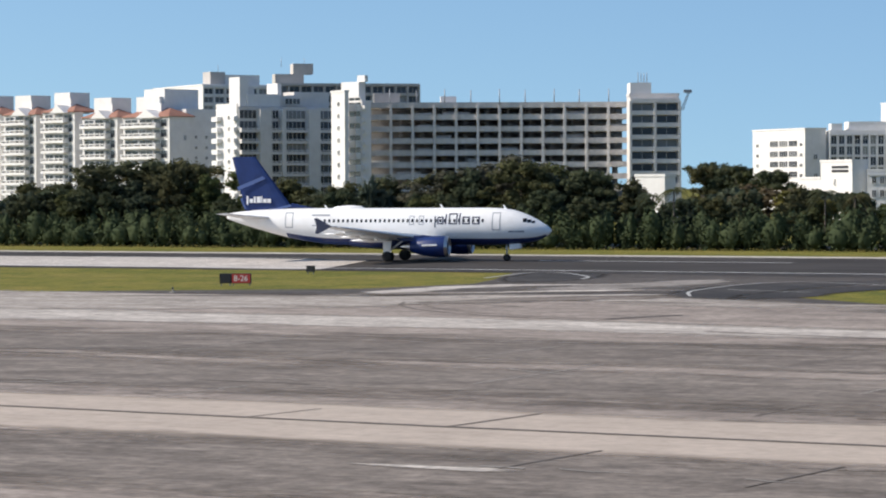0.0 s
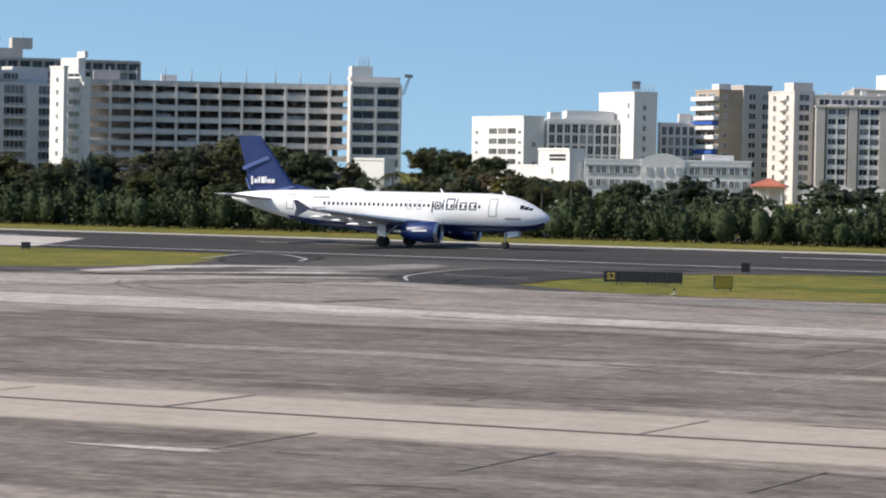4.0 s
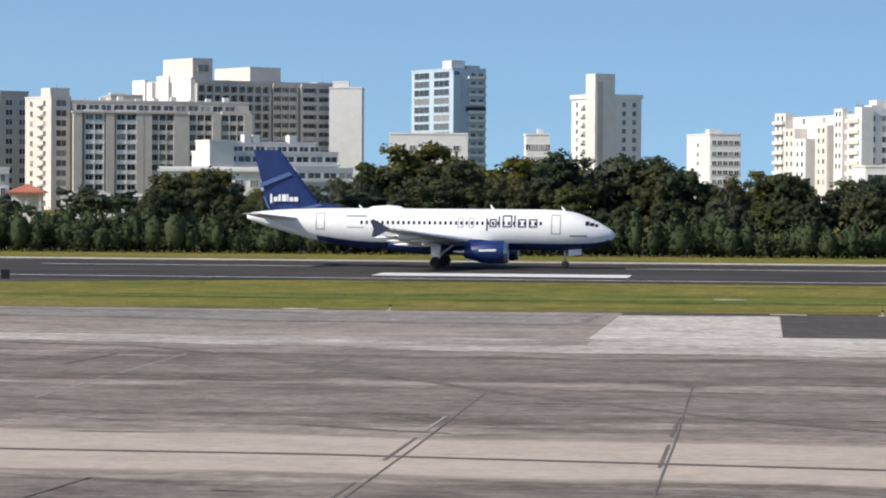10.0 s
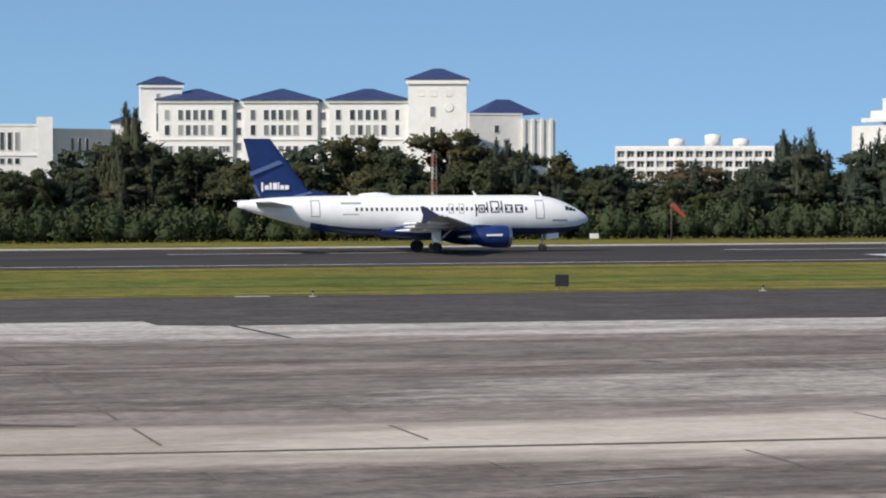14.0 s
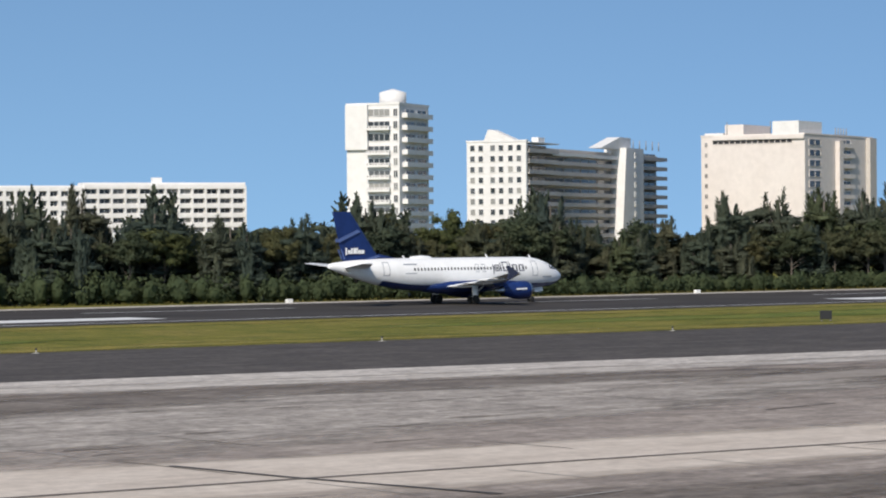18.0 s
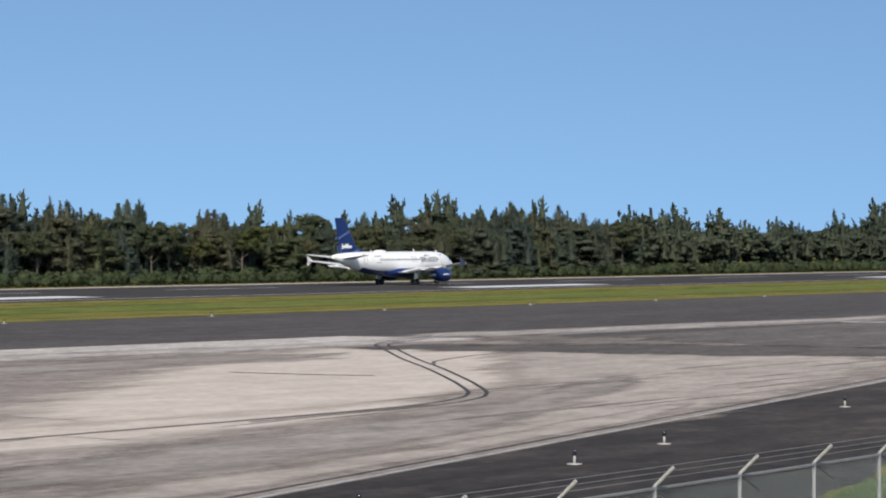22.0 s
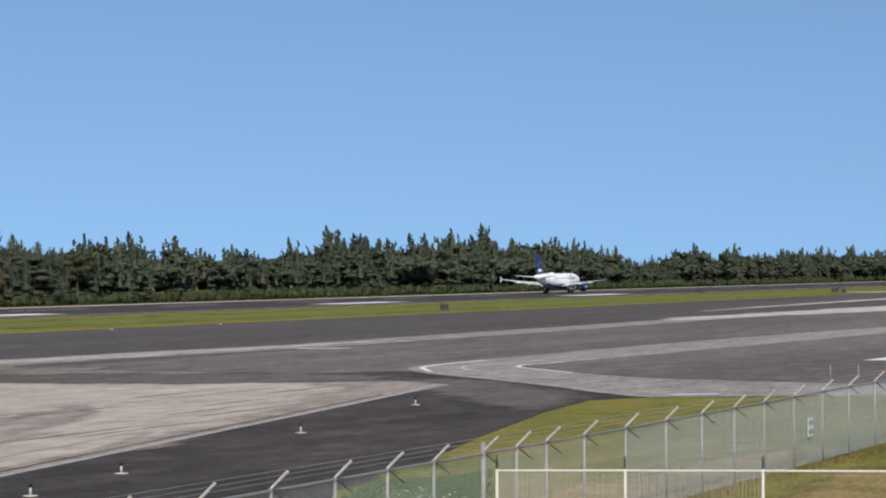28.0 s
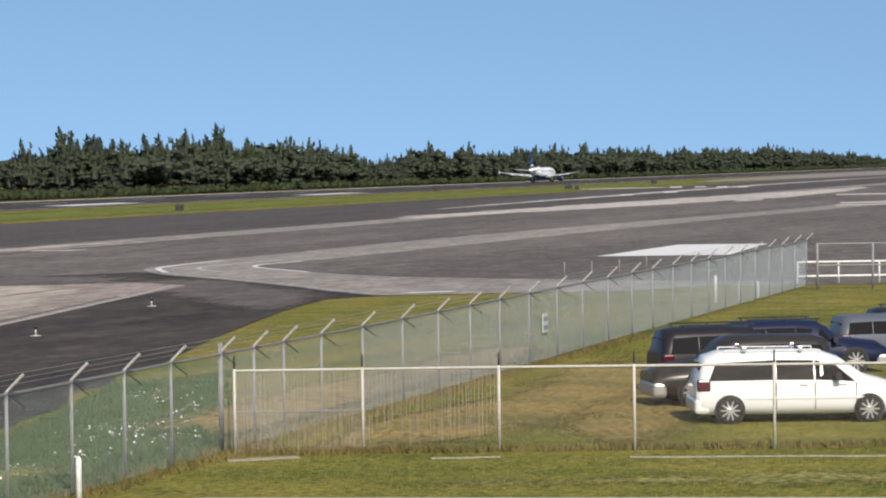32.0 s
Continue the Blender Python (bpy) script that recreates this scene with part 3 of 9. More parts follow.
# joints and sealed cracks
for x, y0, y1 in ((-11.2, 66, 112), (-3.0, 62, 118), (5.1, 62, 112)):
    line("slab_joint", [(x, y0), (x + 0.1, (y0 + y1) / 2), (x, y1)], 0.07, 0.0492, M_STAIN, "long brown joint between concrete slabs", "joint")
random.seed(5)
for x in range(-16, 12):
    x = x * 8.4 + 5.3
    for y0, y1 in ((72, 79.5), (83, 92), (93, 103), (104, 119), (120, 135)):
        if x < -15 and y0 < 90:
            continue
        if random.random() < (0.6 if y0 < 90 else 0.4) or (-4 < x < 14 and y0 in (83, 93)):
            a, b = y0 + random.uniform(0, 2.5), y1 - random.uniform(0, 3)
            if 59.5 + (x - 100) * 0.18 + 3 > a and x > 40:
                continue
            pale = random.random() < 0.4 and not -4 < x < 8
            line("slab_joint", [(x, a), (x + 0.03, b)], 0.12, 0.048, M_SCR if pale else M_STAIN, "thin worn joint between concrete slabs", "joint")
# sealed joints across the sandy lane, scraped slab edges and a long pale scrape
for x, y0, y1, w in ((-53.4, 86.9, 91.4, 0.12), (-44.8, 86.4, 92.6, 0.15), (-28.3, 72.5, 79.0, 0.15), (-19.7, 71.7, 77.8, 0.16), (-36.9, 73.4, 80.6, 0.12), (-27.3, 85.6, 92.0, 0.08), (-32.2, 126, 134.2, 0.16)):
    line("sealed_joint", [(x, y0), (x + 0.3, (y0 + y1) / 2), (x + 0.6, y1)], w, 0.0571, M_STAIN, "dark sealed joint across the concrete lane", "joint")
for x, y0, y1, w in ((-61.6, 95.3, 99.2, 0.5), (-52.2, 100.2, 105.2, 0.45), (-42.6, 99.3, 104.6, 0.5), (-34.7, 99.1, 102.6, 0.4), (-47.2, 63.6, 66.4, 0.4), (-34.6, 119.6, 126.4, 0.3), (-26.2, 92, 102.4, 0.22)):
    band("scraped_edge", [(x, y0, w * 0.3), (x + 0.2, y0 * 0.7 + y1 * 0.3, w), (x + 0.7, y1, w * 0.3)], 0.0573, M_SCRS, "pale scraped edge of a concrete slab", 0.12, "wear")
band("pale_scrape", [(-42.6, 73.7, 0.2), (-40, 73.6, 0.6), (-37, 73.55, 1.1), (-35.2, 73.4, 0.5)], 0.0574, M_PALES, "long pale scrape on dark worn concrete", 0.3, "wear")
band("pale_scrape", [(-26.6, 72.5, 0.2), (-25.4, 72.5, 0.6), (-24, 72.6, 0.3)], 0.0574, M_SCRS, "short pale scrape on dark worn concrete", 0.2, "wear")
for k in range(9):
    x, y, r = random.uniform(28, 105), random.uniform(104, 128), random.uniform(9, 26)
    a = random.uniform(0, 360)
    band("tyre_arc", [(*p, 0.26) for p in arc(x, y, r, a, a + random.uniform(40, 100), 10)], 0.0395 + 0.0001 * k, M_SCRS, "pale curved tyre track on concrete", 0.12, "joint")
for pts, w in (([(28.1, 149.7), (28.9, 138)], 0.35), ([(56, 88.3), (56.4, 81.4), (57.9, 71.1)], 0.35), ([(137.9, 106.8), (138.4, 101), (139.6, 96.9)], 0.4), 
               ([(-71.6, 159.4), (-70.6, 162.6), (-69.1, 166)], 0.45)):
    line("sealed_crack", pts, w, 0.056, M_BLACK, "black sealed crack in the concrete", "joint")
SCRAPES = {m: bmesh.new() for m in (M_SCRS, M_BROWN)}
for y, n in ((71.5, 26), (97.5, 26), (112, 22), (126, 18)):
    for k in range(n):
        x = random.uniform(-150, 150)
        if y < 80 and x > 60:
            continue
        d = random.uniform(-6, 6)
        band("scrape", [(x, y + d, 0.2), (x + random.uniform(0.6, 2), y + d, random.uniform(0.3, 0.8)), (x + random.uniform(3, 7), y + d + random.uniform(-0.4, 0.4), 0.2)], 0.0505 + 0.0003 * k, None, "", 0.3, into=SCRAPES[M_SCRS if random.random() < 0.7 else M_BROWN])
for k in range(18):
    x = random.uniform(92, 168)
    y = 58 + (x - 92) * 0.19 + random.uniform(3, 24)
    long = random.uniform(10, 30)
    band("rubber_streak", [(x, y, 0.15), (x + long * 0.4, y + long * 0.02, random.uniform(0.3, 0.8)), (x + long, y + long * 0.03, 0.15)], 0.0425 + 0.0002 * k, None, "", 0.3, into=SCRAPES[M_BROWN])
for m, bm in SCRAPES.items():
    tagged(part("scrapes", bm, m), "pale and dark scraped marks on worn concrete", "wear", "", "stuff")
# thin scratches and tyre marks, light and dark
SCRATCHES = {m: bmesh.new() for m in (M_SCR, M_STAIN)}
for k in range(190):
    x, y = random.uniform(-115, 120), random.uniform(68, 136)
    if y < 60 + max(0, x - 60) * 0.2 + 6:
        continue
    a, long = radians(random.gauss(0, 16)), random.uniform(1.2, 6.5)
    if 79 < y < 94:
        continue
    bend = random.uniform(-0.3, 0.3)
    strip(SCRATCHES[M_SCR if random.random() < 0.55 else M_STAIN], [(x, y), (x + long * 0.5 * math.cos(a), y + long * 0.5 * math.sin(a) + bend), (x + long * math.cos(a), y + long * math.sin(a))], random.uniform(0.07, 0.24), 0.0565 + 0.00002 * k)
for m, bm in SCRATCHES.items():
    tagged(part("scratches", bm, m), "thin scratches and tyre marks on worn concrete", "wear", "", "stuff")


# ---- aeroplane: x forward from the main gear, y to its left, z up from the ground ----
def plane_materials():
    white = mat("aircraft_white", (0.86, 0.86, 0.86), 0.28)
    n = Nodes(white)
    v = n.t.nodes.new("ShaderNodeTexCoord").outputs["Object"]
    n.color(n.mix(0.10, n.ramp(n.noise(v, 0.9, 5), [(0.3, (0.82, 0.82, 0.81)), (0.7, (0.89, 0.89, 0.89))]), n.ramp(n.noise(v, 9.0, 3), [(0.35, (0.6, 0.6, 0.58)), (0.6, (0.84, 0.84, 0.84))])))
    blue = mat("aircraft_blue", (0.008, 0.012, 0.045), 0.4)
    n = Nodes(blue)
    v = n.t.nodes.new("ShaderNodeTexCoord").outputs["Object"]
    n.color(n.ramp(n.noise(v, 0.8, 4), [(0.3, (0.006, 0.021, 0.100)), (0.7, (0.010, 0.033, 0.150))]))
    return {"white": white, "blue": blue, "pale": mat("tail_stripe", (0.09, 0.14, 0.32), 0.35), "grey": blotched("wing_grey", [(0.58, 0.59, 0.60), (0.70, 0.71, 0.72)], 0.6, 0.4),
            "glass": mat("aircraft_glass", (0.015, 0.017, 0.02), 0.12), "line": mat("door_outline", (0.28, 0.30, 0.34), 0.5), "navy": mat("navy_marking", (0.035, 0.04, 0.075), 0.4),
            "metal": mat("bare_metal", (0.55, 0.55, 0.56), 0.3, 1.0), "tyre": mat("tyre_rubber", (0.018, 0.018, 0.018), 0.85), "dark": mat("dark_metal", (0.05, 0.05, 0.055), 0.5, 0.6)}


PM = plane_materials()
RINGS = [(17.7, 3.34, 0.04, 0.04), (17.55, 3.34, 0.32, 0.30), (17.2, 3.35, 0.62, 0.60), (16.6, 3.38, 0.98, 0.95), (15.9, 3.46, 1.27, 1.27), (15.2, 3.56, 1.48, 1.52), (14.4, 3.66, 1.68, 1.74), (13.4, 3.76, 1.84, 1.93),
         (12.2, 3.82, 1.94, 2.03), (10.6, 3.85, 1.975, 2.07), (4.0, 3.85, 1.975, 2.07), (-2.0, 3.85, 1.975, 2.07), (-6.5, 3.85, 1.975, 2.07), (-8.5, 3.92, 1.95, 2.00), (-10.5, 4.06, 1.84, 1.86), (-12.5, 4.24, 1.64, 1.66),
         (-14.5, 4.46, 1.36, 1.38), (-16.5, 4.68, 1.02, 1.04), (-18.2, 4.86, 0.66, 0.70), (-19.3, 4.97, 0.40, 0.44), (-19.87, 5.02, 0.22, 0.26)]
ANG = sorted([-90, -75, -62, -50, -40.5, -34, -22, -11, 0, 11, 22, 33, 44, 55, 66, 78, 90] + [180 - a for a in (-75, -62, -50, -40.5, -34, -22, -11, 0, 11, 22, 33, 44, 55, 66, 78)])


def shaded(bm):
    for f in bm.faces:
        f.smooth = True
    return bm


def hull():
    bm = bmesh.new()
    rings = [[bm.verts.new((x, ry * math.cos(radians(a)), z + rz * math.sin(radians(a)))) for a in ANG] for x, z, ry, rz in RINGS]
    n = len(ANG)
    for r, (a, b) in enumerate(zip(rings, rings[1:])):
        for i in range(n):
            f = bm.faces.new((a[i], b[i], b[(i + 1) % n], a[(i + 1) % n]))
            f.smooth = True
            mid = (ANG[i] + (ANG[(i + 1) % n] if i < n - 1 else ANG[0] + 360)) / 2 % 360
            f.material_index = 1 if 219 < mid < 321 and 2 <= r < 15 else 0
    bm.faces.new(rings[0])
    bm.faces.new(rings[-1][::-1])
    bmesh.ops.recalc_face_normals(bm, faces=bm.faces)
    return bm


def side_y(x, z):
    """The hull's half width at a place along it and a height."""
    for (x0, z0, a0, b0), (x1, z1, a1, b1) in zip(RINGS, RINGS[1:]):
        if x1 <= x <= x0:
            t = (x0 - x) / (x0 - x1)
            zc, a, b = z0 + (z1 - z0) * t, a0 + (a1 - a0) * t, b0 + (b1 - b0) * t
            s = max(-1.0, min(1.0, (z - zc) / b))
            return a * math.sqrt(1 - s * s)
    return 0.0


def foil(stations, side=1):
    """A wing-like body: stations of (span, leading x, trailing x, z, thickness)."""
    bm = bmesh.new()
    prof = [(0.0, 0.0), (0.06, 0.36), (0.2, 0.5), (0.5, 0.42), (1.0, 0.03), (1.0, -0.03), (0.5, -0.3), (0.2, -0.4), (0.06, -0.3)]
    rows = [[bm.verts.new((le + (te - le) * c, side * y, z + th * h)) for c, h in prof] for y, le, te, z, th in stations]
    for a, b in zip(rows, rows[1:]):
        for i in range(len(prof)):
            bm.faces.new((a[i], a[(i + 1) % len(prof)], b[(i + 1) % len(prof)], b[i]))
    bm.faces.new(rows[0])
    bm.faces.new(rows[-1][::-1])
    bmesh.ops.recalc_face_normals(bm, faces=bm.faces)
    return bm


def turned(profile, x0, y0, z0, n=24, axis="x", cap=True):
    """A body of revolution from (along, radius) pairs."""
    bm = bmesh.new()
    rows = []
    for a, r in profile:
        row = []
        for i in range(n):
            c, s = math.cos(2 * math.pi * i / n) * r, math.sin(2 * math.pi * i / n) * r
            row.append(bm.verts.new({"x": (x0 + a, y0 + c, z0 + s), "y": (x0 + c, y0 + a, z0 + s), "z": (x0 + c, y0 + s, z0 + a)}[axis]))
        rows.append(row)
    for a, b in zip(rows, rows[1:]):
        for i in range(n):
            f = bm.faces.new((a[i], a[(i + 1) % n], b[(i + 1) % n], b[i]))
            f.smooth = True
    if cap:
        bm.faces.new(rows[0])
        bm.faces.new(rows[-1])
    bmesh.ops.recalc_face_normals(bm, faces=bm.faces)
    return bm


def plate(pts, y0, y1):
    """A thin upright plate from an outline in x and z."""
    bm = bmesh.new()
    a = [bm.verts.new((x, y0, z)) for x, z in pts]
    b = [bm.verts.new((x, y1, z)) for x, z in pts]
    bm.faces.new(a)
    bm.faces.new(b[::-1])
    for i in range(len(pts)):
        j = (i + 1) % len(pts)
        bm.faces.new((a[i], b[i], b[j], a[j]))
    bmesh.ops.recalc_face_normals(bm, faces=bm.faces)
    return bm


def skin_patch(x0, x1, z0, z1, side, out=0.012, nx=2, nz=5):
    """A patch that follows the hull's side."""
    bm = bmesh.new()
    g = [[bm.verts.new((x0 + (x1 - x0) * i / nx, side * (side_y(x0 + (x1 - x0) * i / nx, z0 + (z1 - z0) * j / nz) + out), z0 + (z1 - z0) * j / nz)) for i in range(nx + 1)] for j in range(nz + 1)]
    for j in range(nz):
        for i in range(nx):
            bm.faces.new((g[j][i], g[j][i + 1], g[j + 1][i + 1], g[j + 1][i]))
    return bm


def door_outline(x0, x1, z0, z1, side, w=0.09):
    bm = bmesh.new()
    for a, b, c, d in ((x0, x0 + w, z0, z1), (x1 - w, x1, z0, z1), (x0 + w, x1 - w, z0, z0 + w), (x0 + w, x1 - w, z1 - w, z1)):
        tmp = skin_patch(a, b, c, d, side, 0.014, 1, 6)
        me = mesh_of("tmp", tmp)
        bm.from_mesh(me)
        bpy.data.meshes.remove(me)
    return bm


def build_plane():
    ob = tagged(new("aeroplane"), "white twin-engine airliner with dark blue tail, belly and engines", "aeroplane")
    body = part("fuselage", hull(), PM["white"], ob, "white fuselage with a dark blue belly")
    body.data.materials.append(PM["blue"])
    fair = turned([(-6.2, 0.2), (-5, 0.75), (-2, 1.05), (3, 1.1), (5.6, 0.8), (7, 0.2)], 0, 0, 2.35, 24)
    for v in fair.verts:
        v.co.y *= 2.0
    part("belly_fairing", fair, PM["blue"], ob, "dark blue belly fairing")
    # tail
    fin = foil([(0, -11.7, -17.6, 0, 0.62), (6.35, -16.5, -19.25, 0, 0.3)])
    for v in fin.verts:
        v.co.y, v.co.z = v.co.z, v.co.y + 5.42
    f = part("fin", fin, PM["blue"], ob, "dark blue fin with pale stripes")
    part("dorsal_fin", plate([(-9.2, 5.85), (-12.2, 6.5), (-12.8, 5.6)], -0.09, 0.09), PM["blue"], ob)
    for s in (-1, 1):
        # stripes and plain bars where the mark stands
        for pts in ([(-15.55, 9.55), (-18.55, 8.35), (-18.48, 7.95), (-15.2, 9.25)], [(-12.35, 6.35), (-15.6, 5.6), (-14.3, 5.6), (-12.1, 6.15)], [(-17.7, 5.85), (-18.2, 7.05), (-18.05, 7.1), (-17.5, 5.85)]):
            part("fin_stripe", plate(pts, s * 0.27, s * 0.335), PM["pale"], f)
        for k, (x, w, h, d) in enumerate(((-17.45, 0.2, 0.75, -0.18), (-17.1, 0.42, 0.45, 0), (-16.6, 0.22, 0.7, 0), (-16.25, 0.46, 0.7, 0), (-15.72, 0.14, 0.75, 0), (-15.48, 0.4, 0.45, 0), (-15.0, 0.42, 0.45, 0))):
            x = x if s < 0 else -32.0 - x - w
            part("mark_bar", plate([(x, 6.55 + d), (x + w, 6.55 + d), (x + w, 6.55 + h), (x, 6.55 + h)], s * 0.30, s * 0.345), PM["white"], f, "plain white bar")
        part("tailplane", foil([(0.5, -13.9, -17.9, 4.75, 0.42), (6.2, -17.6, -19.2, 5.35, 0.16)], s), PM["grey"], ob)
        # wing
        w = part("wing", foil([(1.4, 5.7, -1.5, 2.45, 0.95), (6.4, 2.9, -1.7, 2.95, 0.62), (11.5, 0.1, -3.0, 3.5, 0.42), (16.4, -2.65, -4.25, 4.1, 0.22)], s), PM["grey"], ob)
        part("wingtip_fence", plate([(-2.9, 4.1), (-4.5, 5.0), (-4.85, 4.95), (-4.55, 4.1), (-4.75, 3.35), (-4.4, 3.3)], s * 16.36, s * 16.46), PM["navy"] if s < 0 else PM["grey"], w)
        part("slat", foil([(2.4, 5.9, 5.2, 2.3, 0.30), (6.3, 3.25, 2.7, 2.86, 0.28), (16.0, -2.1, -2.5, 4.0, 0.14)], s), PM["white"], w)
        part("flap", foil([(2.1, -1.3, -2.9, 2.2, 0.26), (6.3, -1.5, -2.9, 2.68, 0.24), (12.4, -3.0, -4.2, 3.36, 0.16)], s), PM["white"], w)
        for y, x, z in ((3.9, -1.7, 2.35), (7.9, -1.8, 2.8), (11.2, -2.7, 3.2)):
            part("flap_fairing", turned([(-2.6, 0.02), (-1.8, 0.14), (-0.2, 0.26), (1.2, 0.22), (2.2, 0.03)], x, s * y, z, 10), PM["white"], w)
        # engine
        e = part("engine", turned([(3.1, 0.62), (3.7, 0.80), (4.6, 1.02), (5.8, 1.16), (7.0, 1.14), (7.35, 1.04), (7.3, 0.9), (6.9, 0.82)], 0, s * 5.75, 1.72, 28, cap=False), PM["blue"], ob, "dark blue engine nacelle")
        part("engine_lip", turned([(7.05, 1.145), (7.36, 1.06), (7.42, 0.98), (7.3, 0.88), (7.1, 0.86)], 0, s * 5.75, 1.72, 28, cap=False), PM["metal"], e, "bare metal intake lip")
        part("fan", turned([(6.4, 0.84), (6.45, 0.3), (6.95, 0.02)], 0, s * 5.75, 1.72, 20), PM["dark"], e)
        part("exhaust_cone", turned([(1.9, 0.06), (2.6, 0.3), (3.2, 0.5), (3.4, 0.62)], 0, s * 5.75, 1.72, 20), PM["metal"], e, "bare metal exhaust cone")
        part("engine_mark", plate([(4.6, 1.78), (6.3, 1.82), (6.3, 2.02), (4.6, 1.98)], s * (5.75 + 1.06 if s > 0 else 6.84), s * 6.95), PM["white"], e, "plain white bar")
        part("pylon", plate([(6.3, 2.75), (4.6, 2.95), (1.0, 2.85), (2.2, 2.3), (5.0, 2.4)], s * 5.55, s * 5.95), PM["blue"], ob)
        # main gear
        leg = part("main_gear_leg", turned([(0.3, 0.11), (1.3, 0.11), (1.35, 0.16), (2.7, 0.17)], 0, s * 3.8, 0, 10, "z"), PM["grey"], ob)
        part("gear_door", plate([(-0.45, 0.95), (0.45, 0.95), (0.5, 2.3), (-0.5, 2.3)], s * 4.15, s * 4.2), PM["white"], leg)
        part("drag_brace", plate([(0.1, 1.0), (1.9, 2.4), (1.75, 2.5), (0.0, 1.15)], s * 3.75, s * 3.85), PM["grey"], leg)
        for d in (-0.46, 0.46):
            t = part("main_wheel", turned([(-0.2, 0.3), (-0.2, 0.5), (-0.13, 0.575), (0.13, 0.575), (0.2, 0.5), (0.2, 0.3)], 0, s * 3.8 + d, 0.575, 22, "y"), PM["tyre"], ob, "black rubber tyre")
            part("rim", turned([(-0.17, 0.02), (-0.16, 0.3), (0.16, 0.3), (0.17, 0.02)], 0, s * 3.8 + d, 0.575, 18, "y"), PM["grey"], t, "grey metal rim")
        t = part("nose_wheel", turned([(-0.11, 0.2), (-0.11, 0.33), (-0.06, 0.385), (0.06, 0.385), (0.11, 0.33), (0.11, 0.2)], 12.64, s * 0.25, 0.385, 20, "y"), PM["tyre"], ob, "black rubber tyre")
        part("rim", turned([(-0.1, 0.02), (-0.09, 0.2), (0.09, 0.2), (0.1, 0.02)], 12.64, s * 0.25, 0.385, 16, "y"), PM["grey"], t, "grey metal rim")
        part("nose_gear_door", plate([(13.0, 1.25), (14.3, 1.4), (14.3, 1.95), (13.0, 1.95)], s * 0.42, s * 0.46), PM["white"], ob)
        # doors, windows, marks on the side
        for x0, x1, z0, z1 in ((11.35, 12.3, 3.45, 5.4), (-12.55, -11.6, 3.75, 5.45)):
            part("cabin_door", door_outline(x0, x1, z0, z1, s), PM["line"], ob, "white door with a grey outline")
        for x0 in (1.95, 3.05):
            part("wing_exit", door_outline(x0, x0 + 0.55, 4.05, 5.05, s, 0.07), PM["line"], ob, "white exit with a grey outline")
        me = mesh_of("window", skin_patch(-0.12, 0.12, 4.34, 4.68, s, 0.014, 1, 3), PM["glass"])
        for k in range(35):
            x = 10.3 - 0.533 * k
            o = part("window", me, None, ob)
            o.location = (x, s * (side_y(x, 4.5) - side_y(0, 4.5)), 0)
        for k, (x0, x1) in enumerate(((14.75, 15.15), (15.2, 15.62), (15.68, 16.02))):
            part("cockpit_window", skin_patch(x0, x1, 4.33 - 0.06 * k, 4.75 - 0.14 * k, s, 0.016, 2, 4), PM["glass"], ob, "dark cockpit window")
        # plain bars and hollow frames in place of the mark
        for x, w, z0, z1 in ((4.82, 0.15, 3.75, 5.0), (5.15, 0.72, 4.1, 4.95), (6.05, 0.15, 4.1, 5.2), (6.45, 0.98, 4.1, 5.32), (7.62, 0.15, 4.1, 5.32), (8.0, 0.86, 4.1, 4.95), (9.1, 0.88, 4.1, 4.95)):
            x = x if s < 0 else 14.9 - x - w
            if w < 0.3:
                part("mark_bar", skin_patch(x, x + w, z0, z1, s, 0.02, 2, 4), PM["navy"], ob, "plain dark blue bar")
            else:
                part("mark_frame", door_outline(x, x + w, z0, z1, s, 0.14), PM["navy"], ob, "plain dark blue hollow frame")
        part("registration_bar", skin_patch(-9.4, -7.3, 5.05, 5.22, s, 0.016, 3, 2), PM["line"], ob, "small grey bar")
        part("name_bar", skin_patch(13.2, 14.9, 3.2, 3.38, s, 0.016, 3, 2), PM["line"], ob, "small grey bar")
        part("fuselage_stripe", skin_patch(-9.3, -7.6, 3.95, 4.05, s, 0.016, 3, 1), PM["line"], ob)
    part("nose_gear_leg", turned([(0.35, 0.09), (1.2, 0.09), (1.25, 0.12), (2.0, 0.12)], 12.64, 0, 0, 10, "z"), PM["grey"], ob)
    part("radome_hump", turned([(-2.2, 0.05), (-1.6, 0.36), (0, 0.5), (1.3, 0.4), (2.0, 0.05)], -5.4, 0, 5.75, 16), PM["white"], ob)
    for x, z in ((12.4, 5.8), (5.2, 5.92), (-8.2, 5.85)):
        part("antenna", plate([(x, z - 0.1), (x + 0.35, z - 0.1), (x - 0.05, z + 0.42), (x - 0.2, z + 0.42)], -0.03, 0.03), PM["white"], ob)
    for z in (1.62,):
        part("belly_antenna", plate([(6.0, 1.85), (6.4, 1.85), (6.2, 1.5)], -0.03, 0.03), PM["white"], ob)
    return ob


plane = build_plane()


# ---- town behind the trees ----
W_WHITE = blotched("white_stucco", [(0.70, 0.685, 0.672), (0.78, 0.765, 0.75)], 0.06, 0.85, fine=0.5, grain=0.1)
W_CREAM = blotched("cream_stucco", [(0.64, 0.580, 0.540), (0.72, 0.660, 0.62)], 0.06, 0.85, fine=0.5, grain=0.1)
W_GREY = blotched("grey_concrete_wall", [(0.42, 0.395, 0.38), (0.53, 0.50, 0.48)], 0.06, 0.85, fine=0.5, grain=0.1)
W_LGREY = blotched("light_grey_concrete_wall", [(0.62, 0.585, 0.56), (0.72, 0.685, 0.655)], 0.06, 0.85, fine=0.5, grain=0.1)
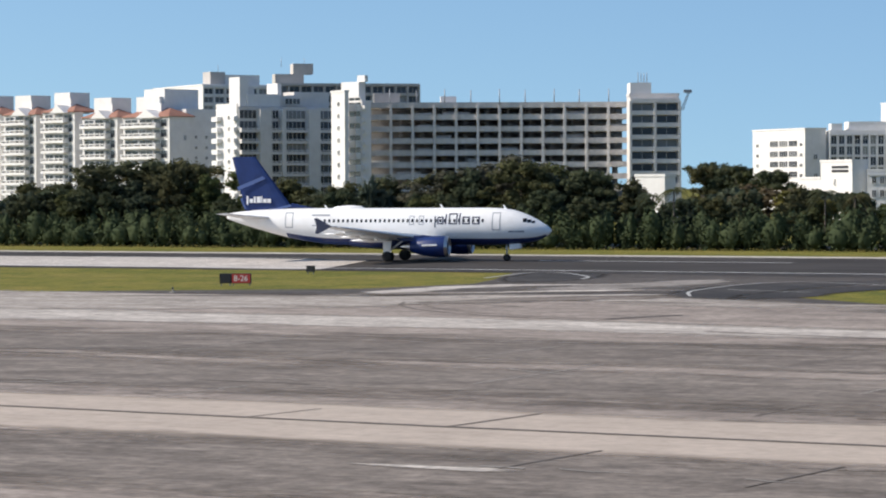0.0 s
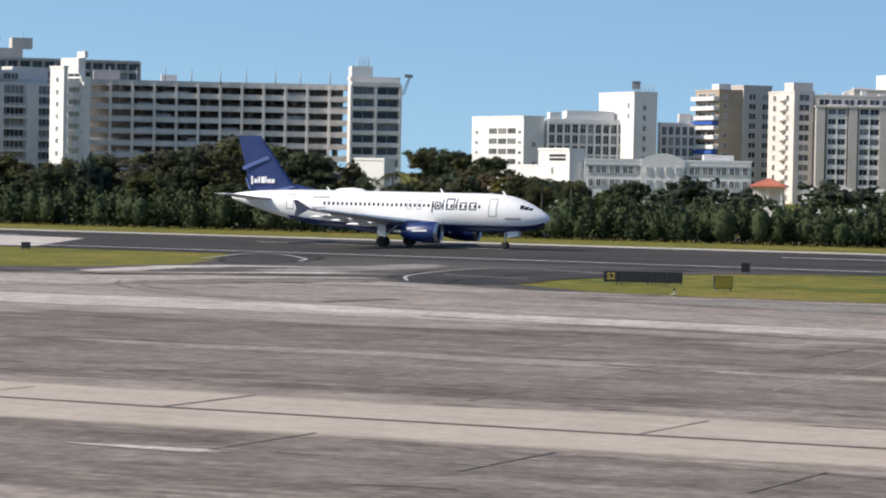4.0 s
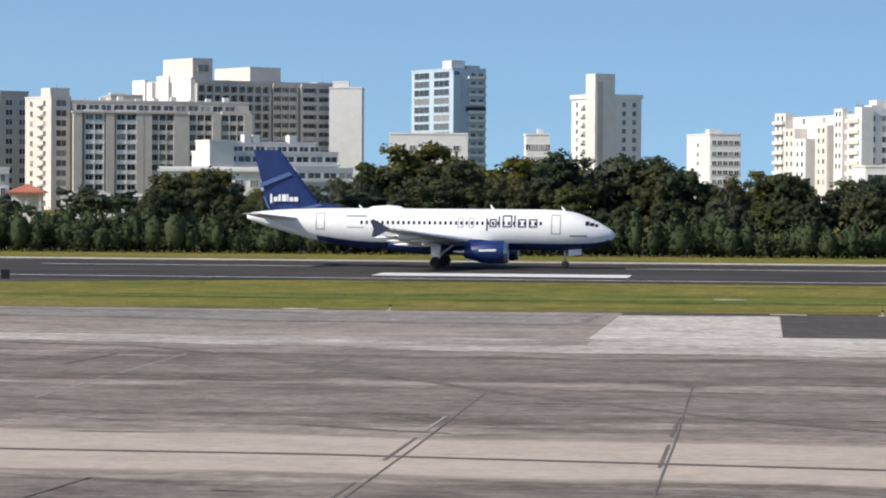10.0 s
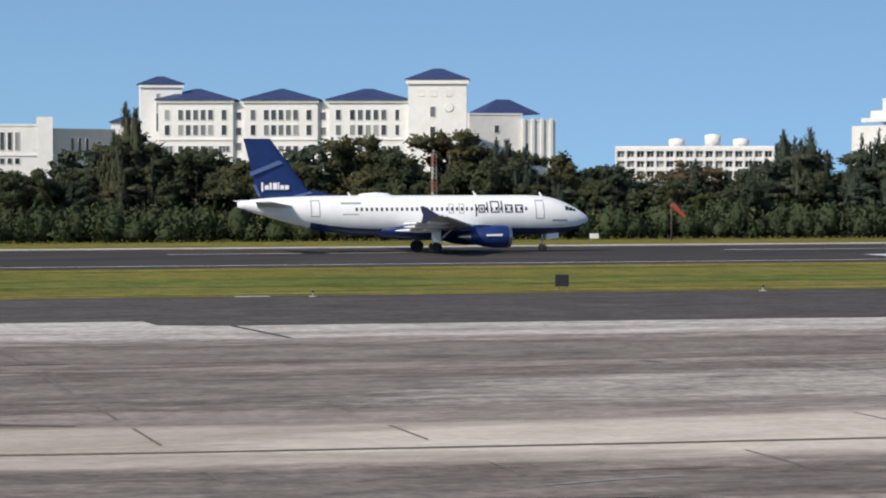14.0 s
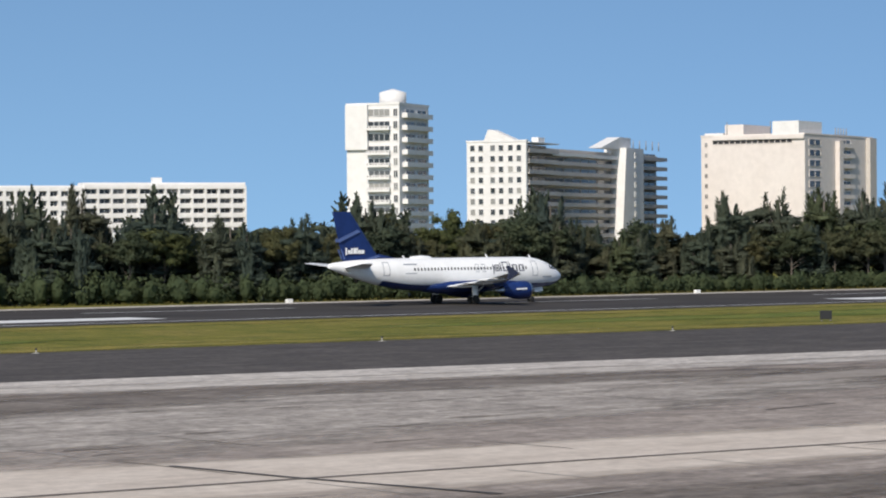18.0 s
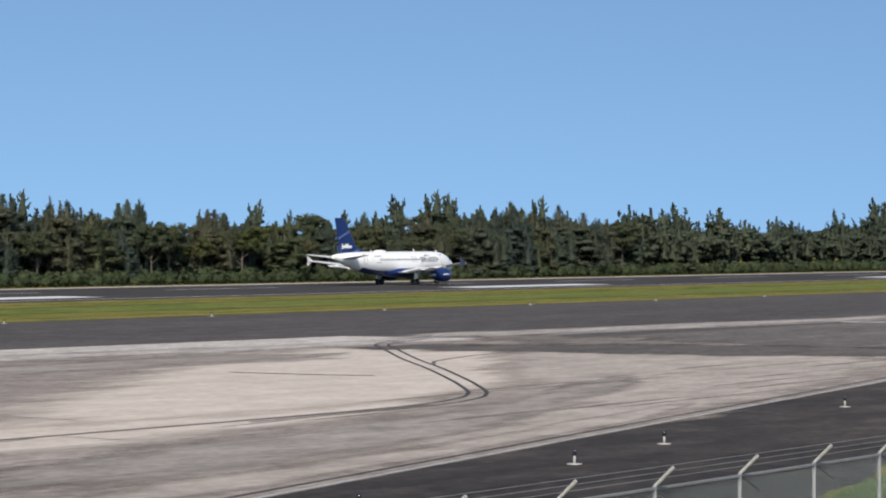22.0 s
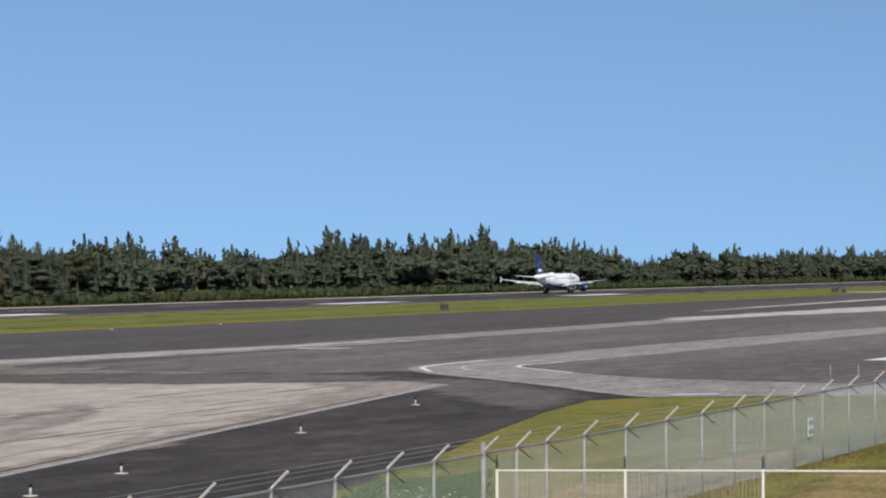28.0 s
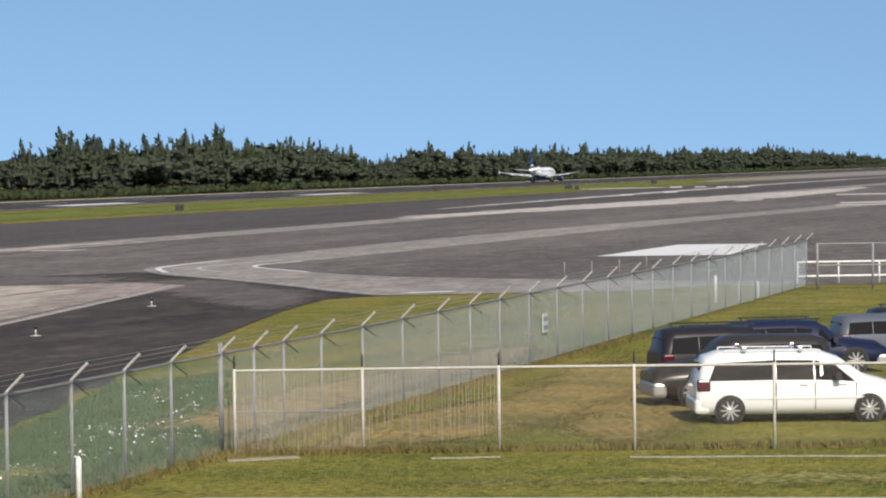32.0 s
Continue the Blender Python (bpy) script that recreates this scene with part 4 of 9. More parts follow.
W_GARAGE = blotched("weathered_deck_concrete", [(0.52, 0.495, 0.48), (0.64, 0.61, 0.59)], 0.12, 0.85, fine=0.6, grain=0.2)
W_TAUPE = blotched("taupe_concrete_wall", [(0.48, 0.445, 0.410), (0.59, 0.545, 0.50)], 0.06, 0.85, fine=0.5, grain=0.1)
W_TAN = blotched("tan_wall", [(0.38, 0.30, 0.22), (0.48, 0.38, 0.29)], 0.06, 0.85, fine=0.5, grain=0.1)
W_BLUE = blotched("pale_blue_wall", [(0.40, 0.52, 0.62), (0.52, 0.62, 0.70)], 0.06, 0.7, fine=0.5, grain=0.1)
W_ROOF = blotched("navy_roof_tiles", [(0.022, 0.035, 0.10), (0.04, 0.06, 0.16)], 0.4, 0.55)
W_TERRA = blotched("terracotta_tiles", [(0.26, 0.12, 0.085), (0.36, 0.18, 0.13)], 0.4, 0.8)
W_RED = blotched("red_roof_sheet", [(0.42, 0.12, 0.075), (0.52, 0.17, 0.11)], 0.3, 0.7)
# near-black for sign bars, and for shade painted on plates in place of recesses
W_DARK = mat("dark_sign_and_opening_shade", (0.035, 0.035, 0.04), 0.6)
W_AWN = mat("blue_awning", (0.03, 0.10, 0.42), 0.7)
W_METAL = mat("antenna_metal", (0.30, 0.31, 0.33), 0.5, 0.4)


def glass_mat():
    m = mat("window_glass", (0.05, 0.06, 0.07), 0.15)
    n = Nodes(m)
    info = n.t.nodes.new("ShaderNodeObjectInfo")
    n.color(n.ramp(info.outputs["Random"], [(0.0, (0.02, 0.025, 0.03)), (0.55, (0.06, 0.065, 0.075)), (0.8, (0.15, 0.155, 0.16)), (1.0, (0.34, 0.33, 0.31))]))
    return m


W_GLASS = glass_mat()


def polar(az, dist, z=0.0):
    return Vector((math.sin(radians(az)) * dist, math.cos(radians(az)) * dist, z))


def lattice(xs, zs, y0):
    """A frame of bars in one piece: every second cell of a row of columns stays open."""
    bm = bmesh.new()
    solid = {(i, j) for i in range(len(xs) - 1) for j in range(len(zs) - 1) if i % 2 == 0 or j % 2 == 0}
    vs = {}

    def vert(i, j, y):
        if (i, j, y) not in vs:
            vs[i, j, y] = bm.verts.new((xs[i], y, zs[j]))
        return vs[i, j, y]

    for i, j in solid:
        bm.faces.new((vert(i, j, y0), vert(i + 1, j, y0), vert(i + 1, j + 1, y0), vert(i, j + 1, y0)))
        for (di, dj), (a, b) in (((-1, 0), ((i, j + 1), (i, j))), ((1, 0), ((i + 1, j), (i + 1, j + 1))), ((0, -1), ((i, j), (i + 1, j))), ((0, 1), ((i + 1, j + 1), (i, j + 1)))):
            if (i + di, j + dj) not in solid:
                bm.faces.new((vert(*b, y0), vert(*a, y0), vert(*a, 0.0), vert(*b, 0.0)))
    return bm


class House:
    """A building: x along its front, y to the back, z up; its front left corner at a bearing and distance, its front facing the bearing beta."""

    def __init__(self, name, label, az_l, az_c, az_r, dist, beta, group="town buildings", depth=None, category="building"):
        pc = polar(az_c, dist)
        d = -Vector((math.sin(radians(beta)), math.cos(radians(beta)), 0))
        u = Vector((d.y, -d.x, 0))

        def reach(way, az):
            r = polar(az, 1.0)
            return -(pc.x * r.y - pc.y * r.x) / (way.x * r.y - way.y * r.x)

        self.w = reach(u, az_r)
        run = reach(d, az_l) if az_l < az_c - 0.01 else 0.0
        self.d = depth or (run if 3.0 < run < 70.0 else 14.0)
        self.ob = tagged(new(name), label, category, group)
        self.ob.matrix_world = Matrix.Translation(pc) @ Matrix.Rotation(math.atan2(u.y, u.x), 4, "Z")
        self.faces = {"F": Matrix.Identity(4), "L": Matrix.Translation((0, self.d, 0)) @ Matrix.Rotation(radians(-90), 4, "Z")}

    def length(self, face):
        return self.w if face == "F" else self.d

    def put(self, name, bm, material, face="F", label=""):
        o = part(name, bm, material, self.ob, label)
        o.matrix_basis = self.faces[face]
        return o

    def wall(self, top, material, x0=0.0, x1=None, y0=0.0, y1=None, z0=0.0, name="wall", coping=0.5):
        x1 = self.w if x1 is None else x1
        y1 = self.d if y1 is None else y1
        o = self.put(name, cube(x0, x1, y0, y1, z0, top - 0.01), material)
        if coping:
            bm = bmesh.new()
            for a, b, c, d in ((x0 - 0.15, x1 + 0.15, y0 - 0.15, y0 + 0.2), (x0 - 0.15, x1 + 0.15, y1 - 0.2, y1 + 0.15), (x0 - 0.15, x0 + 0.2, y0 + 0.2, y1 - 0.2), (x1 - 0.2, x1 + 0.15, y0 + 0.2, y1 - 0.2)):
                box(bm, a, b, c, d, top - 0.02, top + coping)
            self.put("parapet", bm, material)
        return o

    def windows(self, face, xs, zs, w, h, frame=None, glass=None, inset=0.16, mullions=1):
        """Windows of one size, each a part, at the given centres."""
        xs_ = [-w / 2 - 0.1, -w / 2]
        for k in range(mullions):
            x = -w / 2 + w * (k + 1) / (mullions + 1)
            xs_ += [x - 0.05, x + 0.05]
        frame_me = mesh_of("window", lattice(xs_ + [w / 2, w / 2 + 0.1], [-0.1, 0, h, h + 0.1], -inset), frame or W_WHITE)
        pane_me = mesh_of("pane", cube(-w / 2, w / 2, -0.05, -0.004, 0, h), glass or W_GLASS)
        for z in zs:
            for x in xs:
                o = part("window", frame_me, None, self.ob)
                o.matrix_basis = self.faces[face] @ Matrix.Translation((x, 0, z))
                part("pane", pane_me, None, o)

    def bays(self, face, n, pad=0.0, x0=None, x1=None):
        a, b = (x0 or 0.0) + pad, (self.length(face) if x1 is None else x1) - pad
        return [a + (b - a) * (i + 0.5) / n for i in range(n)], (b - a) / n

    def grid(self, face, n, floors, z0, step, material, x0=0.0, x1=None, proud=0.8, pier=0.5, slab=0.45, parapet=0.0, glass=True, rail=None):
        """A frame of floor slabs and piers in front of the wall, with a window in each bay."""
        x1 = self.length(face) if x1 is None else x1
        if slab:
            me = mesh_of("slab", cube(x0, x1, -proud, 0, -slab / 2, slab / 2 + parapet), material)
            for k in range(floors + 1):
                self.put("balcony" if parapet else "slab", me, None, face).matrix_basis = self.faces[face] @ Matrix.Translation((0, 0, z0 + k * step))
        if pier:
            me = mesh_of("pier", cube(-pier / 2, pier / 2, -proud - 0.12, 0, z0 - slab / 2, z0 + floors * step + slab / 2 + 0.01), material)
            for i in range(n + 1):
                self.put("pier", me, None, face).matrix_basis = self.faces[face] @ Matrix.Translation((x0 + (x1 - x0) * i / n, 0, 0))
        if glass:
            xs, w = self.bays(face, n, 0, x0, x1)
            self.windows(face, xs, [z0 + k * step + slab / 2 + parapet + 0.12 for k in range(floors)], w - pier - 0.5, step - slab - parapet - 0.3, material)

    def balconies(self, face, x0, x1, zs, material, depth=1.5, high=1.05, thick=0.22, gaps=0):
        """A balcony at each floor: a slab with a solid front and ends; slots in the front where gaps are asked for."""
        bm = bmesh.new()
        box(bm, x0, x1, -depth, 0, 0, thick)
        box(bm, x0, x1, -depth, -depth + 0.15, thick, thick + high * (0.45 if gaps else 1))
        if gaps:
            box(bm, x0, x1, -depth, -depth + 0.15, thick + high * 0.8, thick + high)
            for k in range(gaps + 1):
                x = x0 + (x1 - x0 - 0.3) * k / gaps
                box(bm, x, x + 0.3, -depth, -depth + 0.15, thick + high * 0.45, thick + high * 0.8)
        for a in (x0, x1 - 0.15):
            box(bm, a, a + 0.15, -depth + 0.15, 0, thick, thick + high)
        me = mesh_of("balcony", bm, material)
        for z in zs:
            self.put("balcony", me, None, face).matrix_basis = self.faces[face] @ Matrix.Translation((0, 0, z))

    def hip(self, x0, x1, y0, y1, z, rise, material, over=0.8):
        bm = bmesh.new()
        a = [bm.verts.new(p) for p in ((x0 - over, y0 - over, z), (x1 + over, y0 - over, z), (x1 + over, y1 + over, z), (x0 - over, y1 + over, z))]
        b0 = [bm.verts.new((v.co.x, v.co.y, z - 0.25)) for v in a]
        run = min(x1 - x0, y1 - y0) / 2
        if x1 - x0 >= y1 - y0:
            r = [bm.verts.new((x0 + run, (y0 + y1) / 2, z + rise)), bm.verts.new((x1 - run + 0.01, (y0 + y1) / 2, z + rise))]
            fs = ((a[0], a[1], r[1], r[0]), (a[1], a[2], r[1]), (a[2], a[3], r[0], r[1]), (a[3], a[0], r[0]))
        else:
            r = [bm.verts.new(((x0 + x1) / 2, y0 + run, z + rise)), bm.verts.new(((x0 + x1) / 2, y1 - run + 0.01, z + rise))]
            fs = ((a[0], a[1], r[0]), (a[1], a[2], r[1], r[0]), (a[2], a[3], r[1]), (a[3], a[0], r[0], r[1]))
        for f in fs:
            bm.faces.new(f)
        for i in range(4):
            bm.faces.new((b0[i], b0[(i + 1) % 4], a[(i + 1) % 4], a[i]))
        bm.faces.new(b0[::-1])
        return self.put("roof", bm, material)

    def box(self, name, x0, x1, y0, y1, z0, z1, material, label=""):
        return self.put(name, cube(x0, x1, y0, y1, z0, z1), material, "F", label)

    def masts(self, spots, z, high, r=0.09):
        for x, y in spots:
            self.put("mast", turned([(0, r), (high, r * 0.6)], x, y, z, 6, "z"), W_METAL)


def gabled_flats():
    beta = 106
    run = -Vector((math.sin(radians(beta)), math.cos(radians(beta)), 0))
    p0 = polar(-33.08, 800)
    for az_l, az_c, az_r, top in ((-37.2, -36.5, -36.35, 27.8), (-36.42, -35.78, -35.62, 27.8), (-35.63, -35.0, -34.83, 28.5), (-34.84, -34.14, -34.02, 27.0), (-34.02, -33.08, -32.66, 27.2)):
        r = polar(az_c, 1.0)
        dist = (p0 + run * (-(p0.x * r.y - p0.y * r.x) / (run.x * r.y - run.y * r.x))).length - (0 if az_r > -33 else 1.5)
        top = 8.47 + (top - 8.47) * dist / 760
        b = House("apartment_building", "white apartment building with stacked balconies and terracotta gables", az_l, az_c, az_r, dist, beta)
        b.wall(top, W_WHITE)
        L = b.d
        zs = [top - 3.0 * k - 2.9 for k in range(9)]
        xs, w = b.bays("L", 3, 0.6)
        b.windows("L", xs, [z + 0.4 for z in zs], w - 0.8, 2.1, W_WHITE)
        b.balconies("L", 0.3, L * 0.34, zs, W_WHITE, 1.4, 1.3, gaps=2)
        b.balconies("L", L * 0.34, L * 0.82, [z + 0.02 for z in zs], W_WHITE, 2.2, 1.3, gaps=3)
        bm = bmesh.new()
        x0, x1 = L * 0.42, L * 0.82
        v = [bm.verts.new(p) for p in ((x0 - 0.5, -2.2, top), (x1 + 0.5, -2.2, top), ((x0 + x1) / 2, -2.2, top + 2.4), (x0 - 0.5, 7, top), (x1 + 0.5, 7, top), ((x0 + x1) / 2, 7, top + 2.4))]
        for f in ((0, 1, 2), (3, 5, 4), (1, 4, 5, 2), (0, 2, 5, 3), (0, 3, 4, 1)):
            bm.faces.new([v[i] for i in f])
        b.put("gable", bm, W_WHITE, "L")
        b.hip(0, max(b.w, 9), 0.2, L * 0.97, top + 0.5, 2.4, W_TERRA, 0.6)
        b.box("penthouse", 2.5, 10, L * 0.35, L * 0.85, top, top + 6.2, W_WHITE)
        b.box("roof_house", 2.2, 4.2, L * 0.30, L * 0.36, top, top + 4.2, W_WHITE)
        if az_r > -33:
            b.windows("F", [b.w * 0.75], [zs[1] - 0.5], 0.8, 1.3)
            b.box("side_wing", b.w * 0.98, b.w * 1.0 + 14, 1.5, 12, 0, top + 2.6, W_WHITE)
            b.faces["F"] = Matrix.Translation((0, 1.5, 0))
            b.windows("F", [b.w + 3.5, b.w + 7.5], [zs[1], zs[2], zs[3], zs[4]], 0.8, 0.8)
            b.box("penthouse", b.w * 0.5, b.w + 9, 5, 14, top, top + 8.4, W_WHITE)


def far_flats():
    b = House("apartment_building", "distant white apartment block with a flat roof", -33.4, -32.4, -30.4, 1000, 125)
    b.wall(44.5, W_WHITE)
    b.grid("F", 9, 3, 34.5, 3.1, W_WHITE, parapet=0.5)
    b.box("penthouse", b.w * 0.25, b.w * 0.6, 2, 10, 44.5, 48.5, W_WHITE)
    b.box("roof_house", b.w * 0.1, b.w * 0.25, 2, 9, 44.5, 49.5, W_GREY)
    b.masts([(b.w * 0.2, 4)], 49.5, 2.5)
    b = House("apartment_building", "grey apartment block with dark penthouse windows", -31.0, -30.9, -27.98, 900, 140)
    b.wall(41.0, W_GREY)
    b.grid("F", 12, 3, 31.6, 3.1, W_GREY, parapet=0.4, proud=1.2)
    b.box("penthouse", b.w * 0.0, b.w * 0.2, 2, 8, 41, 44.6, W_TAUPE)
    b.box("roof_house", b.w * 0.13, b.w * 0.27, 3, 9, 44.6, 48, W_TAUPE)
    b.masts([(b.w * 0.21, 4), (b.w * 0.05, 4)], 47, 3)
    b = House("apartment_building", "white apartment block with broad piers and glazed balconies", -32.1, -31.67, -29.72, 760, 120)
    # light put into paint: grey for the shaded front, white for the sunlit end
    b.wall(29.6, W_LGREY)
    zs = [29.6 - 3.0 * k - 2.9 for k in range(9)]
    b.put("end_wall", cube(-0.2, b.d - 0.4, -0.35, -0.01, 0, 31.0), W_WHITE, "L")
    b.faces["L"] = b.faces["L"] @ Matrix.Translation((0, -0.35, 0))
    b.windows("L", [b.d * 0.6], zs, 0.9, 0.9)
    b.balconies("L", 0, b.d * 0.28, [z - 0.5 for z in zs], W_WHITE, 1.6, 1.1)
    b.balconies("L", b.d * 0.85, b.d * 0.98, [z - 0.5 for z in zs], W_WHITE, 1.0, 1.1)
    for x0, x1 in ((0.19, 0.31), (0.42, 0.46), (0.70, 0.82)):
        b.box("pier", b.w * x0, b.w * x1, -1.9, -0.01, 0, 29.4, W_LGREY)
    for x0, x1, m in ((0.0, 0.19, 3), (0.31, 0.42, 2), (0.46, 0.70, 4), (0.82, 1.0, 2)):
        w = b.w * (x1 - x0)
        b.windows("F", [b.w * x0 + w * 0.5], [z + 0.25 for z in zs], w - 0.6, 2.2, W_LGREY, mullions=m)
        b.balconies("F", b.w * x0 + 0.05, b.w * x1 - 0.05, [z - 0.6 for z in zs[1:]], W_LGREY, 1.5, 1.0, gaps=m)
    for x0, x1, y0, h, m in ((0.03, 0.12, 1.0, 8.0, W_WHITE), (0.12, 0.2, 2, 5.4, W_LGREY), (0.1, 0.44, 0.5, 3.4, W_WHITE), (0.44, 0.68, 0.8, 3.0, W_LGREY), (0.62, 0.99, 2.2, 4.2, W_LGREY), (0.46, 0.5, 3, 6.5, W_WHITE)):
        b.box("roof_house", b.w * x0, b.w * x1, y0, y0 + 6, 30.2, 30.2 + h, m)
    b.windows("F", [b.w * 0.52, b.w * 0.6], [30.9], 2.2, 1.5)


def car_park():
    b = House("parking_garage", "grey concrete parking garage with open decks", -29.75, -29.0, -23.65, 705, 150, depth=22)
    W, top, step, n = b.w, 28.6, 3.02, 12

    def bow(t):
        """How far the front stands back along its length."""
        return 1.6 * math.sin(math.pi * t)

    for k in range(9):
        z = top - step * k
        b.box("deck", 0, W, 1.9, 21.4, z - 0.35, z - 0.05, W_GREY)
        for y0, y1 in ((0.1, 0.35), (21.65, 21.9)):
            bm = bmesh.new()
            m = 22
            for i in range(m):
                t0, t1 = i / m, (i + 1) / m
                s0, s1 = (bow(t) if y0 < 1 else 0 for t in (t0, t1))
                v = [bm.verts.new(p) for p in ((W * t0, y0 + s0, z - 0.55), (W * t1, y0 + s1, z - 0.55), (W * t1, y0 + s1, z + 0.85), (W * t0, y0 + s0, z + 0.85), (W * t0, y1 + s0, z - 0.55), (W * t1, y1 + s1, z - 0.55), (W * t1, y1 + s1, z + 0.85), (W * t0, y1 + s0, z + 0.85))]
                for f in ((0, 1, 2, 3), (5, 4, 7, 6), (3, 2, 6, 7), (1, 0, 4, 5)):
                    bm.faces.new([v[j] for j in f])
            bmesh.ops.remove_doubles(bm, verts=bm.verts, dist=0.001)
            # far parapets are white to paint sunlit patches behind the decks
            b.put("parapet", bm, W_GARAGE if y0 < 1 else W_WHITE)
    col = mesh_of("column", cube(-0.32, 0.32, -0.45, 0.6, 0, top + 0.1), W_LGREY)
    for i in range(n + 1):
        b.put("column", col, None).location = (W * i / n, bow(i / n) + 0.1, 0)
    # walls hide the sky deep inside the decks, greyed as shade; white rails paint sunlit bits
    wallrng = random.Random(3)
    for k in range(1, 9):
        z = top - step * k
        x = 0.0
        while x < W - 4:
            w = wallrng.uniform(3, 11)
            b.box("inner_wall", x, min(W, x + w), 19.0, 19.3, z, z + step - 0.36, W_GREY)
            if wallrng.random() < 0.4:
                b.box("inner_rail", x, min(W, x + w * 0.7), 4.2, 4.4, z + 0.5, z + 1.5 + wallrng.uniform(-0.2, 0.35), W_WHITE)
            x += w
    # inner columns in darker grey than the front ones, as the decks' shade
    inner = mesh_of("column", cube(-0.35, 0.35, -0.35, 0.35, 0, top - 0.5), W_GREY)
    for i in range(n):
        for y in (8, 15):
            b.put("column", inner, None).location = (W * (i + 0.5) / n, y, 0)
    b.masts([(W * (0.08 + 0.105 * i), 1.5 + (i % 2) * 6) for i in range(9)], top, 4.2, 0.16)
    b.box("roof_house", W * 0.28, W * 0.34, 9, 13, top, top + 2.6, W_WHITE)
    b.box("roof_house", W * 0.02, W * 0.12, 6, 12, top, top + 3.4, W_GREY)
    b = House("stair_tower", "white stair tower with open landings", -29.75, -29.5, -29.42, 690, 122, depth=7)
    b.wall(31.6, W_WHITE)
    zs = [31.6 - 3.0 * k - 3.4 for k in range(9)]
    b.windows("L", [b.d * 0.55], zs, 0.9, 1.0)
    b = House("stair_tower", "white landing block with stacked white balconies", -29.43, -29.14, -28.96, 695, 112)
    b.wall(29.2, W_WHITE)
    b.windows("L", [b.d * 0.5], [z + 0.2 for z in zs], b.d * 0.8, 2.0, W_WHITE)
    b.balconies("L", 0.2, b.d * 0.9, [z - 1.2 for z in zs], W_WHITE, 1.6, 1.5)
    b.balconies("F", 0.1, b.w * 0.5, [z - 0.9 for z in zs], W_WHITE, 0.8, 0.9)
    b.box("roof_house", 0.5, b.w * 0.95, 2, 9, 29.2, 34.4, W_WHITE)
    b.box("roof_house", b.w * 0.6, b.w * 0.95, 1, 4, 34.4, 36.0, W_WHITE)
    b = House("garage_end_block", "grey concrete end block with windows and a roof house", -23.72, -23.66, -22.66, 702, 150)
    b.wall(30.6, W_LGREY, coping=0.7)
    b.grid("F", 2, 9, 1.9, 3.02, W_LGREY, proud=2.2, pier=0.6, slab=0.5, parapet=0.55)
    b.box("roof_house", b.w * 0.02, b.w * 0.45, 1, 8, 30.6, 34.0, W_WHITE)
    b.masts([(b.w * (0.2 + 0.06 * i), 3) for i in range(4)], 34, 2.6, 0.12)
    # jib with a lamp at the roof's corner
    bm = bmesh.new()
    strip3 = ((b.w + 0.6, 27.0, b.w + 2.4, 31.6), (b.w + 1.1, 27.0, b.w + 2.7, 31.4))
    for x0, z0, x1, z1 in strip3:
        v = [bm.verts.new(p) for p in ((x0, 1, z0), (x0 + 0.2, 1, z0), (x1 + 0.2, 1, z1), (x1, 1, z1), (x0, 1.2, z0), (x0 + 0.2, 1.2, z0), (x1 + 0.2, 1.2, z1), (x1, 1.2, z1))]
        for f in ((0, 1, 2, 3), (7, 6, 5, 4), (0, 3, 7, 4), (1, 5, 6, 2), (3, 2, 6, 7), (0, 4, 5, 1)):
            bm.faces.new([v[i] for i in f])
    box(bm, b.w + 1.4, b.w + 3.4, 0.7, 1.6, 31.4, 32.2)
    box(bm, b.w - 0.2, b.w + 0.8, 0.9, 1.3, 26.8, 27.1)
    b.put("roof_jib", bm, W_METAL)
    b = House("white_house", "small white blank-walled house among trees", -23.6, -23.55, -22.95, 560, 190, depth=4)
    b.wall(10.0, W_WHITE)
    b.windows("F", [b.w * 0.3], [5.5], 0.8, 1.3)
    b.box("annex", -3, 0, 1, 6, 0, 5.5, W_WHITE)


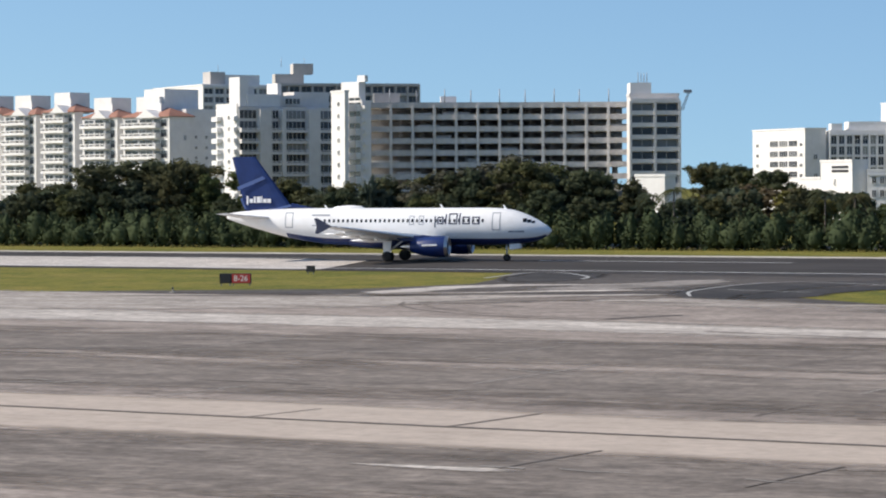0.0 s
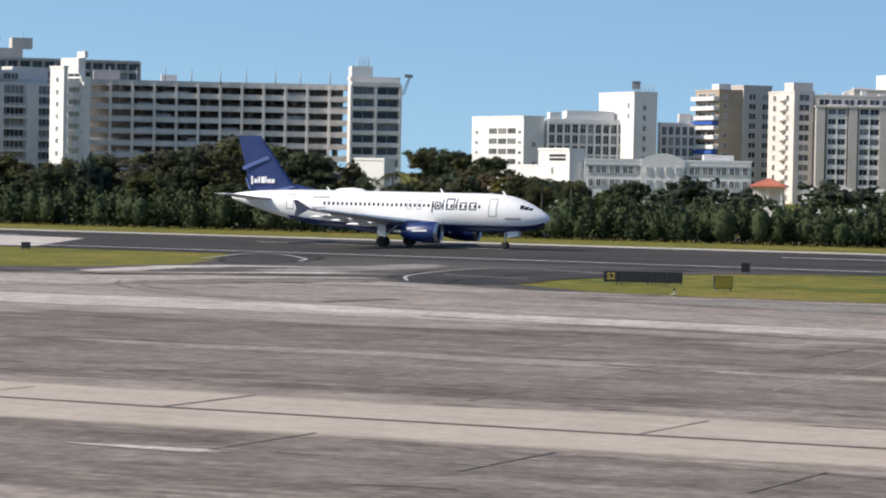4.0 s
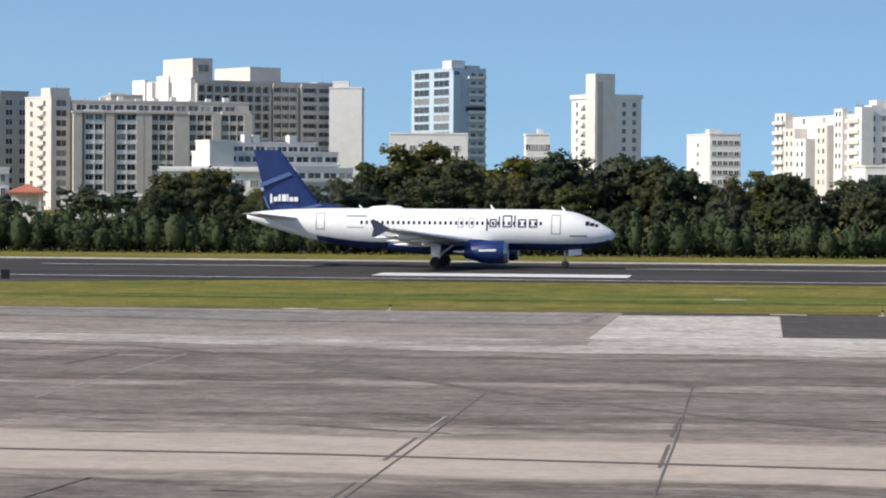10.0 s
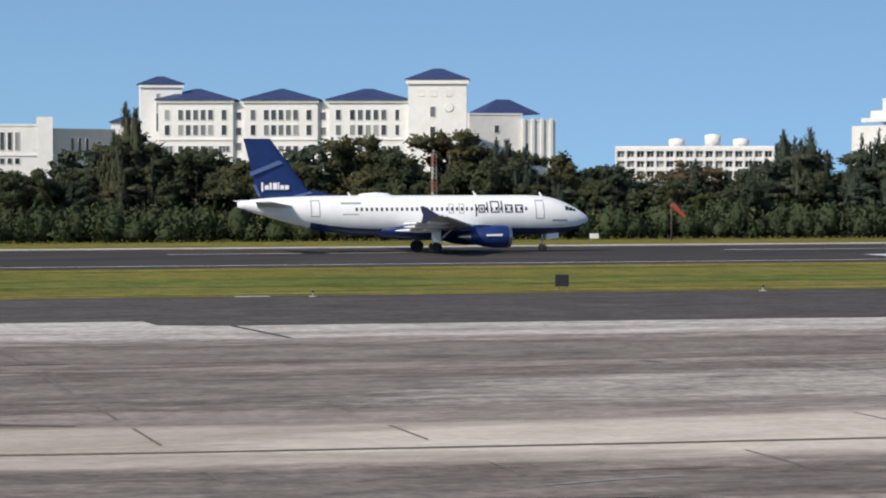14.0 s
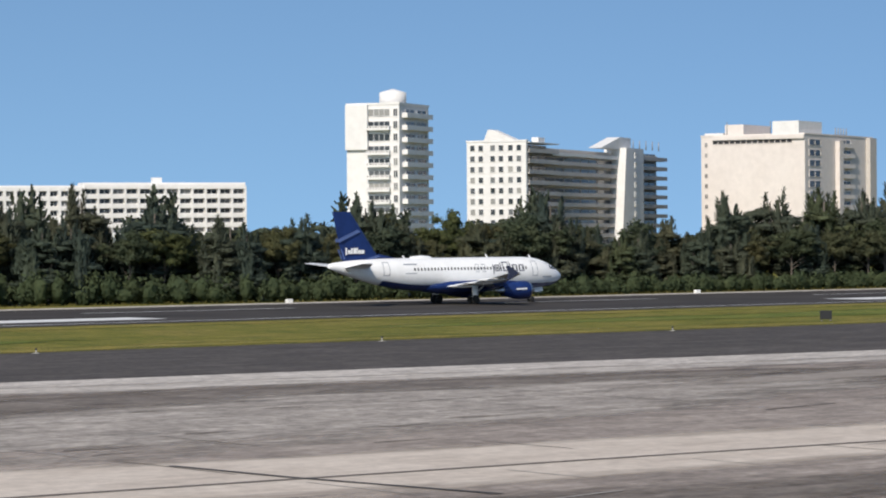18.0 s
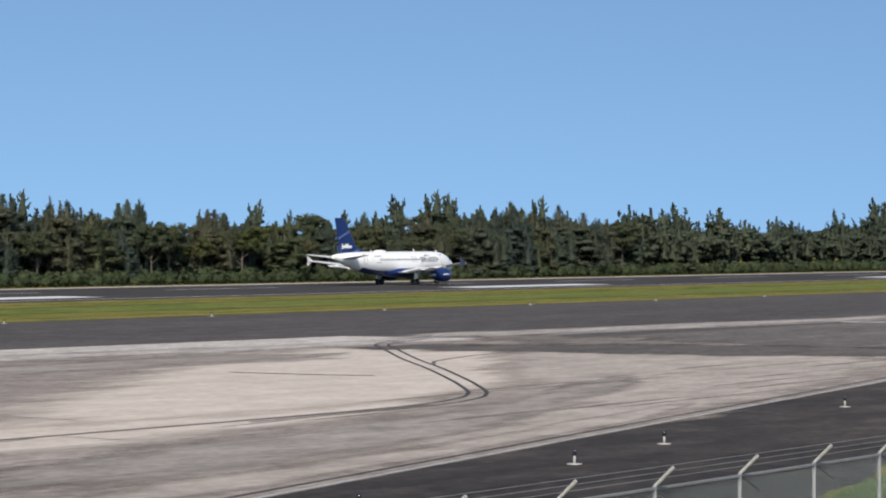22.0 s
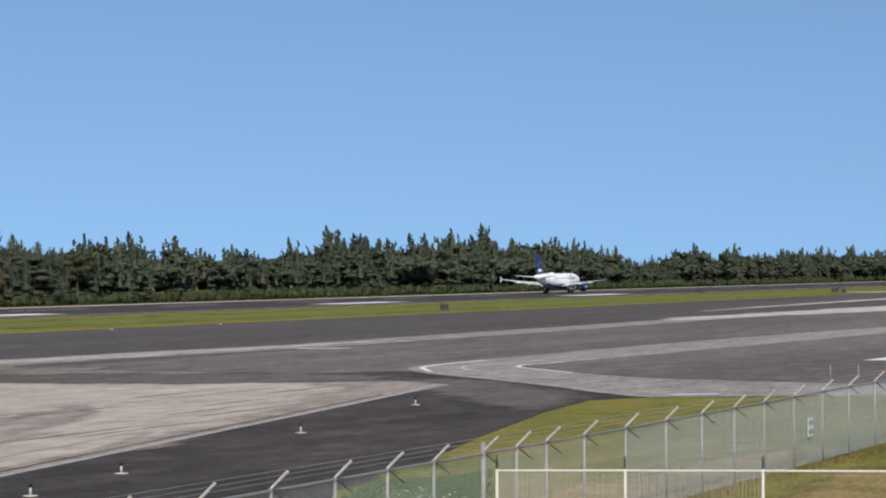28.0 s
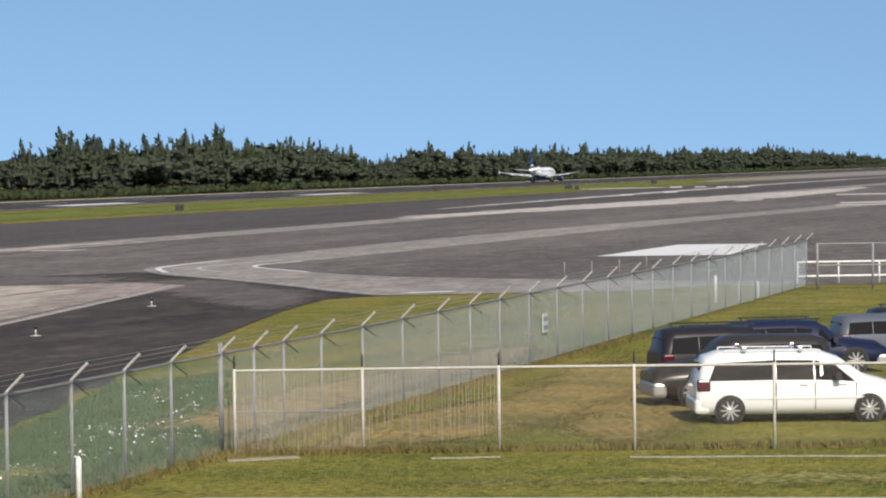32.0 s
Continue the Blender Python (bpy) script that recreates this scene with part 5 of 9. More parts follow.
def white_clinic():
    b = House("office_building", "white office building with ribbon windows", -21.16, -20.1, -19.68, 870, 132)
    b.wall(25.2, W_WHITE)
    b.windows("L", [b.d * 0.42, b.d * 0.6, b.d * 0.78], [10.5, 13.7, 16.9, 20.1], b.d * 0.15, 1.7, mullions=3)
    b.windows("L", [b.d * 0.1, b.d * 0.93], [10.5, 13.7, 16.9, 20.1], 1.6, 0.9)
    b.windows("F", [b.w * 0.5], [10, 16], 1.2, 1.4)
    b = House("office_building", "long white office wing with tall windows", -19.72, -19.6, -17.4, 872, 150)
    b.wall(24.4, W_WHITE)
    b.grid("F", 14, 4, 10.4, 3.3, W_WHITE, proud=0.5, pier=0.4, slab=0.5)
    b.box("penthouse", b.w * 0.18, b.w * 0.62, 1.5, 9, 24.4, 27.6, W_WHITE)
    b.windows("F", [b.w * (0.25 + 0.08 * i) for i in range(5)], [22.2], 1.6, 1.2)
    b.box("roof_house", b.w * 0.02, b.w * 0.12, 1, 6, 24.4, 27.0, W_WHITE)
    b = House("office_tower", "white office tower with antennas on its roof", -18.57, -17.85, -17.38, 868, 135)
    b.wall(33.2, W_WHITE)
    b.windows("F", [b.w * 0.45], [12, 15.2, 18.4, 21.6, 24.8, 28], 0.9, 1.5)
    b.windows("L", [b.d * 0.85], [25.5, 28.7], 0.9, 1.5)
    b.masts([(b.w * (0.1 + 0.12 * i), 1.5) for i in range(8)], 33.2, 3.0, 0.14)
    b.box("antenna_panel", b.w * 0.1, b.w * 0.45, 3, 3.4, 34.5, 37.0, W_METAL)
    b = House("office_building", "low white office wing", -17.36, -17.3, -16.6, 880, 155)
    b.wall(24.0, W_WHITE)
    b.grid("F", 5, 4, 10.4, 3.3, W_WHITE, proud=0.4, pier=0.4, slab=0.5)
    b.box("roof_house", b.w * 0.55, b.w * 0.9, 1, 5, 24, 27.4, W_WHITE)
    b = House("hotel_wing", "white hotel wing with a dark script sign on its blank wall", -20.2, -19.15, -18.84, 640, 132)
    b.wall(13.4, W_WHITE, 0, None, 0, b.d * 0.6)
    b.wall(9.5, W_WHITE, 0, b.w, b.d * 0.6, b.d, name="low_wall")
    for k, z in enumerate((12.2, 11.3)):
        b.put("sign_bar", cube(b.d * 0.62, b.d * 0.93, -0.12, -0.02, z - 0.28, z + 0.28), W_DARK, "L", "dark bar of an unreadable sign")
    b.windows("L", [b.d * 0.68], [4.5, 8.0], 0.7, 1.4)
    b = House("hotel", "pale hotel with paired windows and a raised centre", -18.86, -18.84, -15.44, 640, 158)
    b.wall(11.2, W_WHITE)
    xs, w = b.bays("F", 12, 0.8)
    b.windows("F", [x + s * 0.9 for x in xs for s in (-1, 1)], [2.4, 5.4, 8.4], 0.9, 1.5)
    b.put("arched_centre", plate([(b.w * 0.34, 0)] + [(b.w * (0.34 + 0.26 * i / 10), 11.6 + 1.5 * math.sin(math.pi * i / 10)) for i in range(11)] + [(b.w * 0.60, 0)], -0.5, -0.02), W_WHITE)
    b.windows("F", [b.w * (0.38 + 0.06 * i) for i in range(4)], [2.4, 5.4, 8.4], 0.9, 1.5, inset=0.7)
    b.box("cornice", 0, b.w, -0.3, 0, 10.2, 10.6, W_WHITE)
    b.box("roof_house", b.w * 0.72, b.w * 0.9, 2, 6, 11.2, 12.9, W_WHITE)
    b = House("pavilion", "small pavilion with a red roof", -15.42, -15.4, -14.8, 560, 170, depth=6)
    b.hip(0, b.w, 0, 6, 6.4, 1.6, W_RED, 0.8)
    for x in (0.2, b.w * 0.5, b.w - 0.2):
        b.put("post", cube(x - 0.15, x + 0.15, 0, 0.3, 0, 6.2), W_WHITE)
    b.box("back_wall", 0, b.w, 5.5, 5.8, 0, 6.2, W_WHITE)
    b = House("low_building", "long low white flat-roofed building", -14.46, -14.4, -12.3, 560, 168, depth=9)
    b.wall(5.6, W_WHITE)
    for i in range(6):
        b.box("roof_unit", b.w * (0.1 + 0.14 * i), b.w * (0.1 + 0.14 * i) + 1.2, 2, 3.4, 5.6, 6.5, W_GREY)


def balcony_flats():
    b = House("apartment_building", "tan apartment building with blue awnings on its balconies", -16.6, -16.12, -15.08, 870, 138)
    top = 34.4
    b.wall(top, W_TAN)
    zs = [top - 3.0 * k - 3.0 for k in range(11)]
    L = b.d
    b.windows("L", [L * 0.3, L * 0.7], [z + 0.4 for z in zs], L * 0.3, 1.9)
    b.balconies("L", 0.1, L - 0.2, zs, W_WHITE, 1.8, 1.05)
    for z in (zs[3], zs[6], zs[8]):
        b.put("awning", cube(0.3, L - 0.4, -2.2, -0.4, z + 1.5, z + 2.6), W_AWN, "L", "blue awning")
    b.windows("F", [b.w * 0.12], [z + 0.6 for z in zs], 1.2, 1.3)
    b.wall(top + 1.5, W_TAUPE, b.w * 0.45, b.w, -0.8, 8, name="balcony_wing")
    b.faces["F"] = Matrix.Translation((0, -0.8, 0))
    b.windows("F", [b.w * 0.62, b.w * 0.88], [z + 0.5 for z in zs], b.w * 0.13, 1.7)
    b.faces["F"] = Matrix.Identity(4)
    b.box("roof_house", 0.3, b.w * 0.25, 1, 6, top, top + 2.2, W_WHITE)
    b = House("apartment_building", "cream apartment building with rounded balconies", -15.12, -14.6, -14.2, 846, 138)
    top = 33.6
    b.wall(top, W_CREAM)
    zs = [top - 3.0 * k - 3.0 for k in range(11)]
    b.windows("L", [b.d * 0.25, b.d * 0.75], [z + 0.5 for z in zs], 1.6, 1.6)
    bm = turned([(0, 1.5), (0.25, 1.5), (0.25, 1.6), (1.2, 1.6), (1.2, 1.45)], b.d * 0.62, 0.3, 0, 16, "z", cap=True)
    me = mesh_of("balcony", bm, W_CREAM)
    for z in zs:
        b.put("balcony", me, None, "L").matrix_basis = b.faces["L"] @ Matrix.Translation((0, 0, z))
    b.windows("F", [b.w * 0.5], [z + 0.5 for z in zs], b.w * 0.5, 1.8)
    b.box("roof_house", 0.2, b.w, 1, 7, top, top + 3.0, W_CREAM)
    b.masts([(b.w * 0.5, 3)], top + 3, 1.6)
    b = House("apartment_building", "long taupe apartment building with broad piers and glazed balconies", -14.3, -14.15, -10.55, 846, 157)
    top = 29.2
    b.wall(top, W_TAUPE)
    xs = [b.w * t for t in (0.02, 0.2, 0.37, 0.41, 0.58, 0.62, 0.8, 0.98)]
    for x in xs:
        b.box("pier", x - 1.3, x + 1.3, -1.6, -0.01, 0, top, W_TAUPE)
    for x0, x1, n in ((0.06, 0.165, 2), (0.235, 0.35, 2), (0.43, 0.56, 3), (0.645, 0.775, 3), (0.83, 0.96, 3)):
        b.grid("F", n, 9, 1.9, 3.02, W_WHITE if n == 2 else W_TAUPE, b.w * x0, b.w * x1, 1.2, 0.25, 0.3, 0.9)
    b.wall(top + 3.4, W_TAUPE, 0, b.w, 2.5, b.d if b.d > 6 else 12, top, "penthouse")
    b.box("roof_slab", -0.5, b.w * 0.62, -1.8, 8, top, top + 0.5, W_TAUPE)
    b.faces["F"] = Matrix.Translation((0, 2.5, 0))
    b.windows("F", [b.w * (0.05 + 0.07 * i) for i in range(13)], [top + 0.8], 3.0, 1.7)
    b.faces["F"] = Matrix.Identity(4)
    for i in range(9):
        b.box("roof_unit", b.w * (0.06 + 0.1 * i), b.w * (0.06 + 0.1 * i) + 1.6, 4, 6, top + 3.4, top + 4.4 + 0.4 * (i % 3), W_WHITE)


def big_hotel():
    b = House("tall_hotel", "tall taupe hotel with rows of arched loggias", -12.9, -11.7, -8.85, 950, 140)
    top = 42.5
    b.wall(top, W_TAUPE, coping=0.8)
    b.grid("F", 9, 12, 5.0, 3.05, W_TAUPE, 0.6, b.w * 0.52, 1.2, 0.7, 0.6, 0.3)
    b.grid("F", 3, 12, 5.0, 3.05, W_TAUPE, b.w * 0.55, b.w * 0.72, 0.8, 0.4, 0.4, 0.9)
    b.grid("F", 2, 12, 5.0, 3.05, W_TAUPE, b.w * 0.75, b.w * 0.98, 1.4, 0.9, 0.5, 0.9)
    L = b.d
    for x0, x1, t in ((0.0, 0.22, 44), (0.25, 0.34, 43), (0.42, 0.62, 45), (0.68, 0.99, 44)):
        b.put("fluted_wall", cube(L * x0, L * x1, -1.2, -0.01, 0, t), W_WHITE, "L")
    b.box("roof_tower", -0.5, b.w * 0.13, 0.5, L * 0.5, top, 50.6, W_CREAM)
    b.box("roof_tower", b.w * 0.4, b.w * 0.62, 1, L * 0.6, top, 48.2, W_CREAM)
    b.windows("F", [b.w * 0.06], [46], 4.2, 2.4)
    b.box("roof_house", b.w * 0.88, b.w * 1.0, 1, 6, top, 43.6, W_WHITE)
    b.masts([(b.w * 0.95, 3)], 43.6, 3)
    b = House("hotel_wing", "blank white wall of a tall hotel wing", -9.1, -8.95, -8.28, 948, 175)
    b.wall(40.6, W_WHITE)
    b.box("roof_house", b.w * 0.1, b.w * 0.6, 1, 5, 40.6, 43.2, W_WHITE)
    b = House("roof_block", "grey block with a white stair house", -13.6, -13.4, -12.75, 950, 160)
    b.wall(37.5, W_TAUPE)
    b.box("roof_house", 0, b.w * 0.5, 0.5, 5, 37.5, 38.6, W_WHITE)
    b = House("terraced_building", "white terraced building with long balconies", -11.8, -11.35, -8.45, 720, 150)
    for top, x0, x1, y0 in ((12.0, 0, 1.0, 0), (16.2, 0, 0.92, 3), (18.8, 0.12, 0.82, 6)):
        b.wall(top, W_WHITE, b.w * x0, b.w * x1, y0, 16, 0 if top < 13 else top - 5)
        b.faces["F"] = Matrix.Translation((0, y0, 0))
        b.windows("F", [b.w * x0 + (b.w * (x1 - x0)) * (i + 0.5) / 9 for i in range(9)], [top - 2.4], b.w * (x1 - x0) / 11, 1.5)
        b.balconies("F", b.w * x0, b.w * x1, [top - 3.4], W_WHITE, 1.8, 0.9, gaps=12)
    b.faces["F"] = Matrix.Identity(4)
    b.windows("F", [b.w * (i + 0.5) / 9 for i in range(9)], [3.2, 6.2], b.w / 12, 1.5)
    b.balconies("F", 0, b.w, [2.4, 5.4], W_WHITE, 1.8, 0.9, gaps=12)
    b.wall(19.0, W_WHITE, -0.3, b.w * 0.16, 0.5, 12, 0, "stair_wall")
    for x in (0.3, 0.36, 0.62):
        b.box("roof_house", b.w * x, b.w * (x + 0.05), 8, 11, 18.8, 21.0, W_WHITE)
    b = House("low_building", "low white building with a row of windows", -12.54, -12.4, -9.66, 640, 168)
    b.wall(11.6, W_WHITE)
    b.windows("F", [b.w * (0.36 + 0.115 * i) for i in range(6)], [7.4, 3.8], 1.9, 1.7, mullions=2)
    b.box("eaves", -0.5, b.w + 0.5, -0.9, 0, 11.0, 11.5, W_WHITE)


def two_towers():
    b = House("apartment_tower", "white and pale blue glass apartment tower", -7.26, -6.42, -5.74, 1000, 146)
    top = 49.5
    b.wall(top, W_BLUE)
    zs = [top - 3.1 * k - 2.9 for k in range(15)]
    b.windows("L", [b.d * 0.26, b.d * 0.74], zs, b.d * 0.36, 2.2, W_BLUE, mullions=2)
    b.windows("F", [b.w * 0.12], zs, b.w * 0.16, 2.2, W_BLUE)
    b.windows("F", [b.w * 0.62, b.w * 0.85], zs, b.w * 0.13, 1.7)
    b.box("corner_bay", -0.3, b.w * 0.2, -1.2, -0.01, 0, top - 2, W_BLUE)
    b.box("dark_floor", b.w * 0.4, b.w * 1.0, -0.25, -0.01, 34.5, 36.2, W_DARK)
    b.balconies("F", b.w * 0.45, b.w * 0.98, [z - 0.4 for z in zs], W_WHITE, 1.2, 0.8)
    b.box("roof_house", b.w * 0.0, b.w * 0.4, 1, 8, top, top + 3.2, W_WHITE)
    b.box("roof_house", b.w * 0.5, b.w * 0.9, 2, 8, top, top + 1.6, W_GREY)
    b = House("low_building", "low white building with a blank front", -7.76, -7.7, -6.1, 800, 172)
    b.wall(22.6, W_WHITE)
    b.windows("F", [b.w * (0.15 + 0.14 * i) for i in range(6)], [18.0], 1.6, 1.4)
    b = House("low_building", "low white building with stepped roofs", -4.95, -4.9, -4.42, 800, 172)
    b.wall(22.6, W_WHITE)
    b.windows("F", [b.w * (0.1 + 0.1 * i) for i in range(9)], [18.4, 14.8], 1.5, 1.5)
    b.box("roof_house", b.w * 0.5, b.w * 0.72, 1, 6, 22.6, 24.4, W_WHITE)
    b = House("apartment_tower", "white apartment tower with a taller grey spine", -3.98, -3.5, -2.55, 950, 148)
    top = 38.4
    b.wall(top, W_WHITE)
    zs = [top - 3.0 * k - 3.4 for k in range(12)]
    b.box("spine", b.w * -0.02, b.w * 0.40, -0.8, 6, 0, 46.2, W_LGREY, "tall pale grey lift spine")
    b.box("spine_shaft", b.w * 0.02, b.w * 0.14, -0.95, -0.81, 0, 43.5, W_GREY, "dark grey strip up the lift spine")
    b.windows("F", [b.w * 0.62, b.w * 0.84], zs, 1.4, 1.6)
    b.windows("L", [b.d * 0.25, b.d * 0.7], zs, 1.4, 1.6)
    b.balconies("L", b.d * 0.4, b.d * 0.6, [z - 0.4 for z in zs], W_WHITE, 1.2, 0.9)
    for f in ("F", "L"):
        b.put("roof_slab", cube(-0.3, b.length(f) + 0.3, -0.5, 2, top - 0.6, top + 0.9), W_WHITE, f)
    b = House("white_flats", "small white block of flats with square windows", -1.62, -1.15, -0.52, 900, 165)
    b.wall(24.8, W_WHITE)
    b.windows("F", [b.w * (0.14 + 0.18 * i) for i in range(5)], [9, 12, 15, 18, 21.6], 1.4, 1.3)
    b.windows("L", [b.d * 0.5], [12, 15, 18, 21], 2.4, 1.2)
    b.box("roof_house", b.w * 0.0, b.w * 0.4, 1, 6, 24.8, 26.6, W_WHITE)


def stepped_flats():
    b = House("apartment_building", "white apartment building with stepped roofs and roof houses", 0.28, 1.95, 3.38, 800, 158)
    b.wall(28.6, W_WHITE)
    zs = [2.5 + 3.0 * k for k in range(9)]
    L = b.d
    b.windows("L", [L * t for t in (0.12, 0.3, 0.55, 0.75)], [z + 0.5 for z in zs], 1.8, 1.5)
    b.balconies("L", L * 0.84, L * 0.99, zs, W_CREAM, 1.5, 1.0)
    b.windows("F", [b.w * t for t in (0.12, 0.3, 0.5, 0.86)], [z + 0.5 for z in zs], 1.8, 1.6)
    b.wall(26.8, W_WHITE, b.w * 0.36, b.w * 0.66, -3, 0, name="bay_wall")
    b.balconies("F", b.w * 0.68, b.w * 0.8, zs, W_CREAM, 1.6, 1.0)
    b.box("stair_wall", -1.0, b.w * 0.12, -1.0, 4, 0, 31.0, W_WHITE)
    b.box("roof_house", b.w * 0.55, b.w * 0.78, 1, 6, 28.6, 33.0, W_WHITE)
    b.box("roof_house", b.w * 0.86, b.w * 1.0, 1, 6, 28.6, 32.6, W_WHITE)
    b.box("roof_house", b.w * 0.1, b.w * 0.5, 3, 8, 28.6, 30.6, W_WHITE)
    b.windows("L", [L * 0.7, L * 0.85], [29.2], 1.6, 1.0)
    b.masts([(-0.5 + 0.5 * i, 3.5) for i in range(5)], 31, 1.6, 0.12)
    # stepped volumes of different heights on the sunny side
    for x0, x1, h, out, m in ((0.02, 0.16, 30.4, 2.4, W_CREAM), (0.2, 0.34, 25.6, 4.0, W_CREAM), (0.38, 0.52, 22.4, 5.2, W_WHITE), (0.56, 0.7, 26.2, 3.2, W_CREAM), (0.72, 0.82, 30.8, 1.6, W_WHITE)):
        b.put("bay", cube(L * x0, L * x1, -out, -0.01, 0, h), m, "L")
        for k in range(6):
            if m is W_CREAM and x0 < 0.1:
                b.put("balcony", cube(L * x0 + 0.3, L * x1 - 0.3, -out - 1.0, -out - 0.01, h - 3.4 - 3.0 * k, h - 2.4 - 3.0 * k), W_WHITE, "L")
            for t in (0.3, 0.7):
                x = L * (x0 + (x1 - x0) * t)
                b.put("bay_window", cube(x - 0.55, x + 0.55, -out - 0.06, -out - 0.005, h - 2.2 - 3.0 * k, h - 0.9 - 3.0 * k), W_GLASS, "L")
    for x0, x1, y0, h in ((0.15, 0.3, 2, 3.0), (0.3, 0.55, 6, 4.6), (0.62, 0.8, 5, 5.4)):
        b.box("roof_house", b.w * x0, b.w * x1, y0, y0 + 5, 28.6, 28.6 + h, W_WHITE)
    b = House("apartment_building", "pale grey round-cornered apartment tower", 3.36, 3.48, 4.12, 830, 165)
    b.wall(30.2, W_WHITE)
    b.windows("F", [b.w * 0.2, b.w * 0.75], [9.5 + 3 * k for k in range(7)], 2.0, 1.6)
    b.balconies("F", b.w * 0.5, b.w * 1.0, [9.0 + 3 * k for k in range(7)], W_WHITE, 1.4, 0.9)
    b = House("school_building", "low white building with roof parapet and canopy", 1.72, 2.0, 4.2, 600, 172)
    b.wall(12.6, W_WHITE, coping=0.4)
    b.windows("F", [b.w * 0.12], [9.6], b.w * 0.2, 1.4, mullions=3)
    b.windows("F", [b.w * 0.72, b.w * 0.86], [8.4], 1.6, 1.5)
    b.box("roof_house", b.w * 0.36, b.w * 0.64, 1, 6, 12.6, 16.6, W_WHITE)
    # dark plate paints the shade of a recess in the roof house
    b.box("roof_opening_shade", b.w * 0.56, b.w * 0.7, 0.9, 1.0, 13.0, 15.8, W_DARK)
    b = House("white_house", "white two-storey house with large windows among trees", 1.8, 1.84, 2.85, 420, 178, depth=8)
    b.wall(7.0, W_WHITE)
    b.windows("F", [b.w * 0.3, b.w * 0.7], [1.2, 4.2], b.w * 0.3, 1.9, mullions=2)
    b.box("eaves", -0.4, b.w + 0.4, -0.8, 0, 3.5, 3.8, W_WHITE)
    b = House("hall", "white hall with a row of tall dark slit windows", 4.12, 4.16, 7.0, 720, 186)
    b.wall(20.0, W_WHITE, coping=0.6)
    b.windows("F", [b.w * (0.43 + 0.053 * i) for i in range(7)], [14.0], 1.0, 4.4, W_CREAM, mullions=0)
    b.windows("F", [b.w * (0.43 + 0.053 * i) for i in range(7)], [10.4], 1.1, 1.4, W_CREAM, mullions=0)
    b.box("string_course", -0.2, b.w + 0.2, -0.25, 0, 12.4, 12.8, W_WHITE)
    for x in (0.13, 0.86):
        b.box("wall_panel", b.w * x, b.w * x + 1.8, -0.12, -0.005, 14, 18.4, W_WHITE)
    b.box("corner_tower", b.w * 0.89, b.w, -0.3, 8, 0, 22.4, W_WHITE)
    b.masts([(b.w * t, 3) for t in (0.0, 0.1, 0.45, 0.86)], 20, 3)
    b = House("hall", "cream end of a hall in shade with slit windows", 7.0, 7.02, 8.25, 722, 150)
    b.wall(19.0, W_CREAM)
    b.windows("F", [b.w * (0.3 + 0.12 * i) for i in range(3)], [13], 0.9, 4.0, W_CREAM, mullions=0)


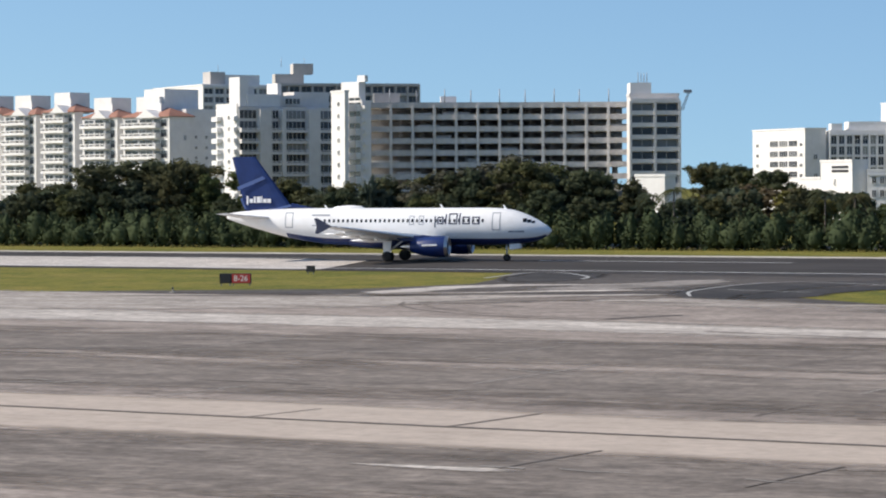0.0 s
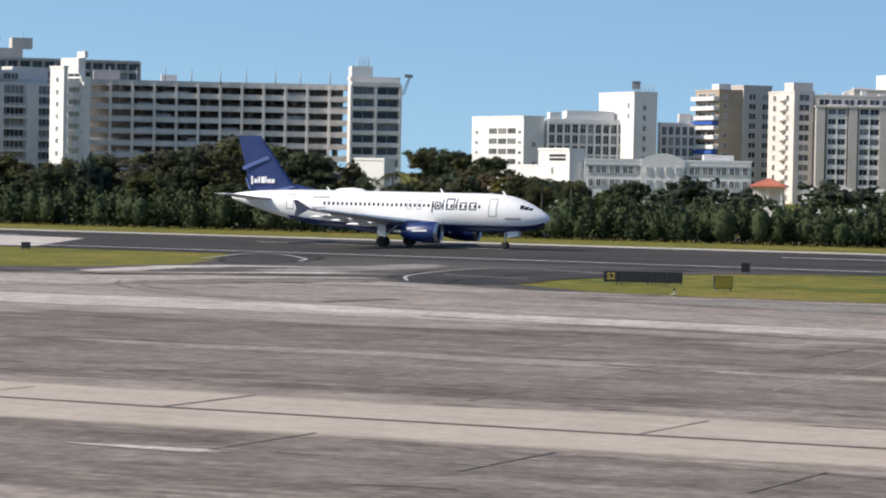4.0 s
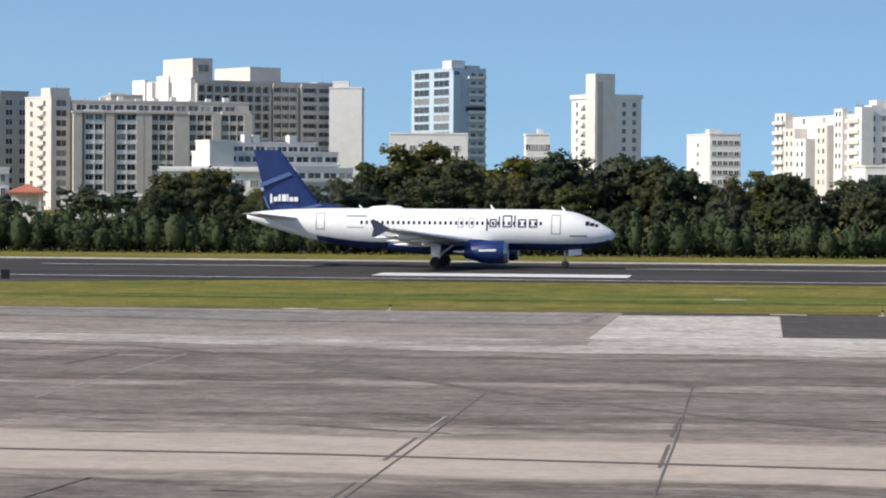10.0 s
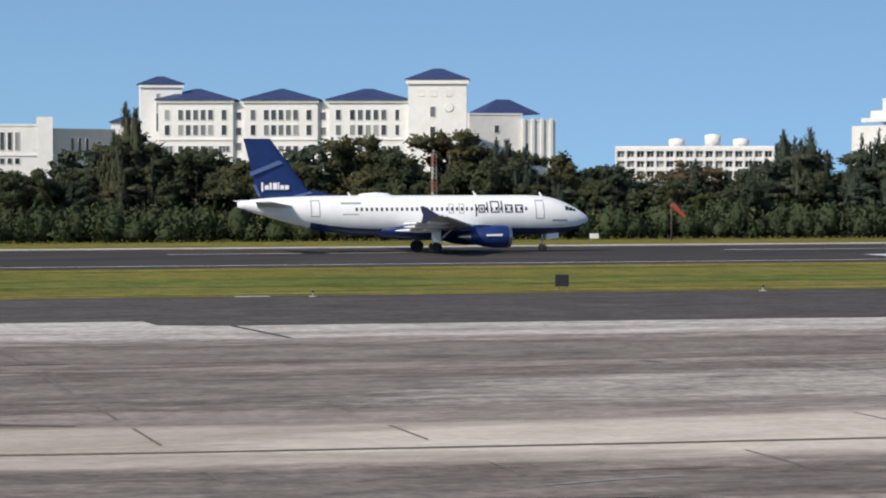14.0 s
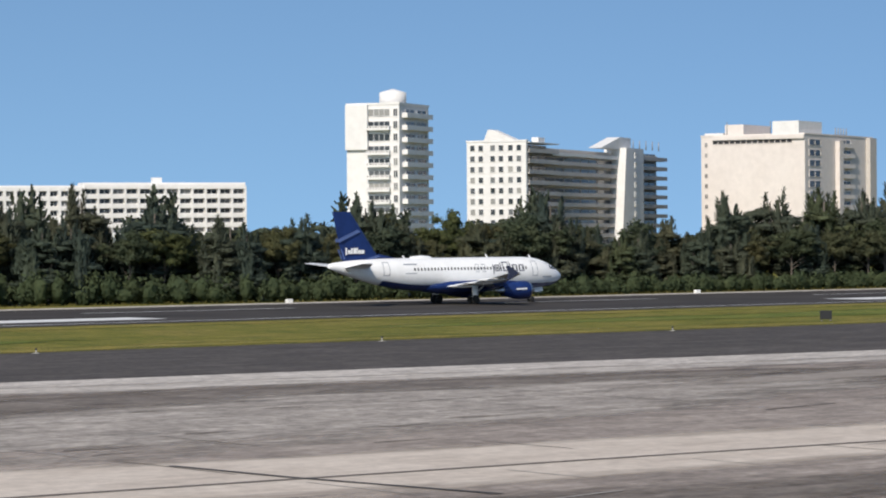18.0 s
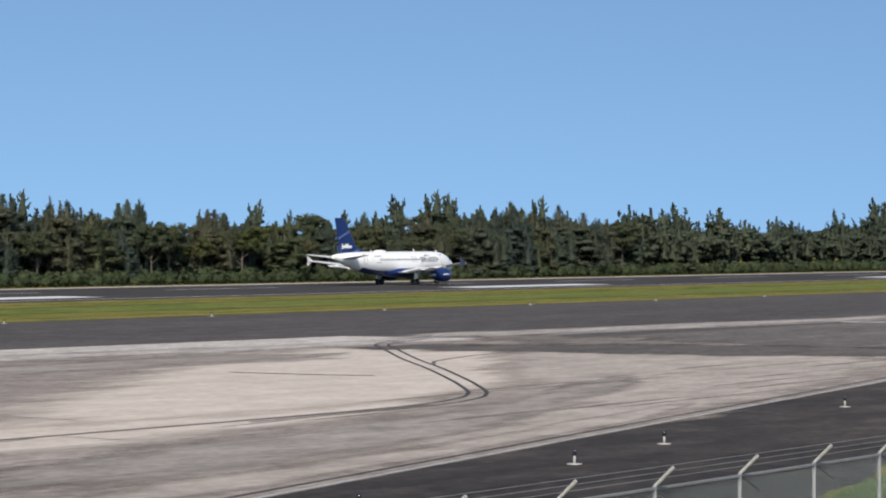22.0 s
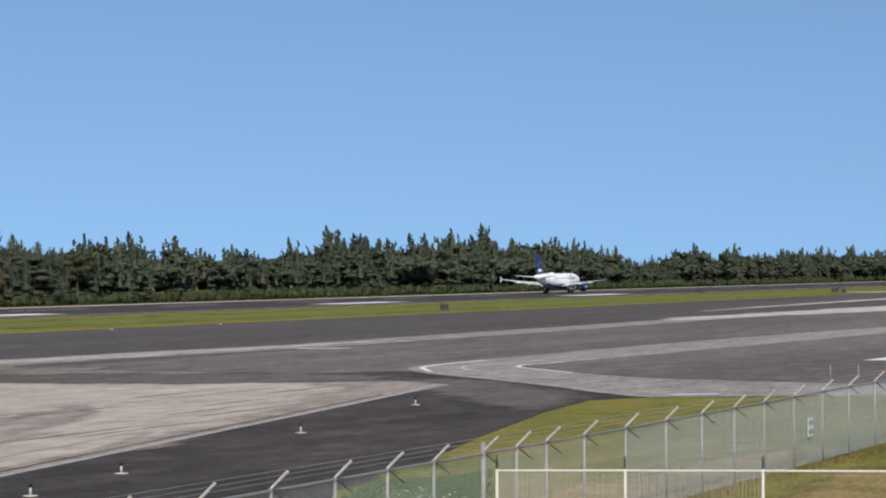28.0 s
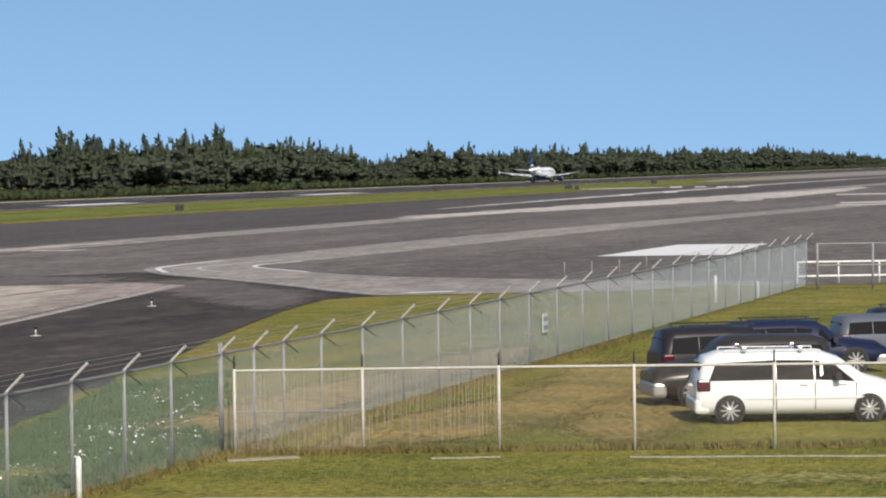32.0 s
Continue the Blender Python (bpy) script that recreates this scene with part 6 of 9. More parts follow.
def blue_roofed_hotel():
    b = House("grand_hotel", "large white hotel with navy tiled roofs", 9.0, 9.14, 14.22, 740, 194, depth=20)
    W, top = b.w, 27.4
    b.wall(top - 0.6, W_WHITE, coping=0.0)
    for x0, x1 in ((0.0, 0.30), (0.345, 0.64), (0.685, 1.0)):
        a, c = W * x0, W * x1
        b.box("wing", a, c, -1.2, -0.01, 0, top, W_WHITE)
        b.box("cornice", a - 0.4, c + 0.4, -1.7, -1.2, top - 0.9, top, W_WHITE)
        b.box("string_course", a, c, -1.45, -1.2, 16.6, 17.0, W_WHITE)
        b.hip(a, c, -1.2, 17, top + 0.05, 3.0, W_ROOF, 0.9)
        b.faces["F"] = Matrix.Translation((0, -1.2, 0))
        w = c - a
        xs = [a + w * t for t in (0.12, 0.30, 0.40, 0.50, 0.60, 0.70, 0.88)]
        b.windows("F", xs, [18.0, 22.0], 1.25, 2.6, mullions=0)
        b.windows("F", xs[1:6], [13.6, 9.6, 5.6], 1.3, 1.5, mullions=0)
        b.windows("F", [xs[0], xs[6]], [13.6, 9.6, 5.6], 2.8, 1.5, mullions=2)
        b.faces["F"] = Matrix.Identity(4)
    b.windows("F", [W * 0.322, W * 0.662], [6, 10, 14, 18, 22], 1.3, 2.0, mullions=0)
    b = House("hotel_tower", "white hotel tower with a navy hipped roof", 8.7, 8.78, 9.62, 742, 186, depth=9)
    b.wall(31.6, W_WHITE, coping=0.0)
    b.hip(0, b.w, 0, 9, 31.7, 2.0, W_ROOF, 0.7)
    b.box("cornice", -0.5, b.w + 0.5, -0.5, 0, 30.6, 31.4, W_WHITE)
    b.windows("F", [b.w * 0.42], [19, 24], 1.0, 5.0, mullions=0)
    b = House("hotel_tower", "low white hotel tower with a small navy roof", 8.15, 8.2, 8.75, 742, 186, depth=8)
    b.wall(21.6, W_WHITE, coping=0.0)
    b.hip(0, b.w, 0, 8, 21.7, 1.6, W_ROOF, 0.6)
    b = House("hotel_tower", "tall white hotel tower with a navy hipped roof and a plaque", 14.2, 14.24, 15.44, 735, 196, depth=13)
    b.wall(32.6, W_WHITE, coping=0.0)
    b.hip(0, b.w, 0, 13, 32.75, 2.9, W_ROOF, 0.8)
    b.box("cornice", -0.6, b.w + 0.6, -0.6, 0, 31.4, 32.6, W_WHITE)
    b.windows("F", [b.w * 0.42], [8.5, 13, 17.5, 22.8], 1.3, 2.6, mullions=0)
    b.windows("F", [b.w * 0.22, b.w * 0.44, b.w * 0.7], [28.2], 1.3, 1.6, W_WHITE, W_WHITE, mullions=0)
    b.put("plaque", turned([(-0.25, 1.1), (-0.05, 1.3)], b.w * 0.7, 0, 25.2, 10, "y"), W_WHITE)
    b.box("plinth_step", -2.4, 0, 1, 10, 0, 26.0, W_WHITE)
    b = House("hotel_wing", "white hotel wing with a navy roof behind pines", 15.46, 15.5, 17.22, 762, 176, depth=16)
    b.wall(23.8, W_WHITE, 0, b.w * 0.62)
    b.wall(22.0, W_WHITE, b.w * 0.62, b.w, -1.5, 14, name="end_wall")
    b.windows("F", [b.w * 0.32], [7, 11, 15, 19], 1.3, 1.9, mullions=0)
    b.hip(b.w * 0.2, b.w * 0.85, 3, 15, 24.3, 4.0, W_ROOF, 0.6)
    for i in range(4):
        b.box("pilaster", b.w * (0.6 + 0.11 * i), b.w * (0.6 + 0.11 * i) + 0.8, -2.0, -1.5, 0, 23.0, W_WHITE)


def shore_flats():
    b = House("low_flats", "low white flats with roof tanks", 18.28, 18.5, 21.7, 900, 198)
    b.wall(15.8, W_WHITE, coping=0.6)
    b.grid("F", 16, 3, 5.6, 3.2, W_WHITE, proud=1.0, pier=0.6, slab=0.6, parapet=0.5)
    for x in (0.33, 0.56, 0.74):
        b.put("roof_tank", turned([(0, 2.6), (2.8 + 1.4 * (x == 0.56), 2.6), (3.2 + 1.4 * (x == 0.56), 0.3)], b.w * x + 3, 4, 15.8, 14, "z"), W_WHITE)
    b = House("terraced_flats", "white terraced block with deep balconies", 23.55, 25.6, 26.08, 800, 176)
    b.wall(29.5, W_WHITE, 0, b.w, 0, b.d * 0.82)
    b.wall(21.5, W_WHITE, 0, b.w * 0.9, b.d * 0.82, b.d, name="low_wall")
    L = b.d
    zs = [29.5 - 3.1 * k - 3.2 for k in range(8)]
    for x0, x1, out, z0, z1 in ((0.0, 0.42, 4.5, 0, 21.9), (0.07, 0.36, 3.6, 23.0, 24.2), (0.10, 0.34, 1.4, 24.2, 26.4), (0.42, 0.58, 2.6, 0, 21.2), (0.57, 0.96, 3.6, 0, 19.6), (0.55, 0.99, 4.4, 19.6, 20.6), (0.52, 0.99, 2.6, 20.6, 24.4),
                               (0.34, 0.66, 1.4, 21.2, 27.2), (0.70, 1.0, 1.8, 25.4, 26.6), (0.64, 1.0, 1.2, 28.1, 29.3), (0.60, 0.70, 0.7, 24.4, 28.1)):
        b.put("terrace", cube(L * x0, L * x1, -out, -0.01, z0, z1), W_WHITE, "L")
    for x0, x1, out in ((0.0, 0.42, 4.5), (0.57, 0.96, 3.6)):
        for z in (12.8, 16.4):
            b.put("string_course", cube(L * x0 + 0.6, L * x1 - 0.6, -out - 0.18, -out - 0.005, z, z + 0.3), W_WHITE, "L")
    # flat dark plates paint the shade of slots and an arch
    for x0, x1, out, z0, z1 in ((0.72, 0.98, 0.0, 26.7, 28.0), (0.72, 0.95, 0.0, 24.5, 25.3), (0.44, 0.5, 2.6, 17.4, 19.0), (0.44, 0.56, 2.6, 12.6, 15.4)):
        b.put("opening_shade", cube(L * x0, L * x1, -out - 0.05, -out - 0.005, z0, z1), W_DARK, "L")
    for x, z, out in ((0.24, 27.3, 0.0), (0.30, 27.2, 0.0), (0.40, 25.4, 1.4), (0.45, 25.4, 1.4), (0.62, 25.6, 1.4)):
        b.put("small_window", cube(L * x, L * x + 0.9, -out - 0.05, -out - 0.005, z, z + 0.8), W_GLASS, "L")
    b.put("roof_parapet", cube(L * 0.44, L * 0.6, 0.0, 3.0, 29.5, 30.6), W_WHITE, "L")
    b.balconies("F", 0.4, b.w - 0.3, zs, W_WHITE, 1.4, 0.9)
    b.windows("F", [b.w * 0.5], [z + 0.4 for z in zs], b.w * 0.6, 1.7)
    b.box("roof_house", 1, b.w * 0.9, L * 0.3, L * 0.6, 29.5, 31.4, W_WHITE)
    b = House("long_flats", "long white block of flats with open galleries", 26.5, 27.7, 33.96, 950, 200)
    b.wall(26.4, W_WHITE, coping=0.8)
    b.grid("F", 13, 5, 9.2, 3.3, W_WHITE, 0.5, b.w * 0.46, 1.4, 1.0, 0.7, 0.7)
    b.grid("F", 12, 5, 9.9, 3.3, W_WHITE, b.w * 0.47, b.w - 0.4, 1.6, 0.7, 0.7, 0.8)
    b.box("raised_end", b.w * 0.468, b.w, 0, 10, 26.4, 28.2, W_WHITE)
    L = b.d
    b.balconies("L", 0.3, L * 0.5, [9.2 + 3.3 * k for k in range(5)], W_WHITE, 1.2, 1.0)
    b.windows("L", [L * 0.25, L * 0.75], [10 + 3.3 * k for k in range(5)], L * 0.3, 1.6)
    b.box("roof_house", 0.5, b.w * 0.07, 2, 12, 26.4, 29.4, W_TAUPE)
    b.box("stair_house", -0.4, b.w * 0.02, L * 0.55, L * 0.9, 24, 30.0, blotched("ochre_wall", [(0.42, 0.35, 0.24), (0.52, 0.44, 0.32)], 0.1, 0.85))
    b.box("roof_house", b.w * 0.7, b.w * 0.73, 3, 6, 28.2, 30, W_WHITE)


def right_towers():
    b = House("apartment_tower", "slim white apartment tower with balcony stacks", 36.04, 37.12, 37.72, 690, 150)
    top = 41.6
    b.wall(top, W_WHITE)
    L = b.d
    zs = [top - 3.05 * k - 3.2 for k in range(13)]
    b.put("jetty", cube(0, L * 0.42, -0.9, -0.01, 30.5, top), W_WHITE, "L")
    b.windows("L", [L * 0.62], [z + 0.4 for z in zs], L * 0.4, 1.7, mullions=3)
    b.balconies("L", L * 0.4, L * 0.84, [z - 0.1 for k, z in enumerate(zs) if k not in (0, 2)], W_WHITE, 1.3, 0.85, gaps=8)
    b.windows("L", [L * 0.93], [z + 0.4 for z in zs], 1.0, 1.7)
    b.windows("L", [L * 0.1], [zs[0]], 1.2, 1.0)
    b.balconies("F", b.w * 0.1, b.w * 0.98, zs, W_WHITE, 1.4, 1.0)
    b.windows("F", [b.w * 0.35, b.w * 0.75], [z + 0.5 for z in zs], b.w * 0.3, 1.6)
    b.put("roof_house", turned([(0, 3.6), (3.2, 3.6), (3.6, 2.4), (4.2, 0.2)], b.w * 0.35, 4.5, top, 8, "z"), W_WHITE)
    b = House("apartment_building", "white apartment building with a slanted end wall and decks greyed as shade", 38.5, 39.72, 42.6, 760, 151)
    top = 34.6
    b.wall(top, W_WHITE, 0, 1.2, name="end_wall")
    W, L = b.w, b.d
    zs = [top - 2.92 * k - 2.9 for k in range(11)]
    b.windows("L", [L * t for t in (0.1, 0.24, 0.44, 0.58, 0.74, 0.88)], [z + 0.5 for z in zs], 1.3, 1.5, mullions=0)
    b.put("fin_wall", plate([(L * 0.28, top), (L * 0.36, top + 3.4), (L * 0.44, top + 3.4), (L * 0.8, top + 0.6), (L * 0.8, top)], -0.02, 4), W_WHITE, "L")
    # the deck stack at the corner, and the recessed decks
    b.wall(top - 1.6, W_TAUPE, 1.2, W, 3.5, max(L, 12), name="back_wall")
    for x0, x1, y0, k0 in ((1.2, W * 0.2, -0.5, 0), (W * 0.2, W * 0.66, 1.5, 1), (W * 0.78, W * 0.99, -0.5, 0)):
        b.faces["F"] = Matrix.Translation((0, y0, 0))
        bm = bmesh.new()
        box(bm, x0, x1, 0, 6 - y0, 0, 0.3)
        box(bm, x0, x1, 0, 0.2, 0.3, 1.15)
        # grey in place of white paints the shade on the deck fronts
        me = mesh_of("balcony", bm, W_GREY)
        for k, z in enumerate(zs[k0:]):
            b.put("balcony", me, None).matrix_basis = b.faces["F"] @ Matrix.Translation((0, 0, z))
        b.faces["F"] = Matrix.Translation((0, 3.48, 0))
        n = 4 if x1 - x0 > W * 0.3 else 2
        b.windows("F", [x0 + (x1 - x0) * (i + 0.5) / n for i in range(n)], [z + 0.3 for z in zs[k0:]], (x1 - x0) / n - 0.8, 1.9, W_TAUPE)
    b.faces["F"] = Matrix.Identity(4)
    b.box("roof_slab", 1.2, W * 0.2, -0.5, 6, top - 0.3, top, W_WHITE)
    b.box("roof_slab", W * 0.2, W * 0.66, 1.5, 6, top - 3.2, top - 2.2, W_WHITE)
    b.put("slanted_wall", plate([(W * 0.62, 0), (W * 0.66, top + 0.4), (W * 0.79, top + 0.4), (W * 0.79, 0)], -1.0, 6), W_WHITE)
    b.windows("F", [W * 0.725], [z + 0.4 for z in zs], 1.1, 1.5, inset=0.2)
    for o in [c for c in b.ob.children if c.name.startswith("window")][-11:]:
        o.matrix_basis = Matrix.Translation((0, -1.01, 0)) @ o.matrix_basis
    b.put("roof_fin", plate([(W * 0.52, top), (W * 0.66, top + 3.6), (W * 0.74, top + 3.6), (W * 0.74, top)], 1, 5), W_WHITE)
    b.box("roof_house", W * 0.12, W * 0.16, 2, 4, top, top + 1.6, W_WHITE)
    b.masts([(W * (0.72 + 0.05 * i), 1.5) for i in range(6)], top + 0.4, 2.8, 0.2)
    b = House("apartment_building", "large cream apartment building with a blank wall", 43.3, 45.4, 46.76, 820, 160)
    top = 38.0
    b.wall(top, W_CREAM, coping=0.4)
    W, L = b.w, b.d
    zs = [top - 3.05 * k - 3.4 for k in range(12)]
    b.put("attic", cube(L * 0.12, L, -0.8, -0.01, top - 1.2, top), W_CREAM, "L")
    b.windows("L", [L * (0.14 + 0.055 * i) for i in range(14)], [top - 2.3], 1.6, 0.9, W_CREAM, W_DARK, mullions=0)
    b.windows("L", [L * 0.05], [z + 0.3 for z in zs], 0.8, 1.2, W_CREAM)
    b.windows("F", [W * 0.14], [z + 0.3 for z in zs], W * 0.16, 1.7, W_CREAM)
    b.box("pilaster", W * 0.44, W * 0.5, -1.4, -0.01, 0, top - 1.5, W_CREAM)
    b.box("pilaster", W * 0.9, W, -1.4, -0.01, 0, top, W_TAUPE)
    b.balconies("F", W * 0.5, W * 0.68, zs, W_CREAM, 1.3, 1.0)
    b.windows("F", [W * 0.59], [z + 0.3 for z in zs], W * 0.14, 1.9, W_CREAM)
    b.box("roof_house", -0.5, W * 0.32, L * 0.05, L * 0.3, top, top + 4.0, W_WHITE)
    b.box("roof_house", 1, W * 0.4, L * 0.6, L * 0.78, top, top + 3.4, W_CREAM)
    b.box("roof_house", 1, W * 0.3, L * 0.8, L * 0.98, top, top + 1.0, W_WHITE)
    b.masts([(W * (0.58 + 0.04 * i), 3) for i in range(5)], top, 2.8, 0.25)
    b.masts([(1, L * 0.76), (1, L * 0.34)], top, 4.2, 0.2)
    b = House("white_house", "small white house showing above the trees", 47.74, 47.8, 48.15, 900, 200, depth=6)
    b.wall(13.4, W_WHITE)
    b.box("roof_house", 0.5, b.w * 0.6, 1, 4, 13.4, 15, W_WHITE)


def gap_house():
    b = House("white_house", "distant white house in a gap of the trees", 70.4, 70.44, 70.72, 1300, 250, depth=8)
    b.wall(12.6, W_WHITE)
    b.windows("F", [b.w * 0.3, b.w * 0.7], [9.2], 1.4, 1.6)
    b.box("roof_house", b.w * 0.55, b.w * 0.9, 1, 5, 12.6, 15.2, W_WHITE)


for build in (gap_house, gabled_flats, far_flats, car_park, white_clinic, balcony_flats, big_hotel, two_towers, stepped_flats, blue_roofed_hotel, shore_flats, right_towers):
    build()


# ---- trees and bushes behind the runway ----
def leaf_mat(name, dark, mid, light, rounded_by=0.64, thin_by=0.6):
    """Foliage: tints by leaf, by patch and by tree; each leaf is shaded as part of the clump that it grows on."""
    m = mat(name, mid, 0.8, spec=0.12)
    n = Nodes(m)
    g = n.t.nodes.new("ShaderNodeNewGeometry")
    info = n.t.nodes.new("ShaderNodeObjectInfo")
    patch = n.noise(n.coords(0.30, 0.30, 0.42), 1.0, 4.0, 0.6)
    a = n.ramp(patch, [(0.30, dark), (0.5, mid), (0.70, light)])
    a = n.mix(0.3, a, n.ramp(g.outputs["Random Per Island"], [(0.0, dark), (0.55, mid), (1.0, light)]))
    tints = [(0.0, (0.72, 0.84, 0.92)), (0.3, (0.92, 1.0, 0.90)), (0.55, (1.04, 1.02, 0.92)), (0.78, (1.22, 1.02, 0.80)), (1.0, (1.10, 1.18, 0.72))]
    d = n.mix(0.85, a, n.ramp(info.outputs["Random"], tints), "MULTIPLY")
    d = n.mix(1.0, d, (1.5, 1.5, 1.68), "MULTIPLY")
    n.color(d)
    thin = n.t.nodes.new("ShaderNodeBsdfTranslucent")
    both = n.t.nodes.new("ShaderNodeMixShader")
    both.inputs[0].default_value = thin_by
    n.link(d, thin.inputs[0])
    n.link(n.p.outputs[0], both.inputs[1])
    n.link(thin.outputs[0], both.inputs[2])
    n.link(both.outputs[0], n.t.nodes["Material Output"].inputs[0])
    if rounded_by:
        puff = n.t.nodes.new("ShaderNodeAttribute")
        puff.attribute_name = "puff"
        turn = n.t.nodes.new("ShaderNodeVectorTransform")
        turn.vector_type, turn.convert_from, turn.convert_to = "NORMAL", "OBJECT", "WORLD"
        n.link(puff.outputs["Vector"], turn.inputs[0])
        blend = n.t.nodes.new("ShaderNodeMix")
        blend.data_type = "VECTOR"
        blend.inputs[0].default_value = rounded_by
        n.link(g.outputs["Normal"], blend.inputs[4])
        n.link(turn.outputs[0], blend.inputs[5])
        unit = n.t.nodes.new("ShaderNodeVectorMath")
        unit.operation = "NORMALIZE"
        n.link(blend.outputs[1], unit.inputs[0])
        n.link(unit.outputs[0], n.p.inputs["Normal"])
        n.link(unit.outputs[0], thin.inputs["Normal"])
    return m


M_BROAD = leaf_mat("broad_leaves", (0.056, 0.070, 0.041), (0.083, 0.096, 0.054), (0.122, 0.128, 0.068))
M_GOLD = leaf_mat("yellow_green_leaves", (0.077, 0.085, 0.032), (0.134, 0.137, 0.044), (0.207, 0.189, 0.059))
M_NEEDLE = leaf_mat("pine_needles", (0.058, 0.074, 0.056), (0.086, 0.104, 0.074), (0.122, 0.136, 0.092))
M_HEDGE = leaf_mat("hedge_leaves", (0.051, 0.073, 0.040), (0.071, 0.098, 0.050), (0.095, 0.120, 0.059))
M_DRY = leaf_mat("brownish_leaves", (0.076, 0.073, 0.051), (0.117, 0.107, 0.071), (0.165, 0.146, 0.095))
# the far wood's leaves are lightened to paint distance haze into them
M_WOOD = leaf_mat("hazed_far_wood_leaves", (0.078, 0.090, 0.056), (0.110, 0.120, 0.070), (0.150, 0.150, 0.084))
M_BARK = blotched("bark", [(0.06, 0.05, 0.04), (0.14, 0.12, 0.10)], 1.2, 0.95, stretch=(1, 1, 0.2))


def solid_arrays(bm):
    """A triangle mesh as arrays: places, ways that they face, faces."""
    bmesh.ops.triangulate(bm, faces=bm.faces)
    bm.normal_update()
    bm.verts.index_update()
    out = np.array([tuple(v.co) for v in bm.verts]), np.array([tuple(v.normal) for v in bm.verts]), np.array([[v.index for v in f.verts] for f in bm.faces])
    bm.free()
    return out


def cards(name, centres, along, across, material, core=None, puff=None):
    """Many small leaves: each a quad round a centre, with half vectors along and across. puff: which way each leaf's clump faces there."""
    c, a, b = (np.asarray(v, float) for v in (centres, along, across))
    v = np.stack([c - a - b, c + a - b * 0.6, c + a + b * 0.6, c - a + b], 1).reshape(-1, 3)
    n = len(c)
    faces = np.arange(4 * n).reshape(n, 4).tolist()
    verts = v.tolist()
    way = np.tile((0.0, 0.0, 1.0), (4 * n, 1)) if puff is None else np.repeat(np.asarray(puff, float), 4, 0)
    if core is not None:
        k = len(verts)
        cv, cn, cf = core if isinstance(core, tuple) else solid_arrays(core)
        verts += cv.tolist()
        way = np.concatenate([way, cn])
        faces += (cf + k).tolist()
    me = bpy.data.meshes.new(name)
    me.from_pydata(verts, [], faces)
    me.attributes.new("puff", "FLOAT_VECTOR", "POINT").data.foreach_set("vector", way.astype(np.float32).ravel())
    me.materials.append(material)
    return me


def spread(rng, n, size, flat=0.5, long=1.7):
    """Random half vectors for n leaves."""
    a = rng.normal(size=(n, 3))
    a[:, 2] *= flat
    a /= np.linalg.norm(a, axis=1)[:, None]
    b = np.cross(a, rng.normal(size=(n, 3)))
    b /= np.linalg.norm(b, axis=1)[:, None]
    s = size * rng.uniform(0.6, 1.3, (n, 1))
    return a * s * long / 2, b * s / 2


def unit(v):
    return v / np.maximum(np.linalg.norm(v, axis=1), 1e-6)[:, None]


def blob(centres, radii, flat=0.7):
    bm = bmesh.new()
    for c, r in zip(centres, radii):
        m = Matrix.Translation(c) @ Matrix.Diagonal((r, r, r * flat, 1))
        bmesh.ops.create_icosphere(bm, subdivisions=1, radius=1, matrix=m)
    return bm


def broad_crown(seed, wide=3.6, low=0.3, n=90, size=0.21, raw=False, material=None, clumps=70):
    """A crown of a tree ten metres high: uneven boughs of small leaf clumps, with gaps between them."""
    rng = np.random.default_rng(seed)
    boughs = 9
    bt = rng.uniform(0, 2 * np.pi, boughs)
    bz = rng.uniform(10 * low + 1.2, 8.6, boughs)
    br = wide * np.sqrt(np.clip(1 - ((bz - 6.0) / 4.2) ** 2, 0.1, 1)) * rng.uniform(0.3, 0.8, boughs)
    bc = np.stack([br * np.cos(bt), br * np.sin(bt), bz], 1)
    pick = rng.integers(0, boughs, clumps)
    cc = bc[pick] + rng.normal(size=(clumps, 3)) * np.array([1.0, 1.0, 0.62]) * wide * 0.26
    cc[:, 2] = np.clip(cc[:, 2], 10 * low, 9.5)
    cr = rng.uniform(0.42, 0.95, clumps)
    idx = np.repeat(np.arange(clumps), n)
    d = unit(rng.normal(size=(clumps * n, 3)))
    p = cc[idx] + d * (cr[idx] * rng.uniform(0.55, 1.2, clumps * n))[:, None] * [1.25, 1.25, 0.7]
    a, b = spread(rng, clumps * n, size)
    q = unit(d * 0.7 + unit(p - np.array([0, 0, 4.8])) * 0.6)
    if raw:
        return (p, a, b, q, *solid_arrays(blob(cc[::2].tolist(), (cr[::2] * 1.05).tolist())))
    return cards("crown", p, a, b, material or M_BROAD, blob(cc.tolist(), (cr * 0.7).tolist()), q)


